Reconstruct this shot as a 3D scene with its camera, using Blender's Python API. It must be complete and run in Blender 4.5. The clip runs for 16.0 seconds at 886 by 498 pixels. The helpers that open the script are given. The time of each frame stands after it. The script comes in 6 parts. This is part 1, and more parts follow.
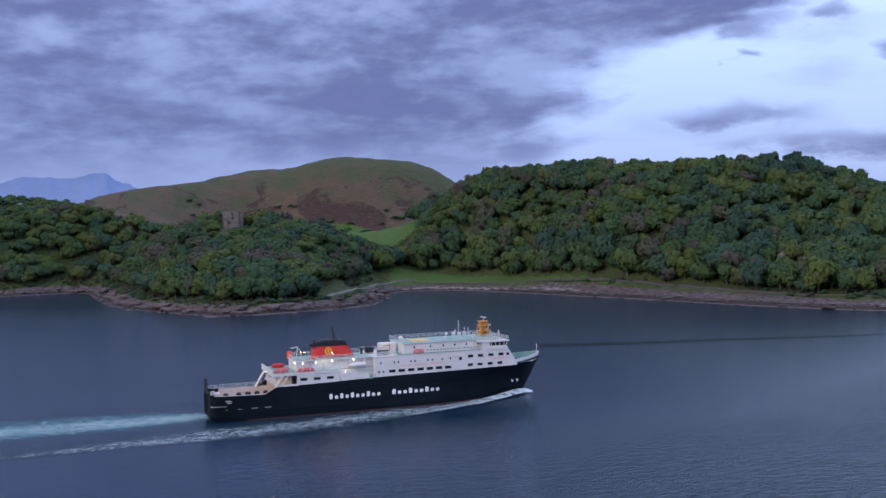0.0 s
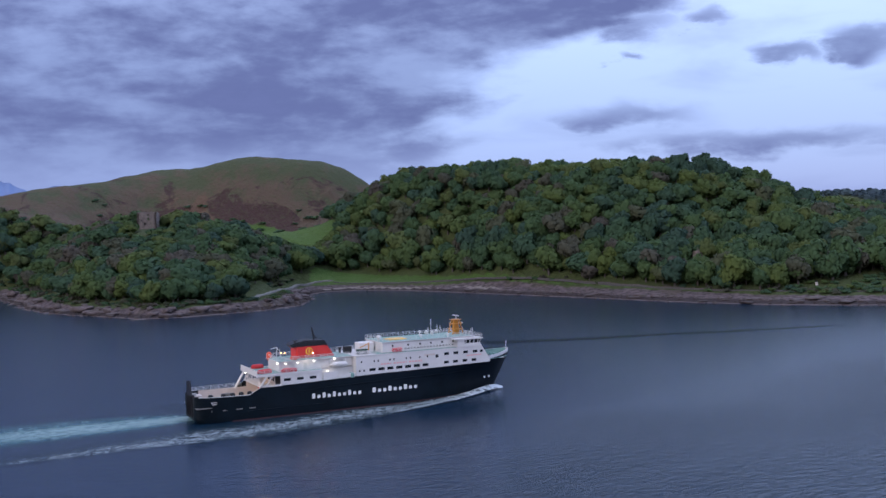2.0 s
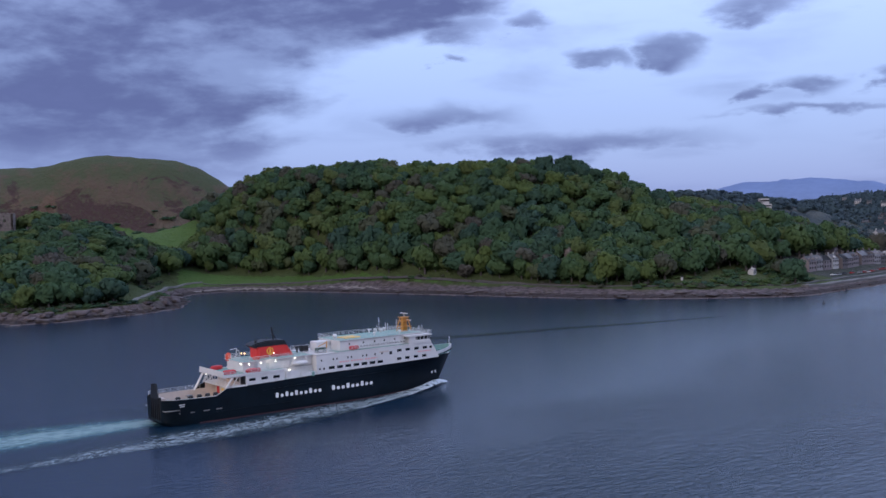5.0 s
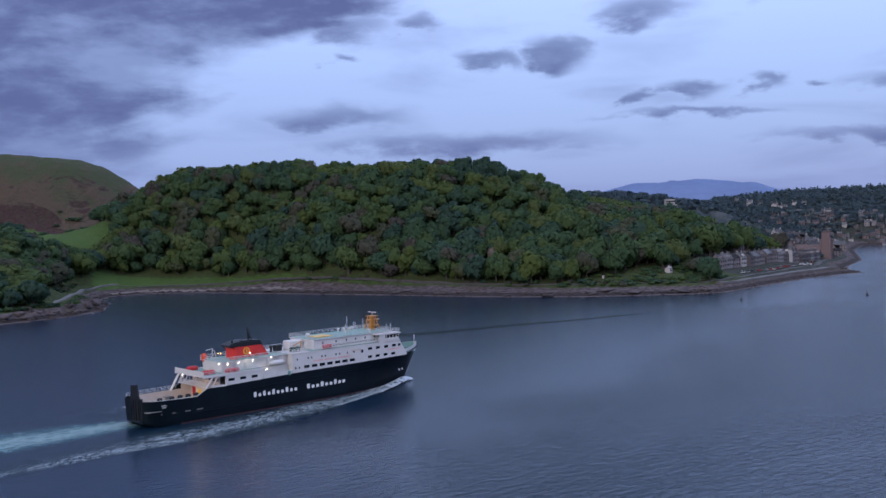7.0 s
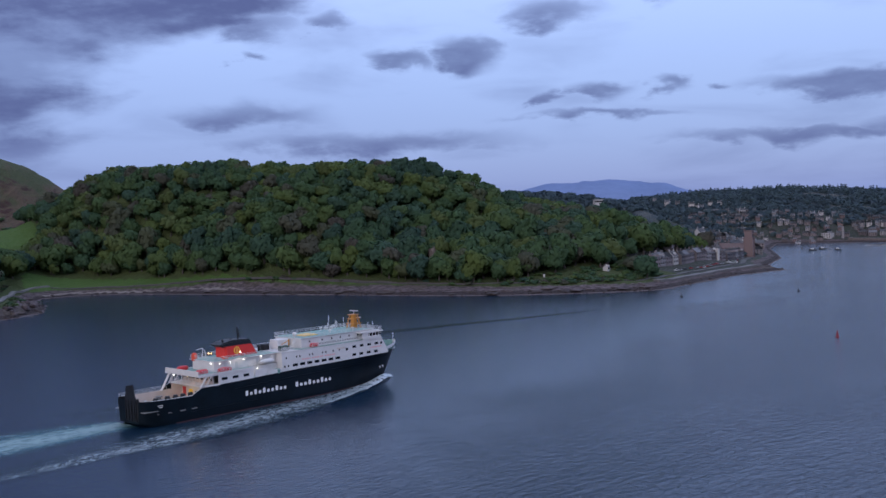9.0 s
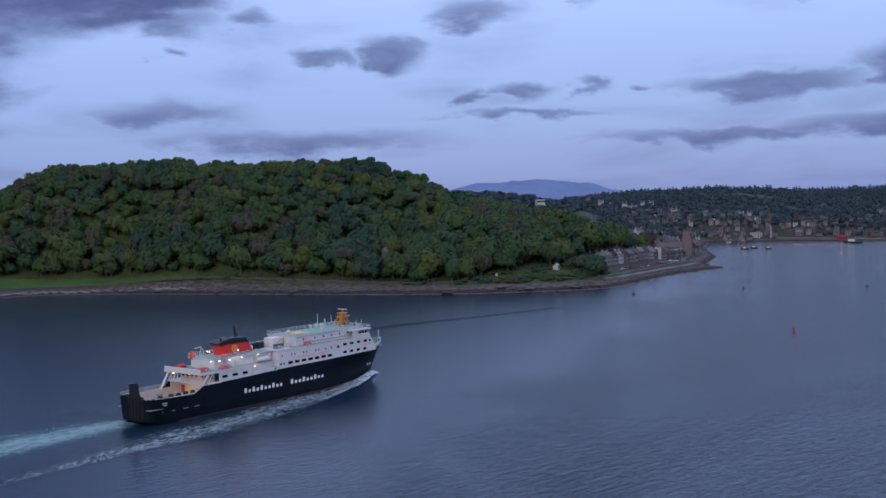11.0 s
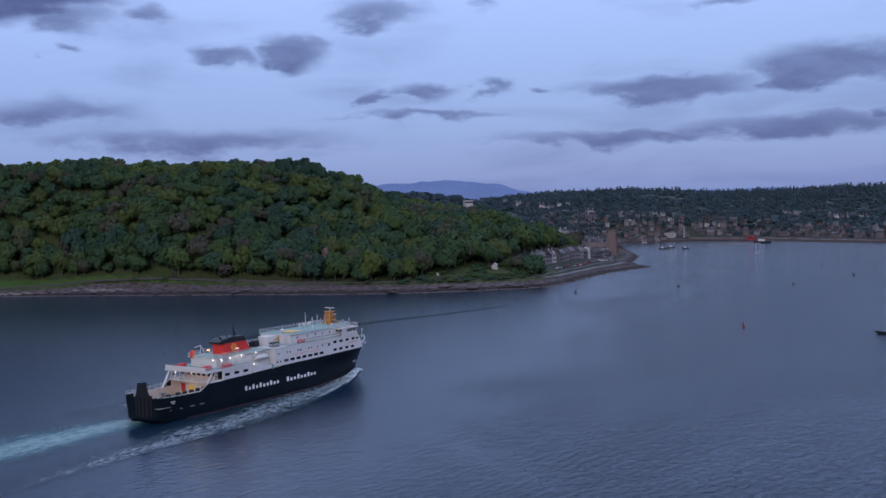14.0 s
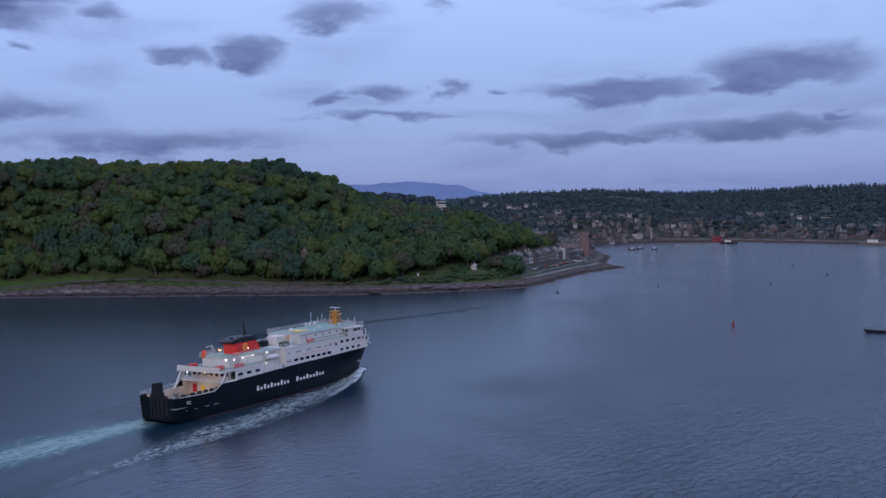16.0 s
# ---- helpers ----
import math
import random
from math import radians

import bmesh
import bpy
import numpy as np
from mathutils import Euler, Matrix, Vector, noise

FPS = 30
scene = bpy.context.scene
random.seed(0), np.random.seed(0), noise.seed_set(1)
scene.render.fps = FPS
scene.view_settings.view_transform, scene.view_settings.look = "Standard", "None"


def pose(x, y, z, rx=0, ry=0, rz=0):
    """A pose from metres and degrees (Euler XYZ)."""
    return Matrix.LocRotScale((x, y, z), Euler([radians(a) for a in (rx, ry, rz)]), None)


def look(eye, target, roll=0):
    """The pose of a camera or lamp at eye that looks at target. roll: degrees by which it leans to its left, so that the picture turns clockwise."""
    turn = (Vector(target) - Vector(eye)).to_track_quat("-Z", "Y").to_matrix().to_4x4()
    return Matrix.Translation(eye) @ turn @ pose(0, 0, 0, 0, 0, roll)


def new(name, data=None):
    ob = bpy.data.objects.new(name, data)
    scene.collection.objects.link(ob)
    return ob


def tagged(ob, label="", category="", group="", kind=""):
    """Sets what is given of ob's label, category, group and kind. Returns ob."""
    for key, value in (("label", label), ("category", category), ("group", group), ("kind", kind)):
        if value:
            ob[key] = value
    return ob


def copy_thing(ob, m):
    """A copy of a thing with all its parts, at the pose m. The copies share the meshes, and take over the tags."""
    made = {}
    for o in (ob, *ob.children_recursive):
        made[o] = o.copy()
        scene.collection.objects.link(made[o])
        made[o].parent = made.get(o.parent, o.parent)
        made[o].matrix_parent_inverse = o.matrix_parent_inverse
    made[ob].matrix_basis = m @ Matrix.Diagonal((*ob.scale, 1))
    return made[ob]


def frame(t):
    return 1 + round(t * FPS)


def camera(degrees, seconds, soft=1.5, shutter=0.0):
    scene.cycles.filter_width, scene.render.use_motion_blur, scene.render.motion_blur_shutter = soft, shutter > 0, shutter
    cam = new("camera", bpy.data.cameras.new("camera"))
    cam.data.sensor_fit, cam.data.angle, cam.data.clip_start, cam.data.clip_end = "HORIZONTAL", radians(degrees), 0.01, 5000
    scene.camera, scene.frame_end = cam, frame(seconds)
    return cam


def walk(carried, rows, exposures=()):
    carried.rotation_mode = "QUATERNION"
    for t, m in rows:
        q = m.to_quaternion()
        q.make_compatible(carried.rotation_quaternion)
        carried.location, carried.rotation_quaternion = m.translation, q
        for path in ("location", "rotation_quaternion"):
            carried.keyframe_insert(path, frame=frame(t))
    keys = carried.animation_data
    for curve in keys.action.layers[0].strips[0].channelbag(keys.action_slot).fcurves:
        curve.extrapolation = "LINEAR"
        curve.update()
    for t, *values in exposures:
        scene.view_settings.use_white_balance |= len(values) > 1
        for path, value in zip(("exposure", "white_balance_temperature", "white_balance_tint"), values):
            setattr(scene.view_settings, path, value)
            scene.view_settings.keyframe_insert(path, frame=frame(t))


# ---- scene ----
cam = camera(46.87, 16.0)
PATH = [
    (0.0, look((-80.15, -275.19, 49.34), (-45.955, -181.240, 47.236), -1.27)),
    (0.5, look((-86.33, -274.35, 49.58), (-50.074, -181.176, 47.411), -1.37)),
    (1.0, look((-92.46, -273.53, 49.81), (-53.889, -181.299, 47.568), -1.44)),
    (1.5, look((-98.74, -272.64, 50.04), (-57.115, -181.744, 47.691), -1.48)),
    (2.0, look((-105.05, -271.62, 50.26), (-60.986, -181.884, 47.851), -1.51)),
    (2.5, look((-111.27, -270.51, 50.47), (-64.543, -182.129, 47.974), -1.54)),
    (3.0, look((-117.48, -269.17, 50.66), (-67.935, -182.347, 48.083), -1.57)),
    (3.5, look((-123.61, -267.57, 50.84), (-71.293, -182.395, 48.166), -1.62)),
    (4.0, look((-129.65, -265.62, 51.04), (-75.276, -181.746, 48.291), -1.67)),
    (6.5, look((-158.45, -254.74, 52.02), (-93.548, -178.723, 48.909), -1.78)),
    (7.0, look((-163.93, -252.34, 52.18), (-97.147, -177.972, 48.999), -1.80)),
    (7.5, look((-169.15, -249.78, 52.32), (-100.522, -177.119, 49.081), -1.82)),
    (8.0, look((-174.23, -247.12, 52.46), (-103.910, -176.090, 49.134), -1.85)),
    (8.5, look((-179.29, -244.44, 52.62), (-107.652, -174.756, 49.241), -1.86)),
    (9.0, look((-184.27, -241.93, 52.84), (-111.286, -173.662, 49.385), -1.85)),
    (11.5, look((-208.68, -230.49, 54.19), (-129.729, -169.234, 50.367), -1.70)),
    (12.0, look((-213.32, -228.07, 54.41), (-133.187, -168.382, 50.542), -1.67)),
    (12.5, look((-217.64, -225.50, 54.59), (-136.393, -167.323, 50.651), -1.66)),
    (13.0, look((-221.53, -222.80, 54.71), (-139.574, -165.642, 50.720), -1.66)),
    (13.5, look((-224.93, -220.07, 54.77), (-142.205, -164.021, 50.782), -1.66)),
    (14.0, look((-227.94, -217.21, 54.80), (-144.559, -162.148, 50.807), -1.67)),
    (14.5, look((-230.61, -214.23, 54.80), (-146.677, -160.019, 50.798), -1.66)),
    (15.0, look((-233.02, -211.10, 54.77), (-148.479, -157.841, 50.779), -1.64)),
    (15.5, look((-235.25, -207.85, 54.74), (-150.075, -155.606, 50.742), -1.61)),
    (16.0, look((-237.38, -204.52, 54.71), (-151.793, -152.955, 50.736), -1.58)),
]
walk(cam, PATH, [(0.0, 0.5, 6400, 10), (4.0, 0.3, 6300, 10), (8.0, 0.08, 6150, 10), (16.0, -0.15, 6000, 10)])


# ---------------------------------------------------------------- world and light
world = bpy.data.worlds.new("dusk_sky")
scene.world = world
world.use_nodes = True
SUN_UP, SUN_AZ = 9.0, 250.0


def node(tree, kind, **values):
    n = tree.nodes.new(kind)
    for key, value in values.items():
        if key in n.inputs:
            n.inputs[key].default_value = value
    return n


def math_node(tree, op, a, b=None, c=None, clamp=False):
    n = tree.nodes.new("ShaderNodeMath")
    n.operation, n.use_clamp = op, clamp
    for i, v in enumerate((a, b, c)):
        if v is None:
            continue
        if isinstance(v, (int, float)):
            n.inputs[i].default_value = v
        else:
            tree.links.new(v, n.inputs[i])
    return n.outputs[0]


def mix_rgb(tree, fac, a, b, blend="MIX"):
    n = tree.nodes.new("ShaderNodeMix")
    n.data_type, n.blend_type = "RGBA", blend
    for i, v in ((0, fac), (6, a), (7, b)):
        if isinstance(v, (int, float)):
            n.inputs[i].default_value = v
        elif isinstance(v, tuple):
            n.inputs[i].default_value = (*v, 1)
        else:
            tree.links.new(v, n.inputs[i])
    return n.outputs[2]


def smooth_step(tree, v, lo, hi):
    n = tree.nodes.new("ShaderNodeMapRange")
    n.interpolation_type = "SMOOTHSTEP"
    tree.links.new(v, n.inputs["Value"])
    n.inputs["From Min"].default_value, n.inputs["From Max"].default_value = lo, hi
    return n.outputs["Result"]


def noise_node(tree, vec, scale, detail=4.0, rough=0.55, distort=0.0):
    n = tree.nodes.new("ShaderNodeTexNoise")
    n.inputs["Scale"].default_value, n.inputs["Detail"].default_value = scale, detail
    n.inputs["Roughness"].default_value, n.inputs["Distortion"].default_value = rough, distort
    if vec is not None:
        tree.links.new(vec, n.inputs["Vector"])
    return n.outputs["Fac"]


# single clouds: azimuth from north over east, elevation, half width, half height (degrees), weight
CLOUDS = [(48.4, 8.8, 2.1, 0.9, 1.1), (44.8, 8.4, 1.9, 0.6, 1.0), (36.7, 9.0, 1.1, 0.3, 0.8), (40.7, 10.5, 1.9, 0.6, 0.9), (36.5, 10.5, 3.2, 0.9, 0.9), (53.4, 10.7, 3.2, 0.8, 0.8), (58.8, 11.1, 1.3, 0.6, 0.7),
          (55.7, 6.4, 1.8, 0.6, 1.0), (53.2, 6.2, 0.9, 0.5, 0.9), (59.5, 6.6, 1.3, 0.5, 0.9), (62.5, 6.5, 0.7, 0.25, 0.7), (56.0, 5.1, 5.2, 0.32, 0.8), (68.9, 6.2, 5.0, 0.7, 1.1), (77.6, 6.8, 4.4, 1.0, 1.2),
          (66.8, 3.6, 7.5, 0.5, 0.9), (75.8, 3.9, 7.0, 0.8, 1.0), (43.4, 4.0, 8.5, 0.75, 0.85), (36.3, 5.5, 4.5, 0.9, 0.85), (80.5, 4.5, 1.3, 0.4, 0.8), (72.5, 10.7, 2.2, 0.35, 0.7), (22.0, 3.4, 5.0, 0.5, 0.5)]


def build_sky():
    t = world.node_tree
    t.nodes.clear()
    out, bg = t.nodes.new("ShaderNodeOutputWorld"), t.nodes.new("ShaderNodeBackground")
    sky = t.nodes.new("ShaderNodeTexSky")
    sky.sky_type, sky.sun_disc = "NISHITA", False
    sky.sun_elevation, sky.sun_rotation = radians(SUN_UP), radians(SUN_AZ)
    coord, sep = t.nodes.new("ShaderNodeTexCoord"), t.nodes.new("ShaderNodeSeparateXYZ")
    t.links.new(coord.outputs["Generated"], sep.inputs[0])
    az = math_node(t, "MULTIPLY", math_node(t, "ARCTAN2", sep.outputs[0], sep.outputs[1]), 57.2958)
    el = math_node(t, "MULTIPLY", math_node(t, "ARCSINE", sep.outputs[2]), 57.2958)
    flat = t.nodes.new("ShaderNodeCombineXYZ")
    t.links.new(math_node(t, "MULTIPLY", az, 0.42), flat.inputs[0])
    t.links.new(el, flat.inputs[1])
    wide = noise_node(t, flat.outputs[0], 0.30, 6.0, 0.52, 0.3)
    fine = noise_node(t, flat.outputs[0], 0.80, 6.0, 0.55, 0.15)
    # edges of the clouds wander
    az2 = math_node(t, "ADD", az, math_node(t, "MULTIPLY", math_node(t, "SUBTRACT", fine, 0.5), 5.0))
    el2 = math_node(t, "ADD", el, math_node(t, "MULTIPLY", math_node(t, "ADD", math_node(t, "MULTIPLY", math_node(t, "SUBTRACT", wide, 0.5), 0.55), math_node(t, "MULTIPLY", math_node(t, "SUBTRACT", fine, 0.5), 0.6)), 3.0))
    total = None
    for a, e, w, h, k in CLOUDS:
        u = math_node(t, "DIVIDE", math_node(t, "SUBTRACT", az2, a), w)
        v = math_node(t, "DIVIDE", math_node(t, "SUBTRACT", el2, e), h)
        r = math_node(t, "ADD", math_node(t, "MULTIPLY", u, u), math_node(t, "MULTIPLY", v, v))
        g = math_node(t, "MULTIPLY", math_node(t, "EXPONENT", math_node(t, "MULTIPLY", r, -0.8)), k)
        total = g if total is None else math_node(t, "MAXIMUM", total, g)
    # the heavy bank to the north, its ragged edge slanting down and to the left
    long = t.nodes.new("ShaderNodeCombineXYZ")
    t.links.new(math_node(t, "MULTIPLY", az, 0.17), long.inputs[0])
    t.links.new(math_node(t, "MULTIPLY", math_node(t, "POWER", math_node(t, "MAXIMUM", el, 0.0), 0.8), 1.25), long.inputs[1])
    streaks = noise_node(t, long.outputs[0], 0.52, 5.0, 0.50, 0.35)
    lean = math_node(t, "ADD", math_node(t, "MULTIPLY", math_node(t, "MINIMUM", el2, 12.0), 1.05), math_node(t, "ADD", math_node(t, "MULTIPLY", math_node(t, "MINIMUM", math_node(t, "MAXIMUM", math_node(t, "SUBTRACT", el, 9.2), 0.0), 1.6), 3.0), math_node(t, "MULTIPLY", math_node(t, "MAXIMUM", math_node(t, "SUBTRACT", el, 12.0), 0.0), -0.9)))
    edge = math_node(t, "SUBTRACT", math_node(t, "ADD", 22.8, lean), az2)
    torn = math_node(t, "ADD", math_node(t, "MULTIPLY", math_node(t, "SUBTRACT", fine, 0.5), 9.0), math_node(t, "MULTIPLY", math_node(t, "SUBTRACT", streaks, 0.5), 8.0))
    bank = smooth_step(t, math_node(t, "ADD", edge, torn), -1.2, 4.5)
    low = smooth_step(t, el, 2.0, 5.5)
    thick = smooth_step(t, math_node(t, "ADD", math_node(t, "MULTIPLY", streaks, 0.60), math_node(t, "MULTIPLY", fine, 0.40)), 0.36, 0.60)
    bank = math_node(t, "MULTIPLY", math_node(t, "MULTIPLY", bank, math_node(t, "ADD", 0.45, math_node(t, "MULTIPLY", low, 0.55))), math_node(t, "ADD", 0.58, math_node(t, "MULTIPLY", thick, 0.42)))
    single = math_node(t, "MULTIPLY", smooth_step(t, math_node(t, "ADD", total, math_node(t, "MULTIPLY", math_node(t, "SUBTRACT", fine, 0.5), 0.5)), 0.20, 0.95), math_node(t, "ADD", 0.40, math_node(t, "MULTIPLY", fine, 0.68)))
    veil = math_node(t, "MULTIPLY", smooth_step(t, streaks, 0.46, 0.74), 0.30)
    cover = math_node(t, "MAXIMUM", math_node(t, "MAXIMUM", bank, single), veil, clamp=True)
    ramp = t.nodes.new("ShaderNodeValToRGB")
    t.links.new(math_node(t, "DIVIDE", el, 90.0, clamp=True), ramp.inputs[0])
    ramp.color_ramp.elements[0].color = SKY_LOW
    ramp.color_ramp.elements[1].color = SKY_TOP
    ramp.color_ramp.elements[1].position = 0.62
    ramp.color_ramp.elements.new(0.10).color = SKY_MID
    ramp.color_ramp.elements.new(0.20).color = SKY_HIGH
    clear = mix_rgb(t, 1.0, ramp.outputs[0], mix_rgb(t, SKY_NISHITA, (0, 0, 0), sky.outputs[0]), "ADD")
    # the dusk glows towards the set sun, behind the view
    glow = math_node(t, "ADD", math_node(t, "MULTIPLY", sep.outputs[0], math.sin(radians(SUN_AZ))), math_node(t, "MULTIPLY", sep.outputs[1], math.cos(radians(SUN_AZ))))
    clear = mix_rgb(t, math_node(t, "MULTIPLY", smooth_step(t, glow, -0.2, 0.95), 1.0), clear, SKY_WEST)
    shade = mix_rgb(t, math_node(t, "ADD", math_node(t, "MULTIPLY", fine, 0.5), math_node(t, "MULTIPLY", streaks, 0.5)), CLOUD_DARK, CLOUD_PALE)
    color = mix_rgb(t, cover, clear, shade)
    t.links.new(color, bg.inputs[0])
    bg.inputs[1].default_value = 1.0
    t.links.new(bg.outputs[0], out.inputs[0])


SKY_HIGH = (0.60, 0.74, 1.20, 1)
SKY_LOW, SKY_MID, SKY_TOP = (0.172, 0.238, 0.53, 1), (0.370, 0.480, 0.84, 1), (0.98, 1.14, 1.55, 1)
SKY_WEST = (1.55, 1.48, 1.56)
CLOUD_DARK, CLOUD_PALE, SKY_NISHITA = (0.068, 0.090, 0.215), (0.140, 0.172, 0.37), 0.02
build_sky()

sun = new("sun", bpy.data.lights.new("sun", "SUN"))
sun.data.energy, sun.data.angle, sun.data.color = 1.35, radians(40), (1.0, 0.90, 0.86)
sun.matrix_world = look((0, 0, 0), (-math.sin(radians(SUN_AZ)), -math.cos(radians(SUN_AZ)), -math.tan(radians(28))))


# ---------------------------------------------------------------- materials
def material(name, color, rough=0.7, metal=0.0, var=0.2, scale=0.6, bump=0.15, stain=None, stain_amount=0.0, spec=0.5, own=False):
    """A surface with grain at two scales; stain: a second colour in large soft patches."""
    m = bpy.data.materials.new(name)
    m.use_nodes = True
    t = m.node_tree
    p = t.nodes["Principled BSDF"]
    g = t.nodes.new("ShaderNodeNewGeometry")
    n1, n2 = noise_node(t, g.outputs["Position"], scale, 5), noise_node(t, g.outputs["Position"], scale * 9, 4)
    k = math_node(t, "ADD", math_node(t, "MULTIPLY", n1, 0.6), math_node(t, "MULTIPLY", n2, 0.4))
    if own:
        info = t.nodes.new("ShaderNodeObjectInfo")
        k = math_node(t, "ADD", math_node(t, "MULTIPLY", k, 0.5), math_node(t, "MULTIPLY", info.outputs["Random"], 0.5))
    dark, light = tuple(c * (1 - var) for c in color), tuple(min(c * (1 + var), 0.95) for c in color)
    c = mix_rgb(t, smooth_step(t, k, 0.3, 0.7), dark, light)
    if stain:
        n3 = noise_node(t, g.outputs["Position"], scale * 0.35, 6, 0.65)
        c = mix_rgb(t, math_node(t, "MULTIPLY", smooth_step(t, n3, 0.5, 0.68), stain_amount), c, stain)
    t.links.new(c, p.inputs["Base Color"])
    p.inputs["Roughness"].default_value, p.inputs["Metallic"].default_value = rough, metal
    p.inputs["Specular IOR Level"].default_value = spec
    if bump:
        b = t.nodes.new("ShaderNodeBump")
        b.inputs["Strength"].default_value, b.inputs["Distance"].default_value = bump, 0.1
        t.links.new(n2, b.inputs["Height"])
        t.links.new(b.outputs[0], p.inputs["Normal"])
    return m


def lamp_material(name, color, power):
    m = bpy.data.materials.new(name)
    m.use_nodes = True
    p = m.node_tree.nodes["Principled BSDF"]
    p.inputs["Emission Color"].default_value, p.inputs["Emission Strength"].default_value = (*color, 1), power
    return m


FOLIAGE = [(0.0, (0.046, 0.090, 0.068)), (0.25, (0.056, 0.108, 0.058)), (0.5, (0.068, 0.120, 0.050)), (0.75, (0.104, 0.144, 0.042)), (0.9, (0.088, 0.096, 0.066)), (1.0, (0.094, 0.086, 0.074))]


def foliage(name, source, colors=FOLIAGE):
    m = bpy.data.materials.new(name)
    m.use_nodes = True
    t = m.node_tree
    p = t.nodes["Principled BSDF"]
    g = t.nodes.new("ShaderNodeNewGeometry")
    if source == "attribute":
        a = t.nodes.new("ShaderNodeAttribute")
        a.attribute_name = "tint"
        k = a.outputs["Fac"]
    else:
        k = t.nodes.new("ShaderNodeObjectInfo").outputs["Random"]
    ramp = t.nodes.new("ShaderNodeValToRGB")
    ramp.color_ramp.interpolation = "LINEAR"
    for i, (pos, c) in enumerate(colors):
        e = ramp.color_ramp.elements[i] if i < 2 else ramp.color_ramp.elements.new(pos)
        e.position, e.color = pos, (*c, 1)
    t.links.new(k, ramp.inputs[0])
    island = math_node(t, "ADD", 0.86, math_node(t, "MULTIPLY", g.outputs["Random Per Island"], 0.28))
    cmb = t.nodes.new("ShaderNodeCombineXYZ")
    for i in range(3):
        t.links.new(island, cmb.inputs[i])
    c = mix_rgb(t, 1.0, ramp.outputs[0], cmb.outputs[0], "MULTIPLY")
    t.links.new(c, p.inputs["Base Color"])
    p.inputs["Roughness"].default_value, p.inputs["Specular IOR Level"].default_value = 0.75, 0.2
    thin, mix = t.nodes.new("ShaderNodeBsdfTranslucent"), t.nodes.new("ShaderNodeMixShader")
    mix.inputs[0].default_value = 0.45
    t.links.new(c, thin.inputs[0])
    t.links.new(p.outputs[0], mix.inputs[1])
    t.links.new(thin.outputs[0], mix.inputs[2])
    t.links.new(mix.outputs[0], t.nodes["Material Output"].inputs[0])
    return m


def water_material(name, deep, rough, bump, patch=True, spec=0.5):
    m = bpy.data.materials.new(name)
    m.use_nodes = True
    t = m.node_tree
    p = t.nodes["Principled BSDF"]
    g = t.nodes.new("ShaderNodeNewGeometry")
    stretch = t.nodes.new("ShaderNodeMapping")
    stretch.inputs["Rotation"].default_value[2] = radians(20)
    stretch.inputs["Scale"].default_value = (0.55, 1.25, 1)
    t.links.new(g.outputs["Position"], stretch.inputs[0])
    v = stretch.outputs[0]
    w1, w2, w3 = noise_node(t, v, 0.085, 3), noise_node(t, v, 0.52, 4, 0.6, 0.5), noise_node(t, v, 1.2, 3)
    h = math_node(t, "ADD", math_node(t, "ADD", math_node(t, "MULTIPLY", w1, 0.3), math_node(t, "MULTIPLY", w2, 0.8)), math_node(t, "MULTIPLY", w3, 0.28))
    b = t.nodes.new("ShaderNodeBump")
    b.inputs["Distance"].default_value = 1.0
    t.links.new(h, b.inputs["Height"])
    big = noise_node(t, g.outputs["Position"], 0.006, 4, 0.6, 0.8)
    if patch:
        # the breeze reaches the open side of the bay
        sep = t.nodes.new("ShaderNodeSeparateXYZ")
        t.links.new(g.outputs["Position"], sep.inputs[0])
        open_side = math_node(t, "SUBTRACT", math_node(t, "MULTIPLY", sep.outputs[0], 0.35), sep.outputs[1])
        calm = smooth_step(t, math_node(t, "ADD", open_side, math_node(t, "MULTIPLY", math_node(t, "SUBTRACT", big, 0.5), 150.0)), 50, 125)
        t.links.new(math_node(t, "SUBTRACT", rough, math_node(t, "MULTIPLY", calm, 0.05)), p.inputs["Roughness"])
        t.links.new(math_node(t, "ADD", bump * 0.5, math_node(t, "MULTIPLY", math_node(t, "MULTIPLY", calm, math_node(t, "ADD", 0.65, math_node(t, "MULTIPLY", smooth_step(t, noise_node(t, v, 0.016, 4, 0.6, 1.0), 0.30, 0.60), 0.35))), bump * 1.6)), b.inputs["Strength"])
    else:
        b.inputs["Strength"].default_value = bump
    t.links.new(b.outputs[0], p.inputs["Normal"])
    c = mix_rgb(t, big, tuple(x * 0.8 for x in deep), tuple(x * 1.2 for x in deep))
    t.links.new(c, p.inputs["Base Color"])
    p.inputs["Roughness"].default_value, p.inputs["IOR"].default_value = rough, 1.333
    p.inputs["Specular IOR Level"].default_value = spec
    return m


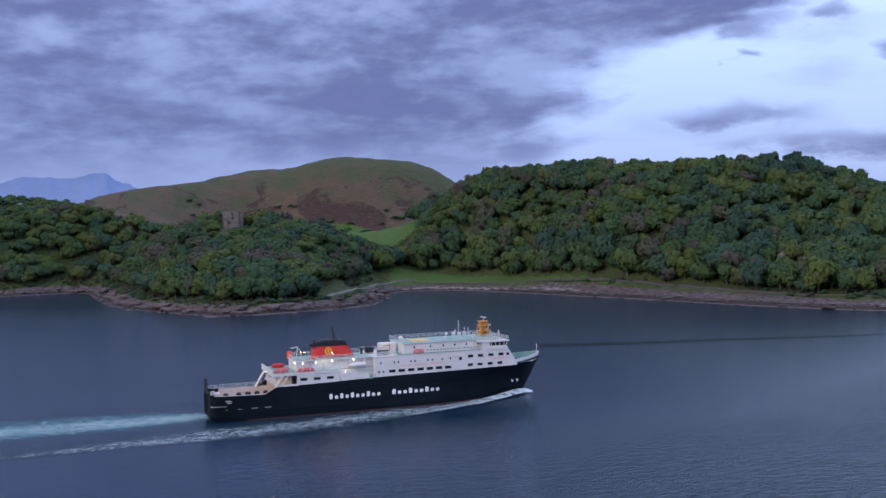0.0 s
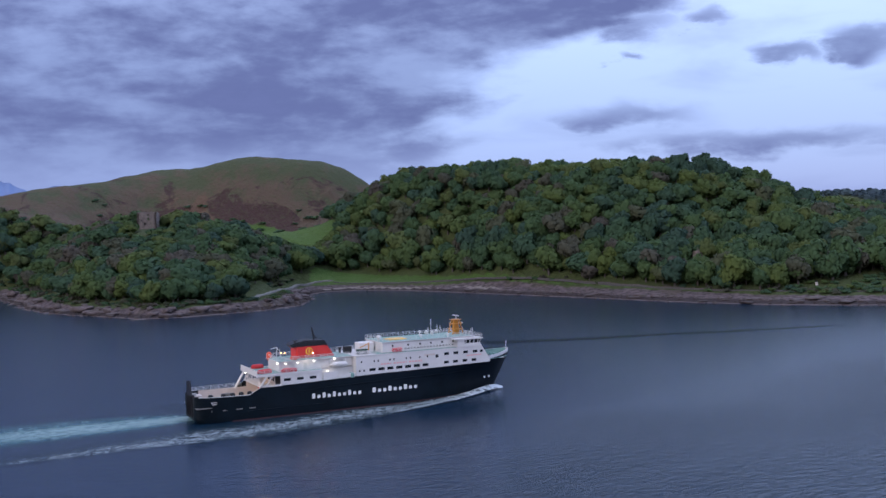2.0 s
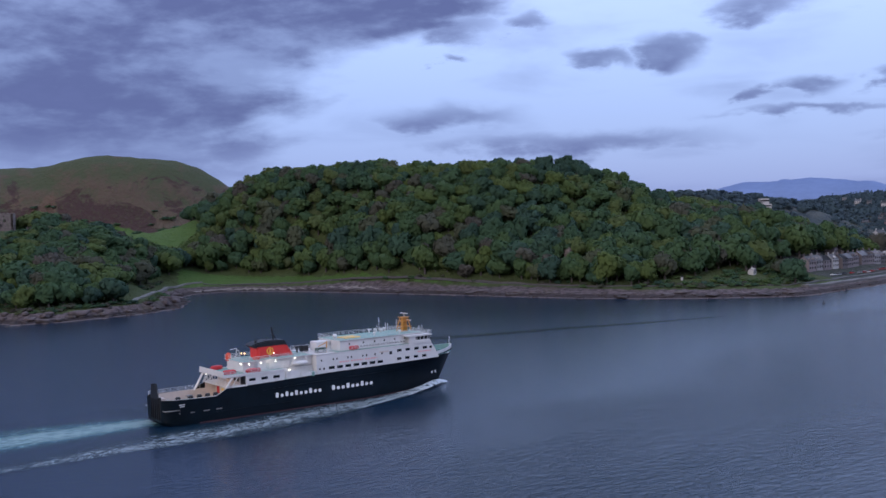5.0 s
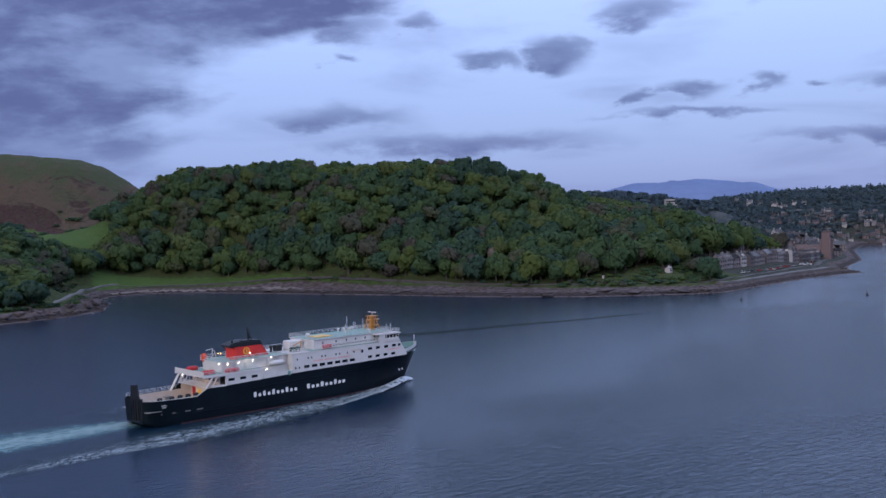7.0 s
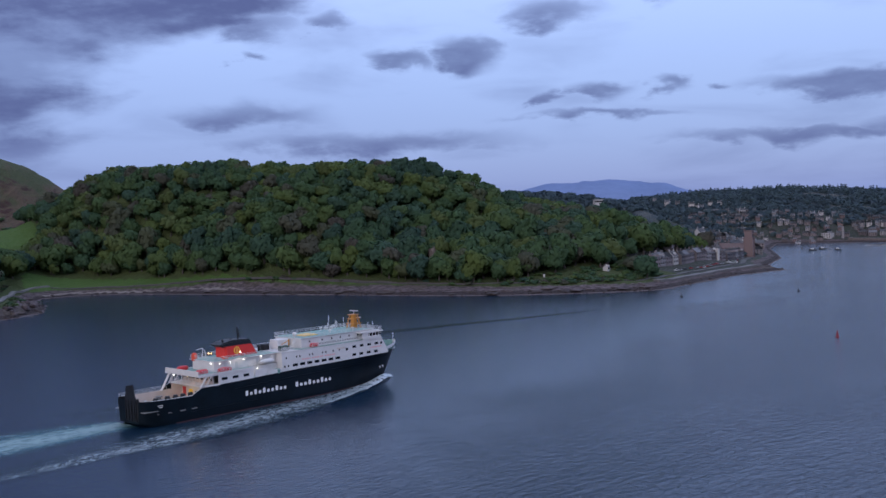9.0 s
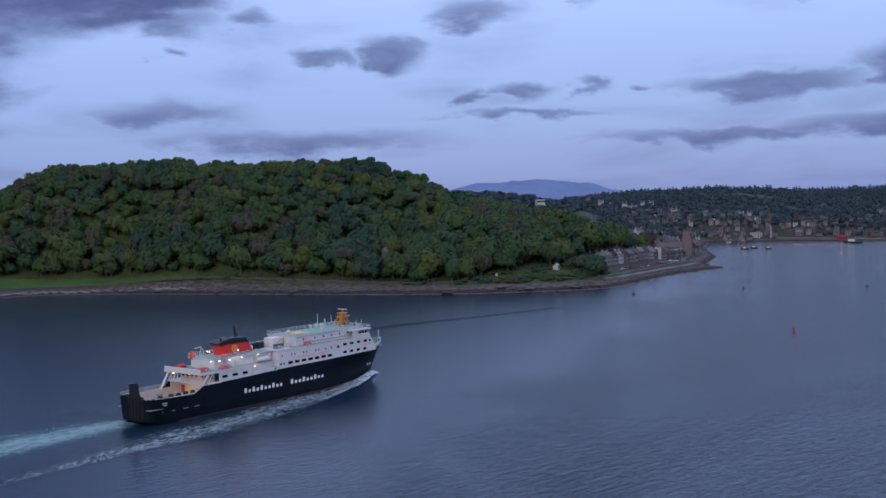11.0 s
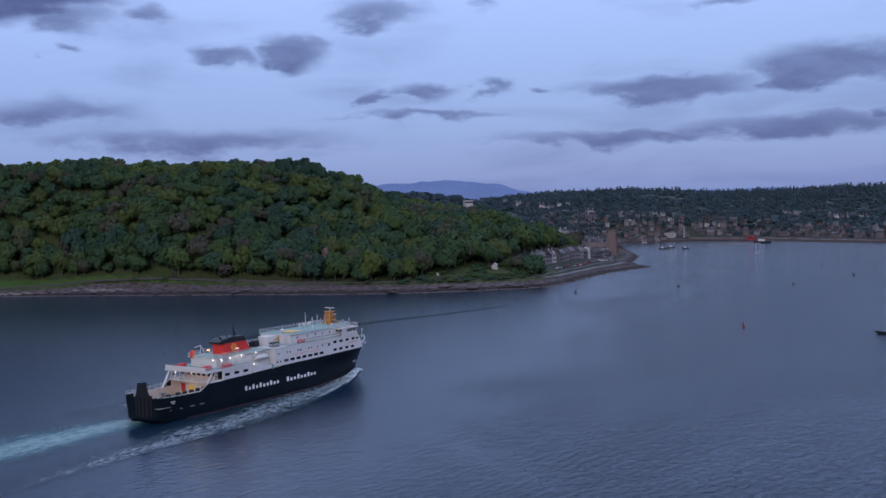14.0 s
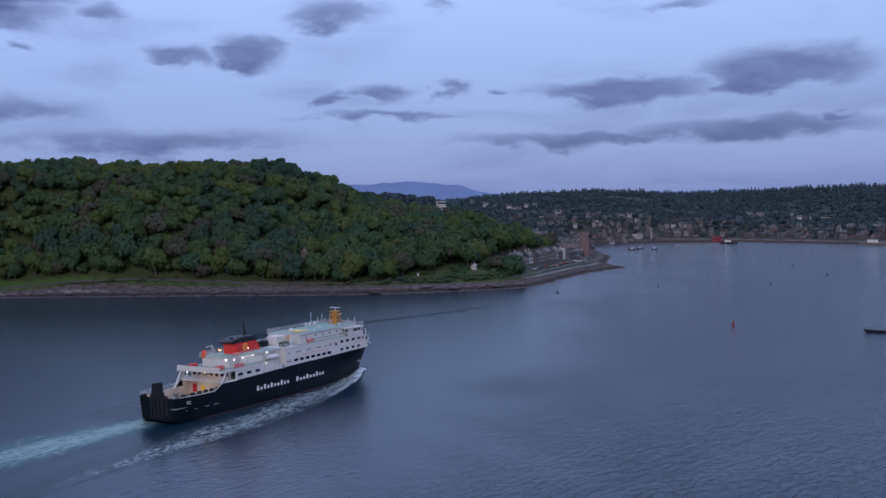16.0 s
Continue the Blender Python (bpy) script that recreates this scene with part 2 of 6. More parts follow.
def foam_material(name, foam, churn, scale, cut, churn_amount, opaque=0.9):
    """Foam in torn streaks over churned water, thinning by the mesh's foam attribute."""
    m = bpy.data.materials.new(name)
    m.use_nodes = True
    t = m.node_tree
    p = t.nodes["Principled BSDF"]
    out = t.nodes["Material Output"]
    g = t.nodes.new("ShaderNodeNewGeometry")
    a = t.nodes.new("ShaderNodeAttribute")
    a.attribute_name = "foam"
    mp = t.nodes.new("ShaderNodeMapping")
    mp.inputs["Scale"].default_value = (0.45, 1.0, 1.0)
    t.links.new(g.outputs["Position"], mp.inputs[0])
    n1, n2 = noise_node(t, mp.outputs[0], scale, 6, 0.68, 1.2), noise_node(t, mp.outputs[0], scale * 0.25, 4, 0.6, 0.6)
    # a torn net of foam lines round open cells of water
    bend = t.nodes.new("ShaderNodeTexNoise")
    bend.inputs["Scale"].default_value, bend.inputs["Detail"].default_value = scale * 0.8, 4
    t.links.new(mp.outputs[0], bend.inputs["Vector"])
    moved = t.nodes.new("ShaderNodeVectorMath")
    moved.operation = "MULTIPLY_ADD"
    moved.inputs[1].default_value = (3.0, 3.0, 0)
    t.links.new(bend.outputs["Color"], moved.inputs[0])
    t.links.new(mp.outputs[0], moved.inputs[2])
    net = t.nodes.new("ShaderNodeTexVoronoi")
    net.feature = "DISTANCE_TO_EDGE"
    net.inputs["Scale"].default_value = scale * 0.75
    t.links.new(moved.outputs[0], net.inputs["Vector"])
    lace = math_node(t, "SUBTRACT", 1.0, smooth_step(t, net.outputs["Distance"], 0.0, 0.30))
    k = math_node(t, "ADD", math_node(t, "ADD", math_node(t, "MULTIPLY", n1, 0.56), math_node(t, "MULTIPLY", n2, 0.30)), math_node(t, "MULTIPLY", lace, 0.14))
    level = math_node(t, "ADD", k, math_node(t, "MULTIPLY", math_node(t, "SUBTRACT", a.outputs["Fac"], 0.5), 0.42))
    white = math_node(t, "MULTIPLY", smooth_step(t, level, cut, cut + 0.24), opaque)
    body = math_node(t, "MULTIPLY", smooth_step(t, a.outputs["Fac"], 0.05, 0.75), churn_amount)
    alpha = math_node(t, "MAXIMUM", white, body, clamp=True)
    t.links.new(mix_rgb(t, white, churn, foam), p.inputs["Base Color"])
    p.inputs["Roughness"].default_value = 0.45
    b = t.nodes.new("ShaderNodeBump")
    b.inputs["Strength"].default_value, b.inputs["Distance"].default_value = 0.5, 0.3
    t.links.new(n1, b.inputs["Height"])
    t.links.new(b.outputs[0], p.inputs["Normal"])
    clear, mix = t.nodes.new("ShaderNodeBsdfTransparent"), t.nodes.new("ShaderNodeMixShader")
    t.links.new(alpha, mix.inputs[0])
    t.links.new(clear.outputs[0], mix.inputs[1])
    t.links.new(p.outputs[0], mix.inputs[2])
    t.links.new(mix.outputs[0], out.inputs[0])
    return m


def ground_material():
    m = bpy.data.materials.new("ground_cover")
    m.use_nodes = True
    t = m.node_tree
    p = t.nodes["Principled BSDF"]
    g = t.nodes.new("ShaderNodeNewGeometry")
    pos = g.outputs["Position"]

    def attr(name):
        a = t.nodes.new("ShaderNodeAttribute")
        a.attribute_name = name
        return a.outputs["Fac"]
    n1, n2, n3 = noise_node(t, pos, 0.035, 6, 0.62), noise_node(t, pos, 0.3, 5), noise_node(t, pos, 0.011, 5, 0.6, 0.5)
    scrub = mix_rgb(t, n2, (0.035, 0.052, 0.018), (0.065, 0.080, 0.030))
    sep = t.nodes.new("ShaderNodeSeparateXYZ")
    t.links.new(pos, sep.inputs[0])
    up = math_node(t, "MULTIPLY", math_node(t, "SUBTRACT", sep.outputs[2], 88.0), -0.0046)
    # grass on the crown, bracken and heather lower down, dark whin patches in the folds
    heath = mix_rgb(t, smooth_step(t, math_node(t, "ADD", n1, up), 0.35, 0.58), (0.056, 0.067, 0.036), (0.090, 0.066, 0.050))
    m1 = noise_node(t, pos, 0.022, 5, 0.6, 1.2)
    heath = mix_rgb(t, math_node(t, "MULTIPLY", smooth_step(t, math_node(t, "ADD", m1, math_node(t, "MULTIPLY", up, 0.55)), 0.535, 0.60), 0.85), heath, (0.046, 0.024, 0.026))
    heath = mix_rgb(t, math_node(t, "MULTIPLY", smooth_step(t, math_node(t, "ADD", n3, math_node(t, "MULTIPLY", up, 0.25)), 0.57, 0.63), 0.7), heath, (0.120, 0.075, 0.056))
    heath = mix_rgb(t, math_node(t, "MULTIPLY", smooth_step(t, n2, 0.45, 0.75), 0.45), heath, (0.070, 0.080, 0.036))
    meadow = mix_rgb(t, n1, (0.050, 0.096, 0.022), (0.064, 0.112, 0.027))
    meadow = mix_rgb(t, math_node(t, "MULTIPLY", smooth_step(t, n2, 0.45, 0.8), 0.35), meadow, (0.085, 0.105, 0.04))
    rock = mix_rgb(t, smooth_step(t, n2, 0.35, 0.65), (0.048, 0.038, 0.042), (0.125, 0.098, 0.104))
    rock = mix_rgb(t, math_node(t, "MULTIPLY", smooth_step(t, n1, 0.5, 0.7), 0.6), rock, (0.060, 0.052, 0.030))
    # a pale washed rim at the water, dark wrack above it
    tide = math_node(t, "ADD", sep.outputs[2], math_node(t, "MULTIPLY", math_node(t, "SUBTRACT", n2, 0.5), 0.9))
    wrack = math_node(t, "MULTIPLY", smooth_step(t, tide, 0.2, 0.5), math_node(t, "SUBTRACT", 1.0, smooth_step(t, tide, 1.5, 2.3)))
    rock = mix_rgb(t, math_node(t, "MULTIPLY", wrack, 0.85), rock, (0.026, 0.019, 0.020))
    rim = math_node(t, "SUBTRACT", 1.0, smooth_step(t, sep.outputs[2], 0.15, 0.42))
    rock = mix_rgb(t, math_node(t, "MULTIPLY", rim, 0.8), rock, (0.125, 0.102, 0.100))
    sand = mix_rgb(t, n2, (0.16, 0.14, 0.13), (0.24, 0.21, 0.20))
    edge = math_node(t, "MULTIPLY", math_node(t, "SUBTRACT", n2, 0.5), 0.7)

    def over(base, name, color, lo=0.35, hi=0.65):
        return mix_rgb(t, smooth_step(t, math_node(t, "ADD", attr(name), edge), lo, hi), base, color)
    street = mix_rgb(t, smooth_step(t, n2, 0.35, 0.65), (0.030, 0.042, 0.030), (0.058, 0.056, 0.056))
    c = over(scrub, "heath", heath)
    c = over(c, "streets", street)
    # the far hillside's blue cast is haze painted into its ground colour
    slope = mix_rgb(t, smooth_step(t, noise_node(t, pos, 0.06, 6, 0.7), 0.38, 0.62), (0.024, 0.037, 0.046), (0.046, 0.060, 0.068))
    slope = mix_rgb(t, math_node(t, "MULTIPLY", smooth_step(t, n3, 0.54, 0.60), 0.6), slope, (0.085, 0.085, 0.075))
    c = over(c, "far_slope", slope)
    c = over(c, "meadow", meadow)
    c = over(c, "rock", rock)
    c = over(c, "sand", sand)
    t.links.new(c, p.inputs["Base Color"])
    p.inputs["Roughness"].default_value, p.inputs["Specular IOR Level"].default_value = 0.9, 0.2
    b = t.nodes.new("ShaderNodeBump")
    b.inputs["Strength"].default_value, b.inputs["Distance"].default_value = 1.0, 2.4
    t.links.new(math_node(t, "ADD", n2, math_node(t, "MULTIPLY", n1, 3.0)), b.inputs["Height"])
    t.links.new(b.outputs[0], p.inputs["Normal"])
    return m


def shore_rock_material():
    """Mauve-grey rock, dark with wrack between the tides, pale at the washed foot."""
    m = material("shore_rock", (0.082, 0.064, 0.068), 0.9, var=0.45, scale=0.35, bump=0.8, stain=(0.062, 0.056, 0.034), stain_amount=0.6)
    t = m.node_tree
    p = t.nodes["Principled BSDF"]
    base = p.inputs["Base Color"].links[0].from_socket
    g, sep = t.nodes.new("ShaderNodeNewGeometry"), t.nodes.new("ShaderNodeSeparateXYZ")
    t.links.new(g.outputs["Position"], sep.inputs[0])
    tide = math_node(t, "ADD", sep.outputs[2], math_node(t, "MULTIPLY", math_node(t, "SUBTRACT", noise_node(t, g.outputs["Position"], 0.3, 5), 0.5), 1.2))
    wrack = math_node(t, "MULTIPLY", smooth_step(t, tide, 0.2, 0.5), math_node(t, "SUBTRACT", 1.0, smooth_step(t, tide, 1.5, 2.4)))
    c = mix_rgb(t, math_node(t, "MULTIPLY", wrack, 0.85), base, (0.026, 0.019, 0.020))
    c = mix_rgb(t, math_node(t, "SUBTRACT", 1.0, smooth_step(t, sep.outputs[2], 0.15, 0.42)), c, (0.125, 0.102, 0.100))
    t.links.new(c, p.inputs["Base Color"])
    return m


GROUND = ground_material()
WATER = water_material("sea_water", (0.005, 0.019, 0.043), 0.16, 0.46)
# track water: darker colour and low specular stand in for less reflected sky
DARK_TRACK = water_material("dark_track_water", (0.003, 0.010, 0.022), 0.15, 0.25, False, 0.07)
LEAVES, LEAVES_OWN = foliage("leaves_stand", "attribute"), foliage("leaves_single", "object")
# needle greens lifted and blued: distance haze is put into the colour
HAZED_SPRUCE = foliage("hazed_spruce_needles", "attribute", [(0.0, (0.056, 0.084, 0.108)), (0.3, (0.070, 0.104, 0.114)), (1.0, (0.080, 0.110, 0.110))])
BARK = material("bark", (0.07, 0.06, 0.055), 0.9, var=0.3, scale=1.5, bump=0.5)
HULL = material("hull_black", (0.0026, 0.0070, 0.0120), 0.45, var=0.35, scale=0.25, bump=0.04, stain=(0.006, 0.011, 0.019), stain_amount=0.5, spec=0.16)
BOOT = material("boot_red", (0.05, 0.015, 0.017), 0.5, var=0.2)
WHITE = material("ship_white", (0.61, 0.595, 0.60), 0.42, var=0.07, scale=0.3, bump=0.04, stain=(0.43, 0.40, 0.37), stain_amount=0.4)
LETTER_WHITE = material("lettering_white", (0.78, 0.78, 0.78), 0.45, var=0.04, scale=0.5, bump=0.02)
CREAM = material("deck_cream", (0.58, 0.50, 0.46), 0.6, var=0.08, scale=0.5, stain=(0.5, 0.43, 0.40), stain_amount=0.4)
TEAL = material("deck_teal", (0.17, 0.31, 0.28), 0.6, var=0.15, scale=0.4, stain=(0.27, 0.37, 0.35), stain_amount=0.5)
DECK_GREY = material("deck_grey", (0.20, 0.20, 0.20), 0.7, var=0.15, scale=0.6, stain=(0.12, 0.11, 0.11), stain_amount=0.5)
FUNNEL_RED = material("funnel_red", (0.62, 0.035, 0.03), 0.42, var=0.1, scale=0.5, bump=0.03)
RED = material("liferaft_red", (0.48, 0.018, 0.025), 0.5, var=0.15, scale=1.0)
ORANGE = material("rescue_orange", (0.62, 0.070, 0.030), 0.5, var=0.12, scale=1.0)
MAST = material("mast_buff", (0.52, 0.23, 0.035), 0.45, var=0.1, scale=0.8)
YELLOW = material("yellow_paint", (0.80, 0.48, 0.05), 0.5, var=0.1, scale=0.8)
BLACK = material("black_paint", (0.006, 0.007, 0.010), 0.5, var=0.3, scale=0.8)
GLASS = material("dark_glass", (0.012, 0.014, 0.018), 0.08, var=0.2, scale=0.5, bump=0)
STEEL = material("galvanised", (0.50, 0.51, 0.52), 0.45, 0.2, var=0.1, scale=1.0)
PALE_RED = material("faded_red", (0.70, 0.36, 0.36), 0.5, var=0.1)
STONE = material("castle_stone", (0.125, 0.104, 0.102), 0.9, var=0.35, scale=0.5, bump=0.7, stain=(0.10, 0.10, 0.07), stain_amount=0.6)
CLIFF = shore_rock_material()
ROAD = material("asphalt", (0.065, 0.062, 0.064), 0.85, var=0.2, scale=0.4)
# aerial haze over the far ridges is painted in as this pale blue
HAZE_HILL = material("far_hill_haze", (0.17, 0.225, 0.385), 1.0, var=0.08, scale=0.004, bump=0, stain=(0.15, 0.20, 0.35), stain_amount=0.5, spec=0.0)
LAMP_WHITE, LAMP_WARM = lamp_material("lamp_white", (1.0, 0.90, 0.75), 7.0), lamp_material("lamp_warm", (1.0, 0.45, 0.08), 8.0)
FOAM = foam_material("wake_foam", (0.44, 0.62, 0.63), (0.065, 0.20, 0.235), 0.75, 0.46, 0.56, 0.66)
SIDE_FOAM = foam_material("side_foam", (0.46, 0.54, 0.60), (0.015, 0.05, 0.065), 1.5, 0.520, 0.30, 0.76)


# ---------------------------------------------------------------- mesh helpers
def part(name, bm, mat, parent, label=""):
    me = bpy.data.meshes.new(name)
    bm.to_mesh(me)
    bm.free()
    me.materials.append(mat)
    ob = new(name, me)
    ob.parent = parent
    return tagged(ob, label) if label else ob


def thing(name, at, label, category, group="", turn=0.0):
    ob = new(name)
    ob.empty_display_size = 0.5
    ob.matrix_world = pose(*at, 0, 0, turn)
    return tagged(ob, label, category, group)


def box(bm, x0, x1, y0, y1, z0, z1):
    v = [bm.verts.new((x, y, z)) for z in (z0, z1) for x, y in ((x0, y0), (x1, y0), (x1, y1), (x0, y1))]
    for f in ((3, 2, 1, 0), (4, 5, 6, 7), (0, 1, 5, 4), (1, 2, 6, 5), (2, 3, 7, 6), (3, 0, 4, 7)):
        bm.faces.new([v[i] for i in f])
    return v


def boxed(*args, bevel=0.0):
    bm = bmesh.new()
    box(bm, *args)
    if bevel:
        bmesh.ops.bevel(bm, geom=bm.edges[:], offset=bevel, segments=1, affect="EDGES")
    return bm


def prism(bm, profile, y0, y1):
    """A profile of (x, z) points pushed from y0 to y1."""
    a, b = [bm.verts.new((x, y0, z)) for x, z in profile], [bm.verts.new((x, y1, z)) for x, z in profile]
    n = len(profile)
    bm.faces.new(a)
    bm.faces.new(b[::-1])
    for i in range(n):
        j = (i + 1) % n
        bm.faces.new((a[j], a[i], b[i], b[j]))
    bmesh.ops.recalc_face_normals(bm, faces=bm.faces[:])
    return bm


def rod(bm, a, b, r, sides=6):
    a, b = Vector(a), Vector(b)
    turn = (b - a).to_track_quat("Z", "Y").to_matrix()
    rings = []
    for p in (a, b):
        rings.append([bm.verts.new(p + turn @ Vector((r * math.cos(k * 2 * math.pi / sides), r * math.sin(k * 2 * math.pi / sides), 0))) for k in range(sides)])
    for k in range(sides):
        j = (k + 1) % sides
        bm.faces.new((rings[0][k], rings[0][j], rings[1][j], rings[1][k]))
    bm.faces.new(rings[0][::-1])
    bm.faces.new(rings[1])
    return bm


def lathe(bm, rings, at=(0, 0, 0), sides=14):
    """Rings of (radius, height) round a standing axis."""
    made = [[bm.verts.new((at[0] + r * math.cos(k * 2 * math.pi / sides), at[1] + r * math.sin(k * 2 * math.pi / sides), at[2] + z)) for k in range(sides)] for r, z in rings]
    for lo, hi in zip(made, made[1:]):
        for k in range(sides):
            j = (k + 1) % sides
            bm.faces.new((lo[k], lo[j], hi[j], hi[k]))
    bm.faces.new(made[0][::-1])
    bm.faces.new(made[-1])
    return bm


def railing(points, height=1.1, gap=2.0, r=0.045):
    bm = bmesh.new()
    for a, b in zip(points, points[1:]):
        a, b = Vector(a), Vector(b)
        n = max(1, round((b - a).length / gap))
        for k in range(n + 1):
            p = a.lerp(b, k / n)
            rod(bm, p, p + Vector((0, 0, height)), r, 4)
        for f in (0.36, 0.68, 1.0):
            up = Vector((0, 0, height * f))
            rod(bm, a + up, b + up, r, 4)
    return bm


def mesh_of(name, verts, faces, mat, attributes=(), normals=None):
    """A mesh from numpy arrays; faces: one array of equal-sided faces, or several."""
    me = bpy.data.meshes.new(name)
    groups = faces if isinstance(faces, list) else [faces]
    me.vertices.add(len(verts))
    me.vertices.foreach_set("co", np.asarray(verts, np.float32).ravel())
    loops = np.concatenate([g.ravel() for g in groups])
    sizes = np.concatenate([np.full(len(g), g.shape[1]) for g in groups])
    me.loops.add(len(loops))
    me.loops.foreach_set("vertex_index", loops.astype(np.int32))
    me.polygons.add(len(sizes))
    me.polygons.foreach_set("loop_start", (np.cumsum(sizes) - sizes).astype(np.int32))
    me.update(calc_edges=True)
    for key, values in attributes:
        me.attributes.new(key, "FLOAT", "POINT").data.foreach_set("value", np.asarray(values, np.float32))
    if normals is not None:
        me.normals_split_custom_set_from_vertices(normals)
    me.materials.append(mat)
    return me


# ---------------------------------------------------------------- ground and sea
SHORE = [
    (-6500, 2600), (-900, 900), (-300, 720), (-136, 645), (-100, 655), (-86, 655), (-68, 640), (-59, 538), (-51, 446), (-36, 402), (-15, 358),
    (-2, 334), (21, 328), (46, 335), (77, 344), (106, 366), (126, 412), (137, 453), (160, 482), (190, 480),
    (214, 450), (229, 408), (247, 354), (267, 297), (281, 246), (294, 206), (311, 170), (334, 140), (358, 116), (384, 100),
    (430, 106), (515, 117), (590, 110), (592, 124), (640, 150), (752, 190), (940, 290), (1076, 345),
    (1102, 273), (1121, 163), (1053, 43), (1013, -37), (980, -150), (1000, -400), (1300, -900), (6500, -1500),
    (6500, 6500), (-6500, 6500),
]
# hills: centre, height, half lengths, turn, steepness
HILLS = [
    (327.6, 540, 78.5, 172, 74.5, -56.8, 1.53), (410.5, 386.3, 74.7, 137.8, 93.6, -29.4, 1.07), (486.7, 298.7, 28, 115.3, 100.3, -92.1, 1.62),
    (245.5, 828.1, 113.2, 148.2, 77.2, -12.7, 1.35), (157.2, 924.3, 103.4, 154.1, 120.9, -25.2, 1.25), (30.6, 864.8, 87.6, 171.6, 76, 18.9, 1.23),
    (46, 556, 40, 118, 104, -65.7, 1.1), (-64.6, 767.3, 57.7, 140.9, 97.3, 4.87, 1.15), (-166.1, 1227, 82.7, 277.6, 120.1, 12.1, 0.92),
    (216.2, 689, 34.2, 196.2, 122.2, -25.9, 2.15), (673.1, 443.1, 55.8, 193.5, 136.2, -13.2, 1.56), (1500, 600, 62, 400, 400, 0, 1.2),
    (1800, 150, 58, 400, 500, 0, 1.2), (1750, -500, 50, 500, 500, 0, 1.2),
]


def inland(x, y):
    """Metres from the shoreline, negative at sea."""
    best, inside = np.full(x.shape, 1e9), np.zeros(x.shape, bool)
    for (ax, ay), (bx, by) in zip(SHORE, SHORE[1:] + SHORE[:1]):
        dx, dy = bx - ax, by - ay
        k = np.clip(((x - ax) * dx + (y - ay) * dy) / (dx * dx + dy * dy), 0, 1)
        best = np.minimum(best, (x - ax - k * dx) ** 2 + (y - ay - k * dy) ** 2)
        if ay != by:
            inside ^= ((ay > y) != (by > y)) & (x < ax + (y - ay) * dx / (by - ay))
    return np.where(inside, 1, -1) * np.sqrt(best)


def smooth(a, b, v):
    k = np.clip((v - a) / (b - a), 0, 1)
    return k * k * (3 - 2 * k)


def ripple(x, y, size):
    """Cheap uneven relief from a few crossing waves, about -1 to 1."""
    u, v = x / size, y / size
    return (np.sin(u * 1.7 + 1.3 * np.sin(v * 0.9)) + np.sin(v * 2.1 + 1.1 * np.sin(u * 1.3 + 2)) + 0.6 * np.sin(u * 3.9 + v * 3.1) + 0.4 * np.sin(u * 7.3 - v * 6.1)) / 3


def foreshore(x, y):
    """Where the shore below the wood is a wide rocky foreshore, 0 to 1."""
    return smooth(205, 235, x) * smooth(395, 360, x) * smooth(450, 400, y)


def height(x, y, s):
    # flat tidal ledges, a low rock step above them on the knoll, a gentler beach in the bay
    cliff = smooth(150, 118, x) * smooth(-150, -110, x)
    step = 1.3 * np.clip(s / 7, 0, 1) + 3.6 * smooth(7, 12.5, s + ripple(x, y, 7) * 2.2) + 0.8 * smooth(12, 22, s)
    beach = 4.6 * np.clip(s / (20 + 8 * foreshore(x, y)), 0, 1) ** 0.8
    base = np.where(s < 0, np.maximum(s * 0.3, -9), step * cliff + beach * (1 - cliff) + 7 * smooth(15, 90, s))
    total = 0
    for cx, cy, top, a, b, turn, steep in HILLS:
        c, n = math.cos(radians(turn)), math.sin(radians(turn))
        u, v = ((x - cx) * c + (y - cy) * n) / a, ((y - cy) * c - (x - cx) * n) / b
        total = total + (top * np.exp(-(u * u + v * v) ** steep)) ** 3
    rough = ripple(x, y, 9) * 0.5 * smooth(2, 12, s) + ripple(x, y, 34) * 2.0 * smooth(60, 160, s)
    return base + total ** (1 / 3) * smooth(8, 75, s) + rough


def ground_z(x, y):
    x, y = np.array([float(x)]), np.array([float(y)])
    return float(height(x, y, inland(x, y))[0])


def covers(x, y, s):
    """How far each kind of cover holds at a place, 0 to 1."""
    wob = ripple(x, y, 45) * 14
    brown = smooth(1.12, 0.88, ((x - 165) / 290) ** 2 + ((y - 880) / 215) ** 2 + wob * 0.006)
    upper = smooth(1.15, 0.85, ((x - 170) / 60) ** 2 + ((y - 668) / 98) ** 2)
    depth = np.interp(x, [150, 175, 225, 265, 300, 330, 352], [20, 62, 42, 25, 20, 18, 10]) + wob * 0.15
    s = s - 9 * foreshore(x, y)
    bay = smooth(15, 19, s) * smooth(1.05, 0.95, s / depth) * smooth(150, 168, x) * smooth(356, 340, x) * smooth(230, 245, y)
    meadow = np.maximum(upper, bay)
    rock = smooth(17, 10, s + wob * 0.25)
    sand = smooth(1.5, 4, s) * smooth(11, 7, s) * smooth(150, 170, x) * smooth(275, 250, x) * (0.75 + 0.35 * ripple(x, y, 26))
    return brown, meadow, rock, sand


def lines(stops):
    out = []
    for a, b, step in stops:
        out.extend(np.arange(a, b, step))
    return np.array(out + [stops[-1][1]])


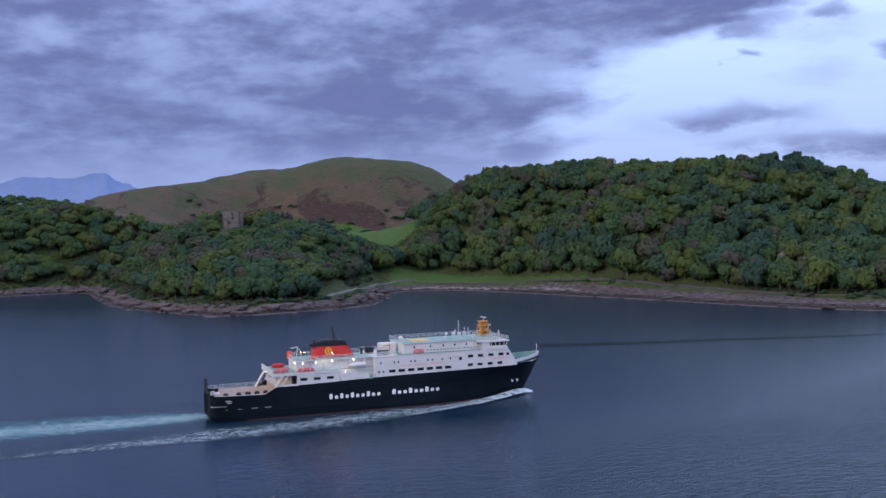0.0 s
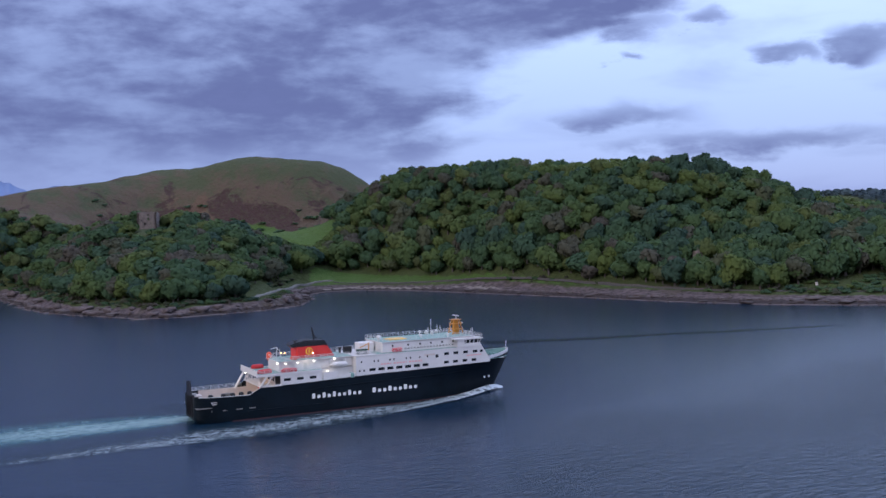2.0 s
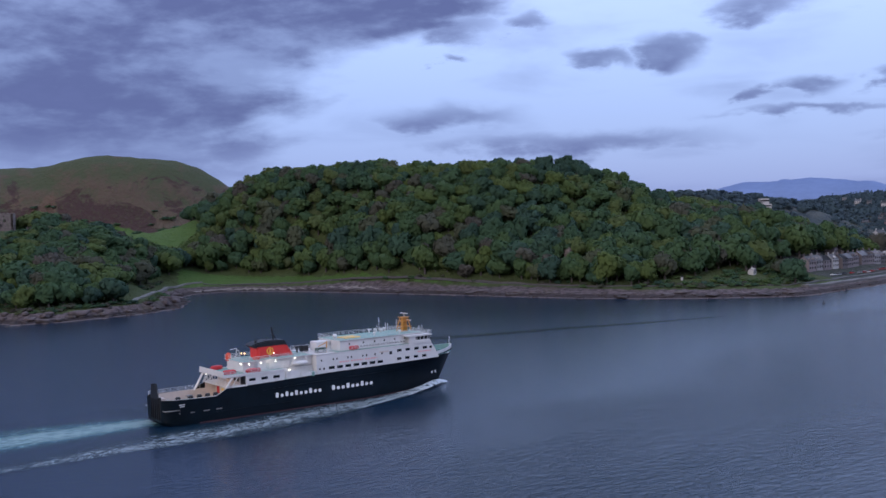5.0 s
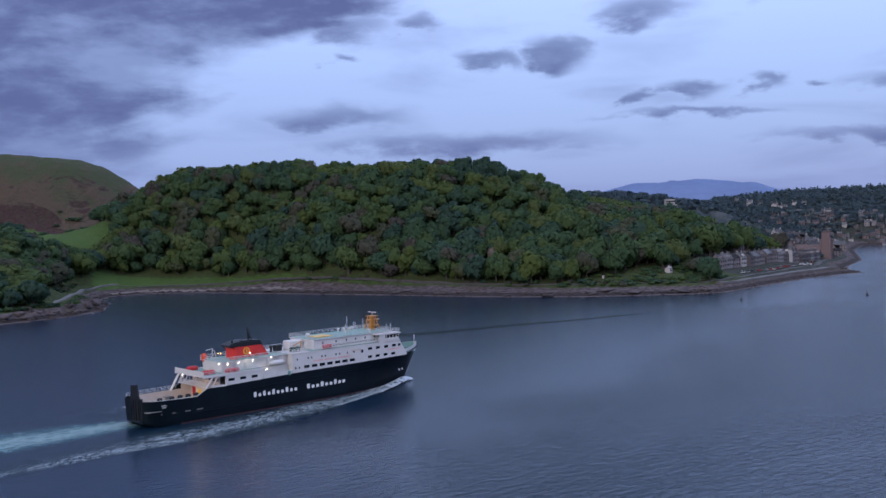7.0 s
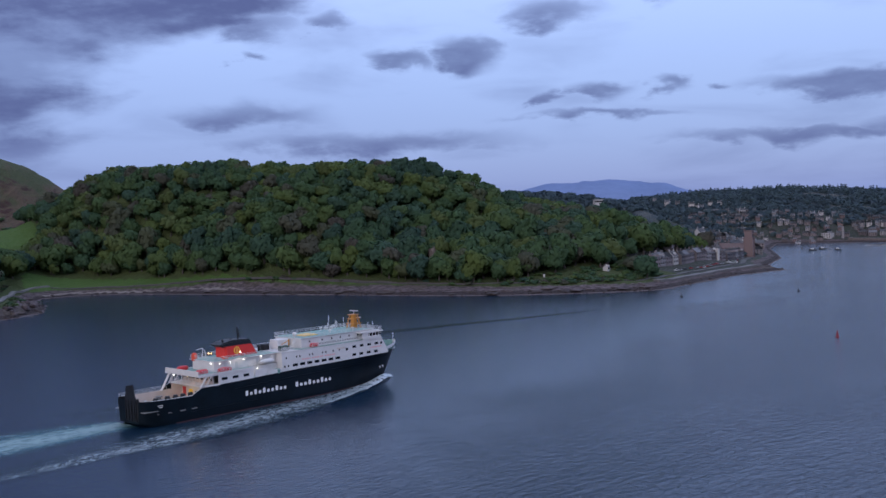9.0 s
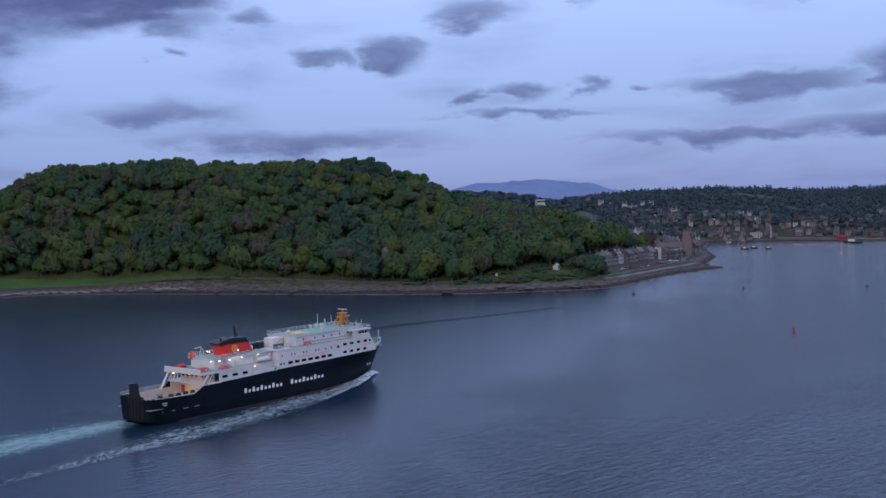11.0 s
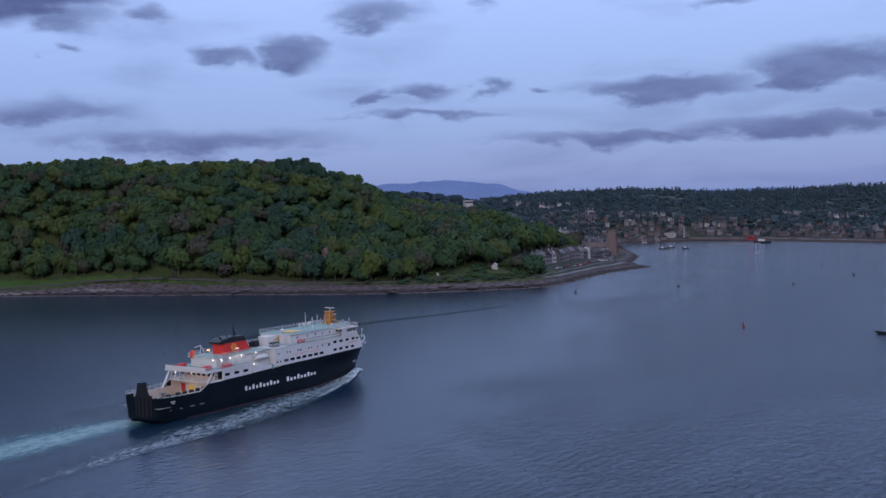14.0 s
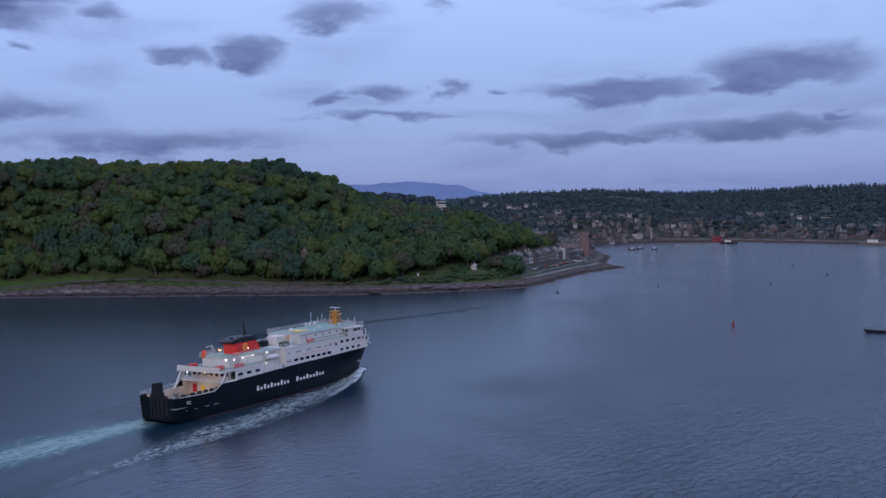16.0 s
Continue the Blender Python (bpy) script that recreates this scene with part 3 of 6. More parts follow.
def build_ground():
    gx = lines([(-6500, -1200, 530), (-1200, -330, 45), (-330, 640, 4.5), (640, 1150, 12), (1150, 2300, 28), (2300, 6500, 420)])
    gy = lines([(-1500, -600, 150), (-600, 60, 22), (60, 720, 4.5), (720, 1100, 9), (1100, 1700, 40), (1700, 6500, 480)])
    x, y = (a.ravel() for a in np.meshgrid(gx, gy))
    s = inland(x, y)
    z = height(x, y, s)
    brown, meadow, rock, sand = covers(x, y, s)
    nx, ny = len(gx), len(gy)
    i = (np.arange(ny - 1)[:, None] * nx + np.arange(nx - 1)[None, :]).ravel()
    faces = np.stack([i, i + 1, i + nx + 1, i + nx], -1)
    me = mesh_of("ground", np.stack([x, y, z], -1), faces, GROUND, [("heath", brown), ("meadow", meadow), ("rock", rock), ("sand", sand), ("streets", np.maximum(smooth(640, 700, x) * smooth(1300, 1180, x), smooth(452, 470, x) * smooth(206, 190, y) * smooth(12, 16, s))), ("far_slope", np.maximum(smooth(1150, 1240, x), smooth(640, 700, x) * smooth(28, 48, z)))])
    me.polygons.foreach_set("use_smooth", np.ones(len(me.polygons), bool))
    tagged(new("ground", me), "hilly green coast with bracken slopes, meadows and rocky shore", "ground", kind="structure")


build_ground()

water_mesh = mesh_of("water", [(-6500, -6500, 0), (6500, -6500, 0), (6500, 6500, 0), (-6500, 6500, 0)], np.array([[0, 1, 2, 3]]), WATER)
tagged(new("water", water_mesh), "calm dark blue sea bay with small ripples", "water", kind="structure")


def mountain(name, line, depth, label):
    """A far ridge: crest points (x, y, z), falling to the sea's level in front and behind."""
    pts = []
    for (ax, ay, az), (bx, by, bz) in zip(line, line[1:]):
        for k in range(12):
            f = k / 12
            f2 = f * f * (3 - 2 * f)
            pts.append(Vector((ax + (bx - ax) * f, ay + (by - ay) * f, az + (bz - az) * f2)))
    pts.append(Vector(line[-1]))
    bm = bmesh.new()
    rows = []
    mid = Vector((-160, -230, 0))
    for i, p in enumerate(pts):
        away = (p - mid)
        away.z = 0
        away.normalize()
        p = p + Vector((0, 0, 9 * noise.noise(Vector((i * 0.21, 1.7, 0))) + 5 * noise.noise(Vector((i * 0.63, 4.2, 0)))))
        rows.append([bm.verts.new(p - away * depth + Vector((0, 0, -p.z - 6))), bm.verts.new(p - away * depth * 0.45 + Vector((0, 0, -p.z * (0.5 + 0.06 * noise.noise(Vector((i * 0.23, 9, 0))))))), bm.verts.new(p),
                     bm.verts.new(p + away * depth * 0.5 + Vector((0, 0, -p.z - 6)))])
    for a, b in zip(rows, rows[1:]):
        for k in range(3):
            bm.faces.new((a[k], b[k], b[k + 1], a[k + 1]))
    me = bpy.data.meshes.new(name)
    bm.to_mesh(me)
    bm.free()
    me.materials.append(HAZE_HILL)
    me.polygons.foreach_set("use_smooth", np.ones(len(me.polygons), bool))
    tagged(new(name, me), label, "mountain", kind="structure")


mountain("backdrop_mountain_north", [(-900, 4000, 180), (-420, 4220, 255), (-214, 4223, 296), (-80, 4223, 285), (50, 4223, 310), (150, 4220, 262), (240, 4200, 225), (330, 4180, 245), (480, 4150, 190), (800, 4050, 90)], 700, "distant haze-blue mountain range on the horizon")
mountain("backdrop_mountain_east", [(2950, 3000, 60), (3250, 2650, 130), (3420, 2400, 172), (3540, 2250, 176), (3650, 2080, 158), (3760, 1900, 110), (3900, 1600, 92), (4000, 1200, 96), (4100, 900, 100), (4150, 650, 88), (4200, 420, 80), (4200, 150, 86), (4150, -200, 70)], 600, "distant haze-blue hills behind the town")


# ---------------------------------------------------------------- woods
rng = np.random.default_rng(7)


def crown_shape(seed, leaves, leaf, lobes=7, spread=1.0, lift=0.35):
    """Vertices and quads of a broadleaf crown about 2 wide and 2 high, base at 0: leaf sprays on the outside of billowing lobes round a core. lift: how far the leaves face the sky."""
    r = np.random.default_rng(seed)
    c, rad = np.zeros((lobes, 3)), r.uniform(0.30, 0.46, lobes)
    turn = r.uniform(0, 2 * math.pi)
    for k in range(1, lobes):
        up = -0.75 + 1.7 * ((k * 0.618 + r.uniform(0, 0.2)) % 1.0)
        side = math.sqrt(max(0.0, 1 - min(1.0, up) ** 2))
        turn += 2.4 + r.uniform(-0.4, 0.4)
        far = r.uniform(0.50, 0.66)
        c[k] = (side * math.cos(turn) * far * spread, side * math.sin(turn) * far * spread, 0.92 + up * far * 0.95)
    c[0], rad[0] = (0, 0, 0.92), 0.68
    n0 = leaves * 5
    pick = r.choice(lobes, n0, p=rad ** 2 / (rad ** 2).sum())
    d = r.normal(size=(n0, 3))
    d[:, 2] = d[:, 2] * 0.95 + 0.15
    d /= np.linalg.norm(d, axis=1)[:, None]
    p = c[pick] + d * (rad[pick] * r.uniform(0.86, 1.08, n0))[:, None]
    gap = np.linalg.norm(p[:, None, :] - c[None], axis=2) / rad[None]
    gap[np.arange(n0), pick] = 9
    out = np.flatnonzero(gap.min(1) > 0.9)[:leaves]
    leaves, p, d = len(out), p[out], d[out]
    n = d + r.normal(size=(leaves, 3)) * 0.24
    n /= np.linalg.norm(n, axis=1)[:, None]
    u = np.cross(n, r.normal(size=(leaves, 3)))
    u /= np.linalg.norm(u, axis=1)[:, None]
    v = np.cross(n, u)
    a, b = (leaf * r.uniform(0.6, 1.3, leaves))[:, None], (leaf * r.uniform(0.6, 1.3, leaves))[:, None]
    quad = np.stack([p - u * a - v * b * 0.6, p + u * a * 0.7 - v * b, p + u * a + v * b * 0.7, p - u * a * 0.6 + v * b], 1).reshape(-1, 3)
    verts, faces = [quad], [np.arange(leaves * 4).reshape(-1, 4)]
    soft = d * 0.55 + n * 0.15 + (p - (0, 0, 0.75)) * 0.6 + (0, 0, lift)
    normals = [np.repeat(soft, 4, 0)]
    # core lobes: small octahedra
    octa = np.array([(1, 0, 0), (0, 1, 0), (-1, 0, 0), (0, -1, 0), (0, 0, 1), (0, 0, -1)], float)
    tri = np.array([(0, 1, 4), (1, 2, 4), (2, 3, 4), (3, 0, 4), (1, 0, 5), (2, 1, 5), (3, 2, 5), (0, 3, 5)])
    base = leaves * 4
    tris = []
    for k in range(lobes):
        verts.append(c[k] + octa * rad[k] * 0.97)
        normals.append(octa + (0, 0, lift))
        tris.append(tri + base)
        base += 6
    return np.concatenate(verts), faces[0], np.concatenate(tris), np.concatenate(normals)


def conifer_shape(seed, tiers, sprays):
    """A spruce about 2 wide and 2 high, base at 0: tiers of drooping sprays round a slim core."""
    r = np.random.default_rng(seed)
    verts, normals, quads, base = [], [], [], 0
    for k in range(tiers):
        z, rad = 0.1 + 1.8 * k / tiers, 1.0 * (1 - k / tiers) ** 0.85 + 0.06
        for j in range(sprays):
            a = j * 2 * math.pi / sprays + r.uniform(-0.25, 0.25) + k
            w, reach, x, y = 0.34 * rad + 0.05, rad * r.uniform(0.8, 1.1), math.cos(a), math.sin(a)
            verts += [(0, 0, z + 0.34), (x * reach * 0.7 - y * w, y * reach * 0.7 + x * w, z + 0.10), (x * reach, y * reach, z - 0.06), (x * reach * 0.7 + y * w, y * reach * 0.7 - x * w, z + 0.10)]
            normals += [(x * 0.7, y * 0.7, 0.9)] * 4
            quads.append((base, base + 3, base + 2, base + 1))
            base += 4
    verts += [(0.2, 0, 0), (-0.1, 0.17, 0), (-0.1, -0.17, 0), (0, 0, 2.05)]
    normals += [(1, 0, 0.5), (-0.5, 0.9, 0.5), (-0.5, -0.9, 0.5), (0, 0, 1)]
    tris = [(base, base + 1, base + 3), (base + 1, base + 2, base + 3), (base + 2, base, base + 3)]
    return np.array(verts), np.array(quads), np.array(tris), np.array(normals, float)


def trunk_shape(seed):
    """A tapered trunk, one high, with three limbs, as quads."""
    r = np.random.default_rng(seed)
    verts, faces = [], []

    def limb(a, b, ra, rb):
        a, b = np.array(a, float), np.array(b, float)
        w = b - a
        w /= np.linalg.norm(w)
        u = np.cross(w, (0.3, 0.9, 0.1))
        u /= np.linalg.norm(u)
        v = np.cross(w, u)
        base = sum(len(x) for x in verts)
        ang = np.arange(5) * 2 * math.pi / 5
        ring = np.cos(ang)[:, None] * u + np.sin(ang)[:, None] * v
        verts.append(np.concatenate([a + ring * ra, b + ring * rb]))
        for k in range(5):
            j = (k + 1) % 5
            faces.append((base + k, base + j, base + 5 + j, base + 5 + k))
    limb((0, 0, -0.12), (0.02, 0.01, 0.55), 0.055, 0.036)
    for k in range(4):
        t = k * 1.6 + r.uniform(0, 1)
        limb((0.02, 0.01, 0.35 + 0.07 * k), (0.30 * math.cos(t), 0.30 * math.sin(t), 0.72 + 0.05 * k), 0.028, 0.010)
    return np.concatenate(verts), np.array(faces)


CROWNS = [crown_shape(s, 380, 0.099, 13, 1.05, 0.3) for s in range(9)]
TINY_CROWNS = [crown_shape(80 + s, 24, 0.28, 3, 1.1, 1.2) for s in range(5)]
FAR_CROWNS = [crown_shape(40 + s, 70, 0.19, 7, 1.0, 0.6) for s in range(4)]
BUSHES = [crown_shape(60 + s, 80, 0.16, 6, 1.4, 0.5) for s in range(4)]
SKYLINE_CONIFERS = [conifer_shape(95 + s, 4, 6) for s in range(3)]
TRUNKS = [trunk_shape(s) for s in range(3)]


def stand(name, places, shapes, label, category, tints, trunks=True, leaves=None):
    """One object for many trees. places: rows of x, y, z, crown radius, crown height, crown base."""
    vs, qs, ts, ns, tint, base = [], [], [], [], [], 0
    tv, tf, tbase = [], [], 0
    for i, (x, y, z, rad, high, low) in enumerate(places):
        v, q, t, m = shapes[i % len(shapes)]
        a = rng.uniform(0, 2 * math.pi)
        c, s = math.cos(a), math.sin(a)
        w = np.stack([(v[:, 0] * c - v[:, 1] * s) * rad + x, (v[:, 0] * s + v[:, 1] * c) * rad + y, v[:, 2] * high / 2 + z + low], -1)
        vs.append(w)
        mx, my, mz = m[:, 0] / rad, m[:, 1] / rad, m[:, 2] / (high / 2)
        w = np.stack([mx * c - my * s, mx * s + my * c, mz], -1)
        ns.append(w / np.linalg.norm(w, axis=1)[:, None])
        qs.append(q + base)
        ts.append(t + base)
        tint.append(np.full(len(v), tints[i]))
        base += len(v)
        if trunks:
            v, q = TRUNKS[i % 3]
            tv.append(v * (low + high * 0.75) + (x, y, z))
            tf.append(q + tbase)
            tbase += len(v)
    me = mesh_of(name, np.concatenate(vs), [np.concatenate(qs), np.concatenate(ts)], leaves or LEAVES, [("tint", np.concatenate(tint))], np.concatenate(ns))
    ob = tagged(new(name, me), label, category, kind="stuff")
    if trunks:
        tm = mesh_of("trunks", np.concatenate(tv), np.concatenate(tf), BARK)
        child = new("trunks", tm)
        child.parent = ob
    return ob


KNOLL_PATH = [(76, 372), (99, 410), (122, 455), (142, 490), (160, 506), (178, 510)]


def near_line(x, y, line, reach):
    """Whether places lie within reach of a line of points."""
    best = np.full(x.shape, 1e9)
    for (ax, ay), (bx, by) in zip(line, line[1:]):
        dx, dy = bx - ax, by - ay
        k = np.clip(((x - ax) * dx + (y - ay) * dy) / (dx * dx + dy * dy), 0, 1)
        best = np.minimum(best, (x - ax - k * dx) ** 2 + (y - ay - k * dy) ** 2)
    return best < reach * reach


def wooded(x, y, s):
    """Where the trees stand."""
    brown, meadow, rock, sand = covers(x, y, s)
    town = ((x > 450) & (y < 164 + (x - 400) * 0.14)) | ((x > 418) & (y < 164)) | (((x - 401) / 18) ** 2 + ((y - 150) / 23) ** 2 < 1)
    gap = (x > 640) | (y > 1330) | (x < -300)
    castle_top = ((x - 46) / 24) ** 2 + ((y - 548) / 26) ** 2 < 1
    stack = (((x - 343) / 15) ** 2 + ((y - 259) / 14) ** 2 < 1) | (((x - 390) / 34) ** 2 + ((y - 147) / 22) ** 2 < 1) | (((x - 354) / 24) ** 2 + ((y - 172) / 15) ** 2 < 1)
    return (s - 10 * foreshore(x, y) > 23) & ~near_line(x, y, KNOLL_PATH, 12) & ~stack & (brown < 0.45) & (meadow < 0.3) & ~town & ~gap & ~castle_top


def beyond_crest(x, y):
    """Metres behind the crest of the wooded hill, seen from the water."""
    return np.where((x > 200) & (y > 150), (x - np.interp(y, [150, 300, 417, 568, 640], [600, 505, 455, 350, 300])) * 0.75, -1)


def plant(spacing, x0, x1, y0, y1):
    gx, gy = np.meshgrid(np.arange(x0, x1, spacing), np.arange(y0, y1, spacing))
    x, y = gx.ravel() + rng.uniform(-0.45, 0.45, gx.size) * spacing, gy.ravel() + rng.uniform(-0.45, 0.45, gx.size) * spacing
    return x, y, inland(x, y)


def tint_at(x, y):
    patch = ripple(x, y, 38) * 0.16 + ripple(x + 300, y, 95) * 0.12
    t = 0.47 + patch + rng.normal(size=len(x)) * 0.24
    t = np.clip(t, 0.03, 0.78)
    grey = rng.uniform(size=len(x)) < 0.09 + 0.14 * (ripple(x, y, 60) > 0.4)
    return np.where(grey, rng.uniform(0.86, 1.0, len(x)), t)


def build_woods():
    x, y, s = plant(9.9, -300, 640, 110, 760)
    keep = wooded(x, y, s) & (beyond_crest(x, y) < 45)
    x, y, s = x[keep], y[keep], s[keep]
    z = height(x, y, s)
    big = np.clip(rng.lognormal(0.0, 0.24, len(x)), 0.6, 1.4) * np.where(s < 40, 0.88, 1.0)
    knoll = smooth(215, 150, x) * smooth(330, 380, y)
    tall = smooth(62, 18, z)
    rad, high = (7.3 + 0.6 * tall) * (1 + 0.08 * knoll) * big * rng.uniform(0.85, 1.2, len(x)), (14.2 + 3.6 * tall) * big ** 0.8 * rng.uniform(0.82, 1.16, len(x)) * (1 - 0.12 * knoll)
    # lower growth on the castle's seaward side
    seaward = np.exp(-((x - 36) / 34) ** 2 - ((y - 510) / 42) ** 2)
    big = big * (1 - 0.5 * seaward)
    rad, high = rad * (1 - 0.35 * seaward), high * (1 - 0.55 * seaward)
    low = 0.6 * big
    tint = tint_at(x, y)
    # dark pines along the crest, in a clump over its eastern end
    pine = (z > 72) & (rng.uniform(size=len(x)) < np.where((x > 395) & (y < 450), 0.8, 0.12))
    tint = np.where(pine, tint * 0.15, tint)
    rad, high, low = np.where(pine, rad * 0.72, rad), np.where(pine, high * 0.9, high), np.where(pine, low + 1.5, low)
    # the trees along the shore front stand singly
    front = np.argsort(s + 4000 * ((x < -70) | (x > 470)))[:270]
    single = np.zeros(len(x), bool)
    single[front] = True
    rest = np.stack([x, y, z - 0.3, rad, high, low], -1)[~single]
    stand("woodland", rest, CROWNS, "dense mixed broadleaf wood covering the hillsides", "woodland", tint[~single])
    crowns, trunks = [], []
    for v, q, t, m in CROWNS:
        me = mesh_of("crown", v, [q, t], LEAVES_OWN, (), m / np.linalg.norm(m, axis=1)[:, None])
        crowns.append(me)
    for v, q in TRUNKS:
        trunks.append(mesh_of("trunk", v, q, BARK))
    for i in front:
        tree = thing("tree", (x[i], y[i], z[i] - 0.2), "leafy broadleaf tree at the edge of the shore wood", "tree", "trees along the shore", float(rng.uniform(0, 360)))
        crown = new("crown", crowns[i % len(crowns)])
        crown.parent = tree
        crown.matrix_basis = Matrix.Translation((0, 0, low[i])) @ Matrix.Diagonal((rad[i], rad[i], high[i] / 2, 1))
        trunk = new("trunk", trunks[i % 3])
        trunk.parent = tree
        k = low[i] + high[i] * 0.75
        trunk.matrix_basis = Matrix.Diagonal((k, k, k, 1))
    x0, y0 = 432.0, 150.0
    tree = thing("tree", (x0, y0, ground_z(x0, y0) - 0.2), "big round dense green tree beside the cottage", "tree")
    crown = new("crown", crowns[4])
    crown.parent = tree
    crown.matrix_basis = Matrix.Translation((0, 0, 0.2)) @ Matrix.Diagonal((9.5, 8.5, 6.4, 1))
    trunk = new("trunk", trunks[1])
    trunk.parent = tree
    trunk.matrix_basis = Matrix.Diagonal((8, 8, 8, 1))
    # woods on the far left ridges
    x, y, s = plant(15, -420, 420, 760, 1330)
    keep = wooded(x, y, s)
    x, y, s = x[keep], y[keep], s[keep]
    k = rng.uniform(0.8, 1.25, len(x))
    stand("far_woodland", np.stack([x, y, height(x, y, s), 8.0 * k, 10 * k, 1.5 * k], -1), FAR_CROWNS, "distant wood on the low northern ridges", "woodland", tint_at(x, y) * 0.8, False)
    # scrub along the rocky edge and scattered over the brown hill
    x, y, s = plant(4.6, -160, 480, 100, 700)
    s = s - 9 * foreshore(x, y)
    keep = (s > np.where(x < 150, 12.5, 16)) & (s < 29) & ~near_line(x, y, KNOLL_PATH, 6) & (((x - 360) / 14) ** 2 + ((y - 176) / 9) ** 2 > 1) & (covers(x, y, s)[1] < 0.2) & (rng.uniform(size=len(x)) < np.where((x > 195) & (x < 338), 0.12, 0.7)) & ~((x > 378) & (y < 168))
    x, y = x[keep], y[keep]
    s = inland(x, y)
    k = rng.uniform(0.5, 1.3, len(x))
    stand("shore_scrub", np.stack([x, y, height(x, y, s) - 0.3, 2.3 * k, 2.8 * k, 0 * k], -1), BUSHES, "low gorse and bramble scrub above the rocks", "scrub", np.where(rng.uniform(size=len(x)) < 0.45, rng.uniform(0.85, 1.0, len(x)), tint_at(x, y) * 0.6), False)
    x, y, s = plant(5.0, 325, 440, 130, 190)
    keep = (s > 24) & (covers(x, y, s)[1] < 0.2) & ~wooded(x, y, s) & (((x - 404) / 13) ** 2 + ((y - 154) / 8) ** 2 > 1) & (((x - 358) / 13) ** 2 + ((y - 175) / 8) ** 2 > 1) & (rng.uniform(size=len(x)) < 0.8)
    x, y, s = x[keep], y[keep], s[keep]
    k = rng.uniform(0.5, 1.3, len(x))
    stand("cottage_scrub", np.stack([x, y, height(x, y, s) - 0.3, 2.8 * k, 3.0 * k, 0 * k], -1), BUSHES, "green thicket round the shore cottage", "scrub", tint_at(x, y) * 0.8, False)
    x, y, s = plant(12, -60, 420, 640, 980)
    keep = (covers(x, y, s)[0] > 0.6) & (ripple(x, y, 30) > 0.02 + (height(x, y, s) - 60) * 0.012) & (height(x, y, s) < 84) & (rng.uniform(size=len(x)) < 0.8)
    x, y, s = x[keep], y[keep], s[keep]
    k = rng.uniform(0.5, 1.6, len(x))
    stand("hill_bushes", np.stack([x, y, height(x, y, s) - 0.3, 3.3 * k, 3.2 * k, 0 * k], -1), BUSHES, "scattered dark bushes on the bracken hill", "bushes", rng.uniform(0.1, 0.5, len(x)), False)
    # hills behind the town: broken woods low down, closed plantations above
    x, y, s = plant(10.2, 650, 1700, -330, 860)
    z = height(x, y, s)
    built = smooth(1.2, 0.8, ((x - 830) / 150) ** 2 + ((y - 270) / 95) ** 2) + smooth(70, 30, s) * (x > 960)
    thick = 0.55 + 0.45 * smooth(-0.3, 0.3, ripple(x, y, 60)) + 0.5 * smooth(44, 54, z) - 0.75 * built
    keep = (s > 25) & (rng.uniform(size=len(x)) < thick) & ~field(x, y)
    x, y, s = x[keep], y[keep], s[keep]
    k = rng.uniform(0.75, 1.25, len(x))
    stand("town_woods", np.stack([x, y, height(x, y, s) - 3.0, 6.2 * k, 8.0 * k * rng.uniform(0.8, 1.3, len(x)), 0 * k], -1), TINY_CROWNS, "dark woods on the hills behind the town", "woodland", rng.uniform(0.0, 0.3, len(x)), False, HAZED_SPRUCE)
    x, y, s = plant(8.0, 1380, 1960, -420, 800)
    z = height(x, y, s)
    keep = (z > 52) & (ripple(x, y, 80) > 0.1) & ~field(x, y) & (rng.uniform(size=len(x)) < 0.6)
    x, y, s = x[keep], y[keep], s[keep]
    k = rng.uniform(0.7, 1.35, len(x))
    stand("ridge_conifers", np.stack([x, y, height(x, y, s) - 1.0, 4.0 * k, 10.5 * k, 0 * k], -1), SKYLINE_CONIFERS, "dark spruces along the skyline behind the town", "woodland", rng.uniform(0.0, 0.3, len(x)), False, HAZED_SPRUCE)


def field(x, y):
    """Open grass fields on the far hillside."""
    return (((x - 1560) / 60) ** 2 + ((y + 130) / 120) ** 2 < 1) | (((x - 1400) / 26) ** 2 + ((y - 420) / 60) ** 2 < 1)


build_woods()


# ---------------------------------------------------------------- rocks and the rock stack
def rock_shape(seed):
    bm = bmesh.new()
    bmesh.ops.create_icosphere(bm, subdivisions=1, radius=1.0)
    for v in bm.verts:
        k = 1 + 0.45 * noise.noise(v.co * 1.3 + Vector((seed * 7.1, 0, 0)))
        v.co = Vector((v.co.x * k * 1.25, v.co.y * k, v.co.z * k * 0.62))
    bm.verts.index_update()
    v, f = np.array([v.co[:] for v in bm.verts]), np.array([[w.index for w in f.verts] for f in bm.faces])
    bm.free()
    return v, f


def slab_shape(seed):
    """A tilted, fissured block with a flat top, about 2 wide and 2 high."""
    bm = bmesh.new()
    bmesh.ops.create_icosphere(bm, subdivisions=3, radius=1.0)
    for v in bm.verts:
        p = v.co.copy()
        big = max(abs(p.x), abs(p.y), abs(p.z))
        p = p.lerp(p / big * 0.82, 0.65)
        k = 1 + 0.34 * noise.noise(p * 1.1 + Vector((seed * 5.3, 1, 0))) + 0.16 * noise.noise(p * 3.4 + Vector((0, seed * 3.1, 0)))
        v.co = Vector((p.x * k * 1.3, p.y * k * 0.85, p.z * k + 0.16 * p.x))
    bm.verts.index_update()
    v, f = np.array([v.co[:] for v in bm.verts]), np.array([[w.index for w in f.verts] for f in bm.faces])
    bm.free()
    return v, f


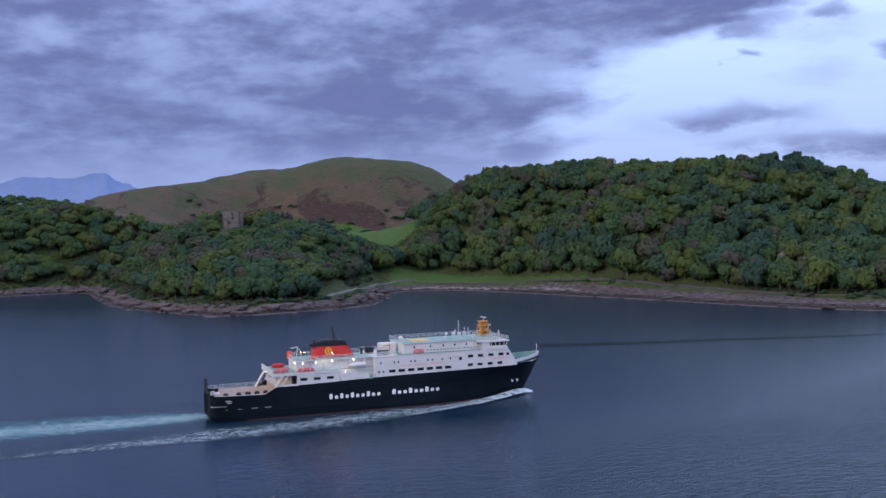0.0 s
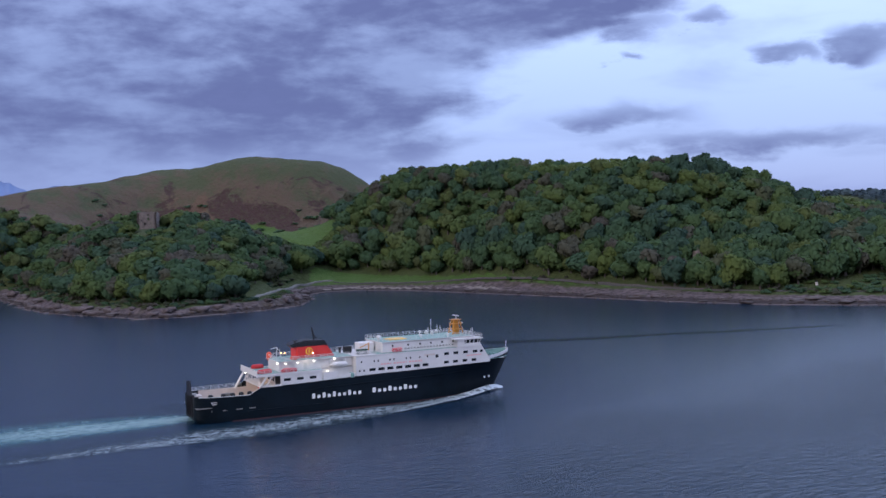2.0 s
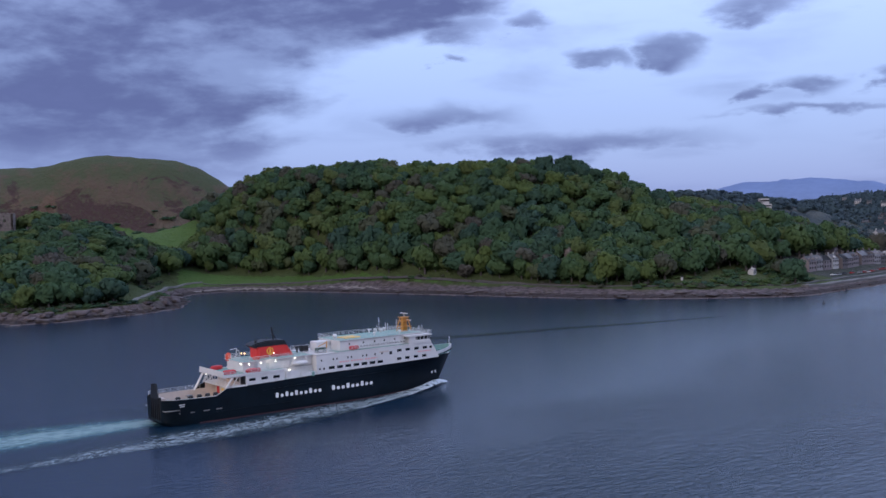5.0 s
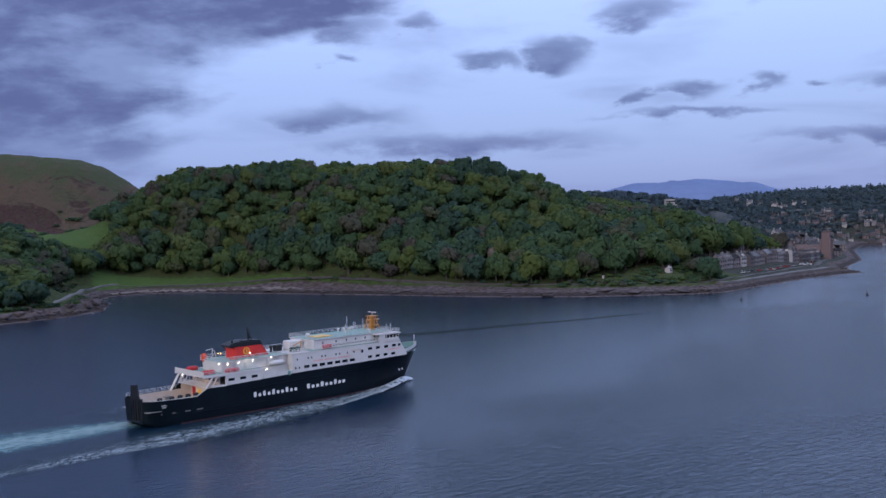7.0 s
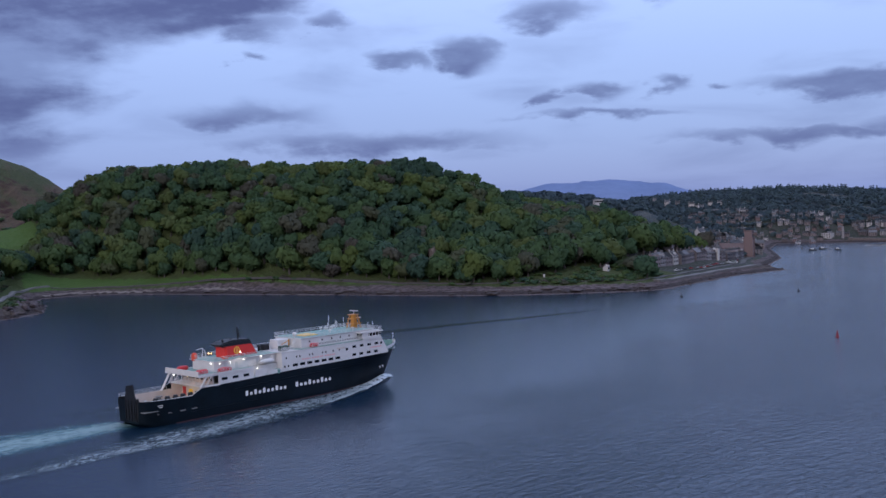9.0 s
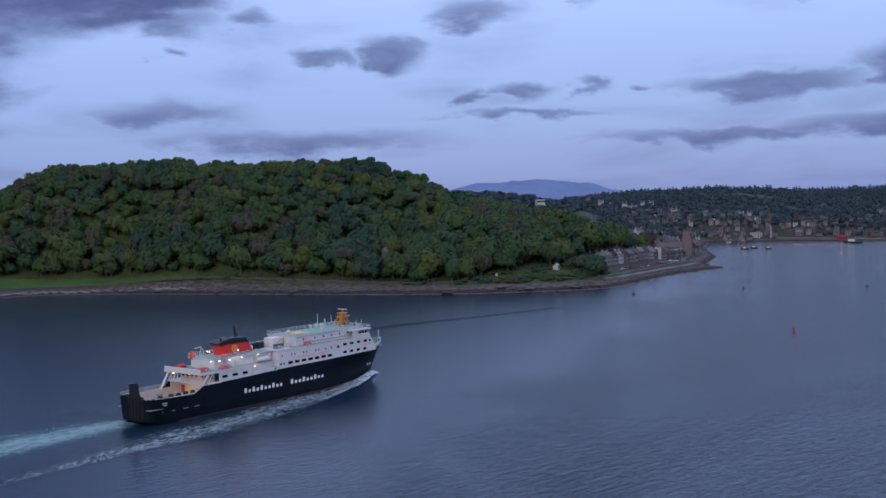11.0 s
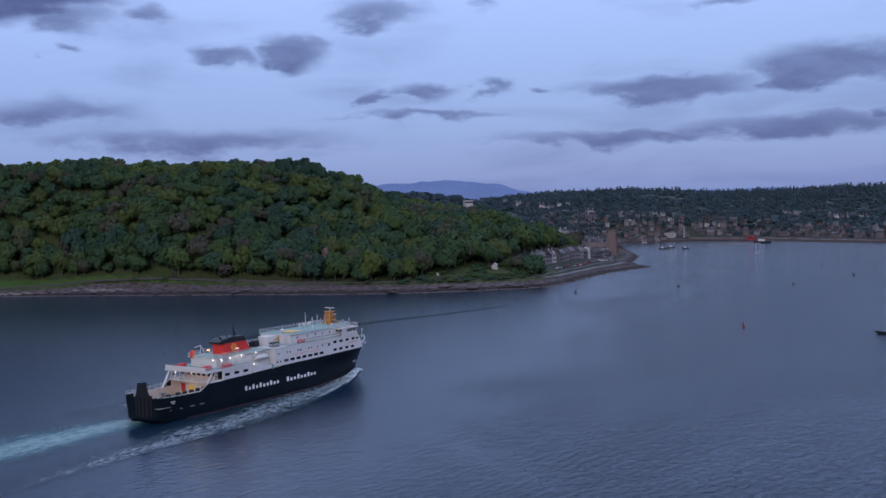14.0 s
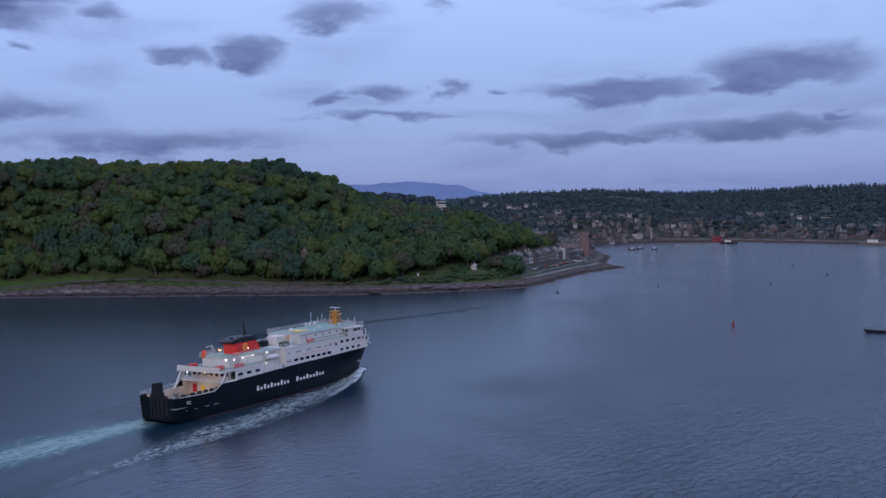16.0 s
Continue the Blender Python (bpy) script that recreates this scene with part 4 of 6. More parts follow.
STACK = material("stack_stone", (0.13, 0.105, 0.095), 0.9, var=0.4, scale=0.6, bump=0.8, stain=(0.06, 0.06, 0.035), stain_amount=0.7)


def build_rocks():
    shapes = [rock_shape(k) for k in range(6)]
    x, y, s = plant(3.3, -190, 640, 95, 700)
    keep = (s > -3.5) & (s < 13) & (rng.uniform(size=len(x)) < (0.36 + 0.3 * (ripple(x, y, 14) > 0.1)) * np.where(x < 142, 0.45, 1.0)) & ~((x > 390) & (s > 5)) & ~((x > 150) & (x < 262) & (y > 330) & (rng.uniform(size=len(x)) < 0.75))
    x, y, s = x[keep], y[keep], s[keep]
    z = height(x, y, s)
    vs, fs, base = [], [], 0
    for i in range(len(x)):
        v, f = shapes[i % 6]
        a, k = rng.uniform(0, 6.3), rng.uniform(0.7, 2.1) * (1.25 if x[i] < 140 else 0.8)
        c, n = math.cos(a), math.sin(a)
        vs.append(np.stack([(v[:, 0] * c - v[:, 1] * n) * k + x[i], (v[:, 0] * n + v[:, 1] * c) * k + y[i], v[:, 2] * k + z[i]], -1))
        fs.append(f + base)
        base += len(v)
    # broad ledges and blocky outcrops on the step above the tide
    slabs = [slab_shape(k) for k in range(5)]
    x, y, s = plant(5.2, -170, 400, 95, 700)
    knoll = (x < 142) & (s > 4) & (s < 11.5) & (rng.uniform(size=len(x)) < 0.6)
    low = (x > 225) & (s > 1) & (s < 15) & (rng.uniform(size=len(x)) < 0.28)
    keep = knoll | low
    x, y, s = x[keep], y[keep], s[keep]
    z = height(x, y, s)
    for i in range(len(x)):
        v, f = slabs[i % 5]
        a, k = rng.uniform(0, 6.3), rng.uniform(1.6, 3.0) * rng.choice((1.0, 1.0, 2.1)) * (1.0 if x[i] < 142 else 0.8)
        c, n = math.cos(a), math.sin(a)
        up = min(k, 3.2) * rng.uniform(0.35, 0.75) * (1.0 if x[i] < 142 else 0.4)
        vs.append(np.stack([(v[:, 0] * c - v[:, 1] * n) * k + x[i], (v[:, 0] * n + v[:, 1] * c) * k + y[i], v[:, 2] * up + z[i]], -1))
        fs.append(f + base)
        base += len(v)
    me = mesh_of("shore_rocks", np.concatenate(vs), np.concatenate(fs), CLIFF)
    tagged(new("shore_rocks", me), "dark weathered boulders and ledges along the waterline", "rocks", kind="stuff")
    # the rock stack by the shore
    bm = bmesh.new()
    bmesh.ops.create_icosphere(bm, subdivisions=4, radius=1.0)
    for v in bm.verts:
        p = v.co.copy()
        k = 1 + 0.30 * noise.noise(p * 1.6) + 0.14 * noise.noise(p * 4.1)
        waist = 1 - 0.28 * math.exp(-((p.z + 0.45) / 0.3) ** 2)
        v.co = Vector((p.x * 3.4 * k * waist, p.y * 3.2 * k * waist, max(-0.8, min(0.86, p.z)) * 7.2 * (1 + 0.12 * noise.noise(p * 2.5))))
    stack = thing("rock_stack", (349, 267, ground_z(349, 267) + 4.4), "tall weathered rock stack with ivy beside the shore", "rock")
    part("stone_pillar", bm, STACK, stack)
    bv, bq, bt, bn = CROWNS[2]
    ivy = new("ivy", mesh_of("ivy", bv * (3.6, 3.4, 3.2), [bq, bt], LEAVES_OWN))
    ivy.parent = stack
    ivy.location = (0, 0.4, 3.4)


build_rocks()


# ---------------------------------------------------------------- the ferry
def table(x, xs, ys):
    return float(np.interp(x, xs, ys))


def hull_top(x):
    return table(x, [-47.5, -33.5, -32, -30.5, -24, 2.5, 27, 38, 44, 49.5], [6.9, 6.6, 7.4, 8.2, 8.4, 9.1, 9.3, 10.0, 10.5, 11.2])


def hull_low(x):
    if x > 42:
        return -2.5 + (x - 42) / 7.5 * 13.0
    return table(x, [-47.5, -38], [0.9, -2.5])


def hull_deck_half(x):
    if x > 27:
        return 7.9 * max(0.0, 1 - ((x - 27) / 22.5) ** 2.3) ** 0.75
    return table(x, [-47.5, -47.2, -46.5, -45, -42, -38], [5.4, 6.1, 6.8, 7.4, 7.8, 7.9])


def hull_water_half(x):
    if x > 8:
        return 7.7 * max(0.0, 1 - ((x - 8) / 35.5) ** 1.7)
    return hull_deck_half(x) - table(x, [-47.5, -30, 0], [0.9, 0.35, 0.15])


def hull_half(x, z):
    low = max(0.0, hull_low(x))
    f = min(max((z - low) / max(hull_top(x) - low, 0.1), 0), 1)
    b = hull_water_half(x) + (hull_deck_half(x) - hull_water_half(x)) * f ** 1.15
    if z < 0:
        b *= 1 - 0.25 * (z / -2.5) ** 2
    return max(b, 0.02)


def hull_stations():
    return [-47.5, -47.2, -46.5, -45, -42, -38, -34, -33.5, -32, -30.5, -28] + list(np.arange(-24, 27, 3.0)) + list(np.arange(27, 48.6, 1.2)) + [49.2, 49.5]


def side_strip(lo, hi, x0, x1, out, side=-1, thick=0.0):
    """A band along the hull's side between two heights (functions of x), standing out by `out`."""
    bm = bmesh.new()
    xs = [x0] + [x for x in hull_stations() if x0 < x < x1] + [x1]
    rows = []
    for x in xs:
        za, zb = lo(x), hi(x)
        ya, yb = side * (hull_half(x, za) + out), side * (hull_half(x, zb) + out)
        rows.append([bm.verts.new((x, ya - side * out, za)), bm.verts.new((x, ya, za)), bm.verts.new((x, yb, zb)), bm.verts.new((x, yb - side * (out + thick), zb))])
    for a, b in zip(rows, rows[1:]):
        for k in range(3):
            bm.faces.new((a[k], b[k], b[k + 1], a[k + 1]))
    bm.faces.new(rows[0])
    bm.faces.new(rows[-1])
    bmesh.ops.recalc_face_normals(bm, faces=bm.faces[:])
    return bm


def build_ferry():
    ferry = thing("car_ferry", (0, 0, 0), "black-hulled car ferry with white superstructure and red funnel, under way", "ferry")
    # hull shell
    bm = bmesh.new()
    levels, rows = 9, []
    for x in hull_stations():
        lo, hi = hull_low(x), hull_top(x)
        ring = [bm.verts.new((x, -hull_half(x, lo + (hi - lo) * k / levels), lo + (hi - lo) * k / levels)) for k in range(levels, -1, -1)]
        ring += [bm.verts.new((x, hull_half(x, lo + (hi - lo) * k / levels), lo + (hi - lo) * k / levels)) for k in range(levels + 1)]
        rows.append(ring)
    for a, b in zip(rows, rows[1:]):
        for k in range(len(a) - 1):
            bm.faces.new((a[k], a[k + 1], b[k + 1], b[k]))
    bm.faces.new(rows[0])
    bmesh.ops.recalc_face_normals(bm, faces=bm.faces[:])
    for f in bm.faces:
        f.smooth = len(f.verts) == 4
    hull = part("hull", bm, HULL, ferry, "black painted steel hull")
    for side in (-1, 1):
        part("boot_stripe", side_strip(lambda x: 0.0, lambda x: 0.3, -38, 36, 0.02, side), BOOT, hull, "faded red boot-top stripe")
        part("rubbing_strake", side_strip(lambda x: hull_top(max(x, -20)) - 2.2, lambda x: hull_top(max(x, -20)) - 1.95, -20, 43, 0.14, side, 0), HULL, hull)
        part("rubbing_strake", side_strip(lambda x: 2.25, lambda x: 2.5, -34, -12, 0.14, side, 0), HULL, hull)
        part("bow_bulwark", side_strip(hull_top, lambda x: hull_top(x) + 0.95, 37.4, 49.5, 0.03, side, 0.12), WHITE, ferry, "white painted bow bulwark")
        part("bulwark_lining", boxed(-43.5, -30.2, side * 7.2 - 0.06, side * 7.2 + 0.06, 4.2, 6.75), CREAM, ferry, "cream inner side of the bulwark")
        part("garage_lining", boxed(-30.2, -27.0, side * 7.2 - 0.06, side * 7.2 + 0.06, 4.2, 8.35), CREAM, ferry)
        part("bulwark_cap", side_strip(hull_top, lambda x: hull_top(x) + 0.1, -45.5, -30.6, 0.04, side, 0.3), STEEL, ferry)
        for x in (-43.5, -40.5, -37.0, -33.5):
            part("freeing_port", boxed(x, x + 1.7, side * (hull_half(x, 3.2) + 0.02) - 0.03, side * (hull_half(x, 3.2) + 0.02) + 0.03, 3.05, 3.35), DECK_GREY, hull)
    for x in (39.2, 41.0):
        y = -hull_half(x, 4.6) - 0.02
        bm = lathe(bmesh.new(), [(0.42, 0), (0.36, 0.16)], sides=12)
        bmesh.ops.transform(bm, matrix=Matrix.Translation((x, y + 0.05, 4.6)) @ pose(0, 0, 0, 75, 0, 22) @ Matrix.Diagonal((1, 1.5, 1, 1)), verts=bm.verts[:])
        part("hawse_pipe", bm, WHITE, hull, "white ringed hawse pipe")
    # plain bars for the line's name, stern marks and website
    for x0, x1, caps in ((-16.3, -1.5, "1010100100"), (1.3, 15.7, "100100100")):
        pitch = (x1 - x0) / len(caps)
        for i, c in enumerate(caps):
            xa, xb = x0 + i * pitch + 0.16, x0 + (i + 1) * pitch - 0.44
            bm = bmesh.new()
            za, zb = 3.95, 5.35 if c == "1" else 4.85
            rim = [(xa, za + 0.2), (xa + 0.2, za), (xb - 0.2, za), (xb, za + 0.2), (xb, zb - 0.2), (xb - 0.2, zb), (xa + 0.2, zb), (xa, zb - 0.2)]
            bm.faces.new([bm.verts.new((x, -hull_half(x, z) - 0.035, z)) for x, z in rim])
            geo = bmesh.ops.extrude_face_region(bm, geom=bm.faces[:])
            for v in geo["geom"]:
                if isinstance(v, bmesh.types.BMVert):
                    v.co.y += 0.04
            part("lettering_bar", bm, LETTER_WHITE, hull)
    for x, w, z in ((-43.6, 2.4, 5.35), (-43.3, 1.7, 4.85)):
        y = -hull_half(x + w / 2, z) - 0.06
        part("name_bar", boxed(x, x + w, y, y + 0.04, z, z + 0.25), WHITE, hull)
    part("name_bar", boxed(43.6, 45.9, -hull_half(44.7, 9.9) - 0.1, -hull_half(44.7, 9.9) - 0.06, 9.75, 10.1), WHITE, hull)
    # stern: ramp raised upright, car deck, quarter posts
    bm = bmesh.new()
    rim = [(2.7, 1.6), (2.7, 7.4), (2.0, 8.6), (1.75, 10.7), (-1.75, 11.2), (-2.0, 8.6), (-2.7, 7.4), (-2.7, 1.6)]
    for x in (-47.95, -47.55):
        rim_v = [bm.verts.new((x - (z - 6) * 0.03, y - 1.5, z)) for y, z in rim]
        bm.faces.new(rim_v)
    vs = bm.verts[:]
    for k in range(8):
        j = (k + 1) % 8
        bm.faces.new((vs[k], vs[j], vs[8 + j], vs[8 + k]))
    bmesh.ops.recalc_face_normals(bm, faces=bm.faces[:])
    ramp = part("stern_ramp", bm, BLACK, ferry, "black stern ramp folded upright")
    for y in (-3.6, -2.2, -0.8, 0.6):
        part("ramp_rib", boxed(-48.12, -47.9, y - 0.08, y + 0.08, 1.8, 7.2), BLACK, ramp)
    for y in (-4.4, 1.5):
        bm = rod(bmesh.new(), (-47.4, y, 2), (-47.4, y, 7.6), 0.28, 8)
        part("ramp_post", bm, BLACK, ferry)
    part("car_deck", boxed(-47.3, -14, -7.3, 7.3, 4.0, 4.2), DECK_GREY, ferry, "grey open car deck")
    for y0, y1 in ((-5.6, -4.6), (1.9, 5.6)):
        part("aft_mooring_deck", boxed(-46.6, -43.6, y0, y1, 5.9, 6.1), CREAM, ferry, "cream painted mooring deck")
        for k in range(3):
            y = y0 + 0.3 + k * 0.35
            part("bollard", lathe(bmesh.new(), [(0.22, 0), (0.18, 0.1), (0.18, 0.6), (0.26, 0.66), (0.26, 0.78)], (-46.0 + 0.4 * k, y, 6.1), 10), STEEL, ferry)
    for k, x in enumerate((-44.0, -40.6, -38.2, -35.9, -33.6, -31.4)):
        part("ventilation_box", boxed(x, x + 1.25, -7.0, -5.9, 5.4, 7.45, bevel=0.25), BLACK, ferry)
    part("winch", lathe(bmesh.new(), [(0.9, 0), (0.9, 0.5), (0.55, 0.6), (0.55, 1.3), (0.95, 1.4), (0.95, 1.6)], (-36.2, 3.9, 4.2), 14), DECK_GREY, ferry, "dark grey deck winch")
    part("winch_bed", boxed(-37.8, -34.6, 2.6, 5.2, 4.2, 4.7), DECK_GREY, ferry)
    part("aft_rail", railing([(-46.5, 6.7, 6.7), (-40, 7.6, 6.7), (-31.5, 7.7, 6.7)]), STEEL, ferry)
    # garage mouth and aft house
    part("garage_wall", boxed(-27.0, -26.8, -7.4, 7.4, 4.2, 8.6), CREAM, ferry, "cream bulkhead lit by deck lamps")
    part("garage_door", boxed(-27.06, -27.0, 4.9, 6.6, 4.6, 7.0), RED, ferry)
    part("notice_board", boxed(-27.06, -27.0, 1.6, 3.4, 5.2, 6.6), YELLOW, ferry)
    part("aft_house_floor", boxed(-30.6, -13.2, -7.75, 7.75, 8.4, 8.65), WHITE, ferry)
    part("aft_house_wall", boxed(-26.4, -26.2, -7.3, 7.3, 8.65, 11.2), CREAM, ferry, "pale lit wall of the aft lounge")
    for k in range(7):
        y = -6.3 + k * 2.1
        part("aft_window", boxed(-26.46, -26.4, y - 0.6, y + 0.6, 9.5, 10.5), GLASS, ferry)
    for k in range(9):
        y = -7.0 + k * 1.75
        part("stanchion", rod(bmesh.new(), (-30.3, y, 8.65), (-30.3, y, 11.3), 0.09, 6), WHITE, ferry)
    part("balcony_rail", railing([(-30.4, -7.5, 8.65), (-30.4, 7.5, 8.65)], gap=1.2), WHITE, ferry)
    for side in (-1, 1):
        bm = prism(bmesh.new(), [(-24.4, 8.4), (-13.2, 8.65), (-13.2, 11.3), (-24.4, 11.2)], side * 7.85 - 0.1, side * 7.85 + 0.1)
        wall = part("aft_house_side", bm, WHITE, ferry, "white house side with three windows")
        for x in (-23.0, -19.4, -15.8):
            part("window_pane", boxed(x - 0.95, x + 0.95, side * 7.97 - 0.02, side * 7.97 + 0.02, 9.45, 10.2), GLASS, wall)
        # the arched opening abaft the windows, with its leaning posts
        for a, b, r in (((-30.6, 8.3), (-28.4, 11.3), 0.28), ((-28.9, 8.4), (-26.9, 11.2), 0.16), ((-30.0, 11.25), (-24.3, 11.25), 0.3), ((-24.6, 8.3), (-24.6, 11.3), 0.25), ((-28.9, 8.35), (-24.6, 8.35), 0.2)):
            part("opening_frame", rod(bmesh.new(), (a[0], side * 7.75, a[1]), (b[0], side * 7.75, b[1]), r, 6), WHITE, ferry)
    part("leaning_stair", rod(bmesh.new(), (-33.4, 7.3, 6.4), (-30.4, 7.3, 11.4), 0.35, 4), WHITE, ferry, "white stair stringer")
    bm = prism(bmesh.new(), [(-31.4, 11.3), (-13.0, 11.3), (-13.0, 11.55), (-31.4, 11.55)], -8.0, 8.0)
    slab = part("boat_deck", bm, WHITE, ferry)
    part("deck_paint", boxed(-31.3, -13.0, -7.8, 7.8, 11.55, 11.565), TEAL, slab, "worn teal deck paint")
    for side in (-1, 1):
        part("deck_edge", boxed(-31.45, -13.0, side * 8.0 - 0.08, side * 8.0 + 0.08, 11.1, 11.75), WHITE, ferry)
    bm = bmesh.new()
    pts = [(-31.3, 8.0 - k * 2.0) for k in range(9)]
    for (xa, ya), (xb, yb) in zip(pts, pts[1:]):
        box(bm, xa - 0.08, xa + 0.08, yb, ya, 11.2, 12.75)
    part("deck_screen", bm, WHITE, ferry, "white steel screen across the aft deck")
    for at, size, turn in (((-28.4, -5.2, 11.55), (4.2, 1.9), 4), ((-27.2, 6.0, 11.55), (3.6, 1.8), 0), ((-22.2, -7.0, 11.55), (4.6, 1.5), 0)):
        bm = lathe(bmesh.new(), [(0.82, 0.0), (1.0, 0.15), (1.0, 0.8), (0.72, 1.15)], sides=16)
        bmesh.ops.transform(bm, matrix=pose(*at, 0, 0, turn) @ Matrix.Diagonal((size[0] / 2, size[1] / 2, 1, 1)), verts=bm.verts[:])
        part("red_raft", bm, RED, ferry, "red covered inflatable raft")
    part("boat_rail", railing([(-31.2, -7.9, 11.55), (-13.2, -7.9, 11.55)]), STEEL, ferry)
    # upper tier below the funnel
    part("upper_tier", boxed(-24.4, -3.2, -5.2, 5.2, 11.5, 14.25, bevel=0.12), WHITE, ferry, "white deckhouse under the funnel")
    slab = part("funnel_deck", boxed(-24.8, 3.2, -6.0, 6.0, 14.25, 14.45), WHITE, ferry)
    part("deck_paint", boxed(-24.6, 3.0, -5.8, 5.8, 14.45, 14.465), TEAL, slab, "worn teal deck paint")
    part("funnel_deck_rail", railing([(3, -5.9, 14.45), (-24.6, -5.9, 14.45), (-24.6, 5.9, 14.45), (3, 5.9, 14.45)]), WHITE, ferry)
    for x in (-20.5, -17.0, -9.8, -6.4):
        part("tier_door", boxed(x - 0.45, x + 0.45, -5.26, -5.2, 11.6, 13.5), STEEL, ferry)
    for side in (-1, 1):
        part("recess_wall", boxed(-13.2, -3.2, side * 5.6 - 0.1, side * 5.6 + 0.1, 8.6, 11.5), WHITE, ferry)
        part("recess_deck", boxed(-13.2, -3.2, side * 6.75 - 1.1, side * 6.75 + 1.1, 8.45, 8.65), TEAL, ferry)
        part("gangway_gate", boxed(-12.8, -8.6, side * 7.8 - 0.06, side * 7.8 + 0.06, 8.7, 10.9), WHITE, ferry)
        part("gangway_gate", boxed(-8.3, -3.4, side * 7.8 - 0.06, side * 7.8 + 0.06, 8.7, 10.0), WHITE, ferry)
        bm = lathe(bmesh.new(), [(0.05, 0), (0.75, 0.5), (0.95, 1.3), (0.75, 1.9), (0.05, 2.1)], sides=12)
        bmesh.ops.transform(bm, matrix=Matrix.Translation((-8.0 - 2.6, side * 6.9, 12.6)) @ pose(0, 0, 0, 0, 90, 0) @ Matrix.Diagonal((0.75, 0.85, 2.5, 1)), verts=bm.verts[:])
        part("davit_boat", bm, WHITE, ferry, "white rescue boat under davits")
        for x in (-10.2, -6.2):
            bm = rod(bmesh.new(), (x, side * 5.6, 11.5), (x, side * 7.4, 14.2), 0.14, 6)
            rod(bm, (x, side * 7.4, 14.2), (x, side * 7.9, 13.6), 0.12, 6)
            part("davit", bm, WHITE, ferry)
        bm = lathe(bmesh.new(), [(0.75, 0), (0.85, 0.2), (0.85, 1.1), (0.6, 1.35)], (-4.4, side * 7.2, 8.65), 12)
        part("green_capstan", bm, TEAL, ferry)
    # funnel
    bm = prism(bmesh.new(), [(-18.6, 14.45), (-7.4, 14.45), (-9.8, 18.05), (-19.9, 18.05), (-18.6, 17.0)], -2.6, 2.6)
    bmesh.ops.bevel(bm, geom=[e for e in bm.edges if abs(e.verts[0].co.y - e.verts[1].co.y) < 0.1], offset=0.45, segments=3, affect="EDGES")
    funnel = part("funnel", bm, FUNNEL_RED, ferry, "red funnel with black top")
    bm = prism(bmesh.new(), [(-20.3, 18.2), (-19.4, 17.5), (-9.25, 17.5), (-10.4, 19.0), (-15.6, 19.25), (-18.6, 18.8)], -2.64, 2.64)
    bmesh.ops.bevel(bm, geom=[e for e in bm.edges if abs(e.verts[0].co.y - e.verts[1].co.y) < 0.1], offset=0.3, segments=2, affect="EDGES")
    part("funnel_cap", bm, BLACK, funnel, "black funnel top")
    for side in (-1, 1):
        bm = lathe(bmesh.new(), [(1.02, 0), (1.02, 0.08)], sides=24)
        bmesh.ops.transform(bm, matrix=Matrix.Translation((-14.9, side * 2.64, 16.3)) @ pose(0, 0, 0, 90, 0, 0), verts=bm.verts[:])
        disc = part("funnel_disc", bm, YELLOW, funnel, "yellow disc on the funnel")
        bm = lathe(bmesh.new(), [(0.72, 0), (0.72, 0.05)], sides=20)
        bmesh.ops.transform(bm, matrix=Matrix.Translation((-14.9, side * 2.74, 16.3)) @ pose(0, 0, 0, 90, 0, 0), verts=bm.verts[:])
        part("disc_field", bm, FUNNEL_RED, disc)
        part("disc_mark", boxed(-15.15, -14.65, side * 2.79 - 0.03, side * 2.79 + 0.03, 15.85, 16.75, bevel=0.02), YELLOW, disc)
    for x, y in ((-18.4, -1), (-17.2, 1), (-15.6, -0.8), (-14.2, 0.9), (-12.6, 0)):
        part("exhaust_pipe", lathe(bmesh.new(), [(0.32, 0), (0.32, 0.8), (0.26, 0.85)], (x, y, 18.5), 10), BLACK, funnel)
    bm = rod(bmesh.new(), (-12.9, -0.8, 18.6), (-13.3, -0.8, 22.8), 0.2, 6)
    rod(bm, (-11.6, -0.8, 18.6), (-13.0, -0.8, 20.9), 0.16, 6)
    rod(bm, (-13.9, -0.8, 21.4), (-12.2, -0.8, 21.9), 0.1, 6)
    rod(bm, (-13.2, -1.9, 20.9), (-13.2, 0.3, 20.9), 0.1, 6)
    part("signal_mast", bm, BLACK, funnel, "thin black signal mast")
    # rescue craft and fittings abaft the funnel
    bm = lathe(bmesh.new(), [(0.3, 0), (0.85, 0.25), (0.95, 1.0), (0.85, 2.3), (0.4, 2.7)], sides=12)
    bmesh.ops.transform(bm, matrix=Matrix.Translation((-24.2, 4.5, 13.8)) @ Matrix.Diagonal((0.85, 0.85, 0.85, 1)), verts=bm.verts[:])
    part("orange_boat", bm, ORANGE, ferry, "orange upended rescue boat")
    bm = rod(bmesh.new(), (-22.6, 3.2, 14.45), (-22.2, 3.2, 17.3), 0.12, 6)
    rod(bm, (-22.2, 3.2, 17.3), (-23.9, 4.0, 16.9), 0.12, 6)
    rod(bm, (-21.2, 3.2, 14.45), (-21.6, 3.2, 16.6), 0.12, 6)
    rod(bm, (-21.6, 3.2, 16.6), (-22.2, 3.2, 16.8), 0.12, 6)
    part("davit_crane", bm, STEEL, ferry, "pale steel davit crane")
    part("orange_locker", boxed(-20.6, -18.9, -4.4, -3.3, 14.45, 15.3, bevel=0.08), ORANGE, ferry)
    # forward superstructure
    side_profile = [(-3.2, 8.9), (39.2, 9.6), (38.2, 11.6), (36.4, 14.4), (-3.2, 14.2)]
    bm = prism(bmesh.new(), side_profile, -7.85, 7.85)
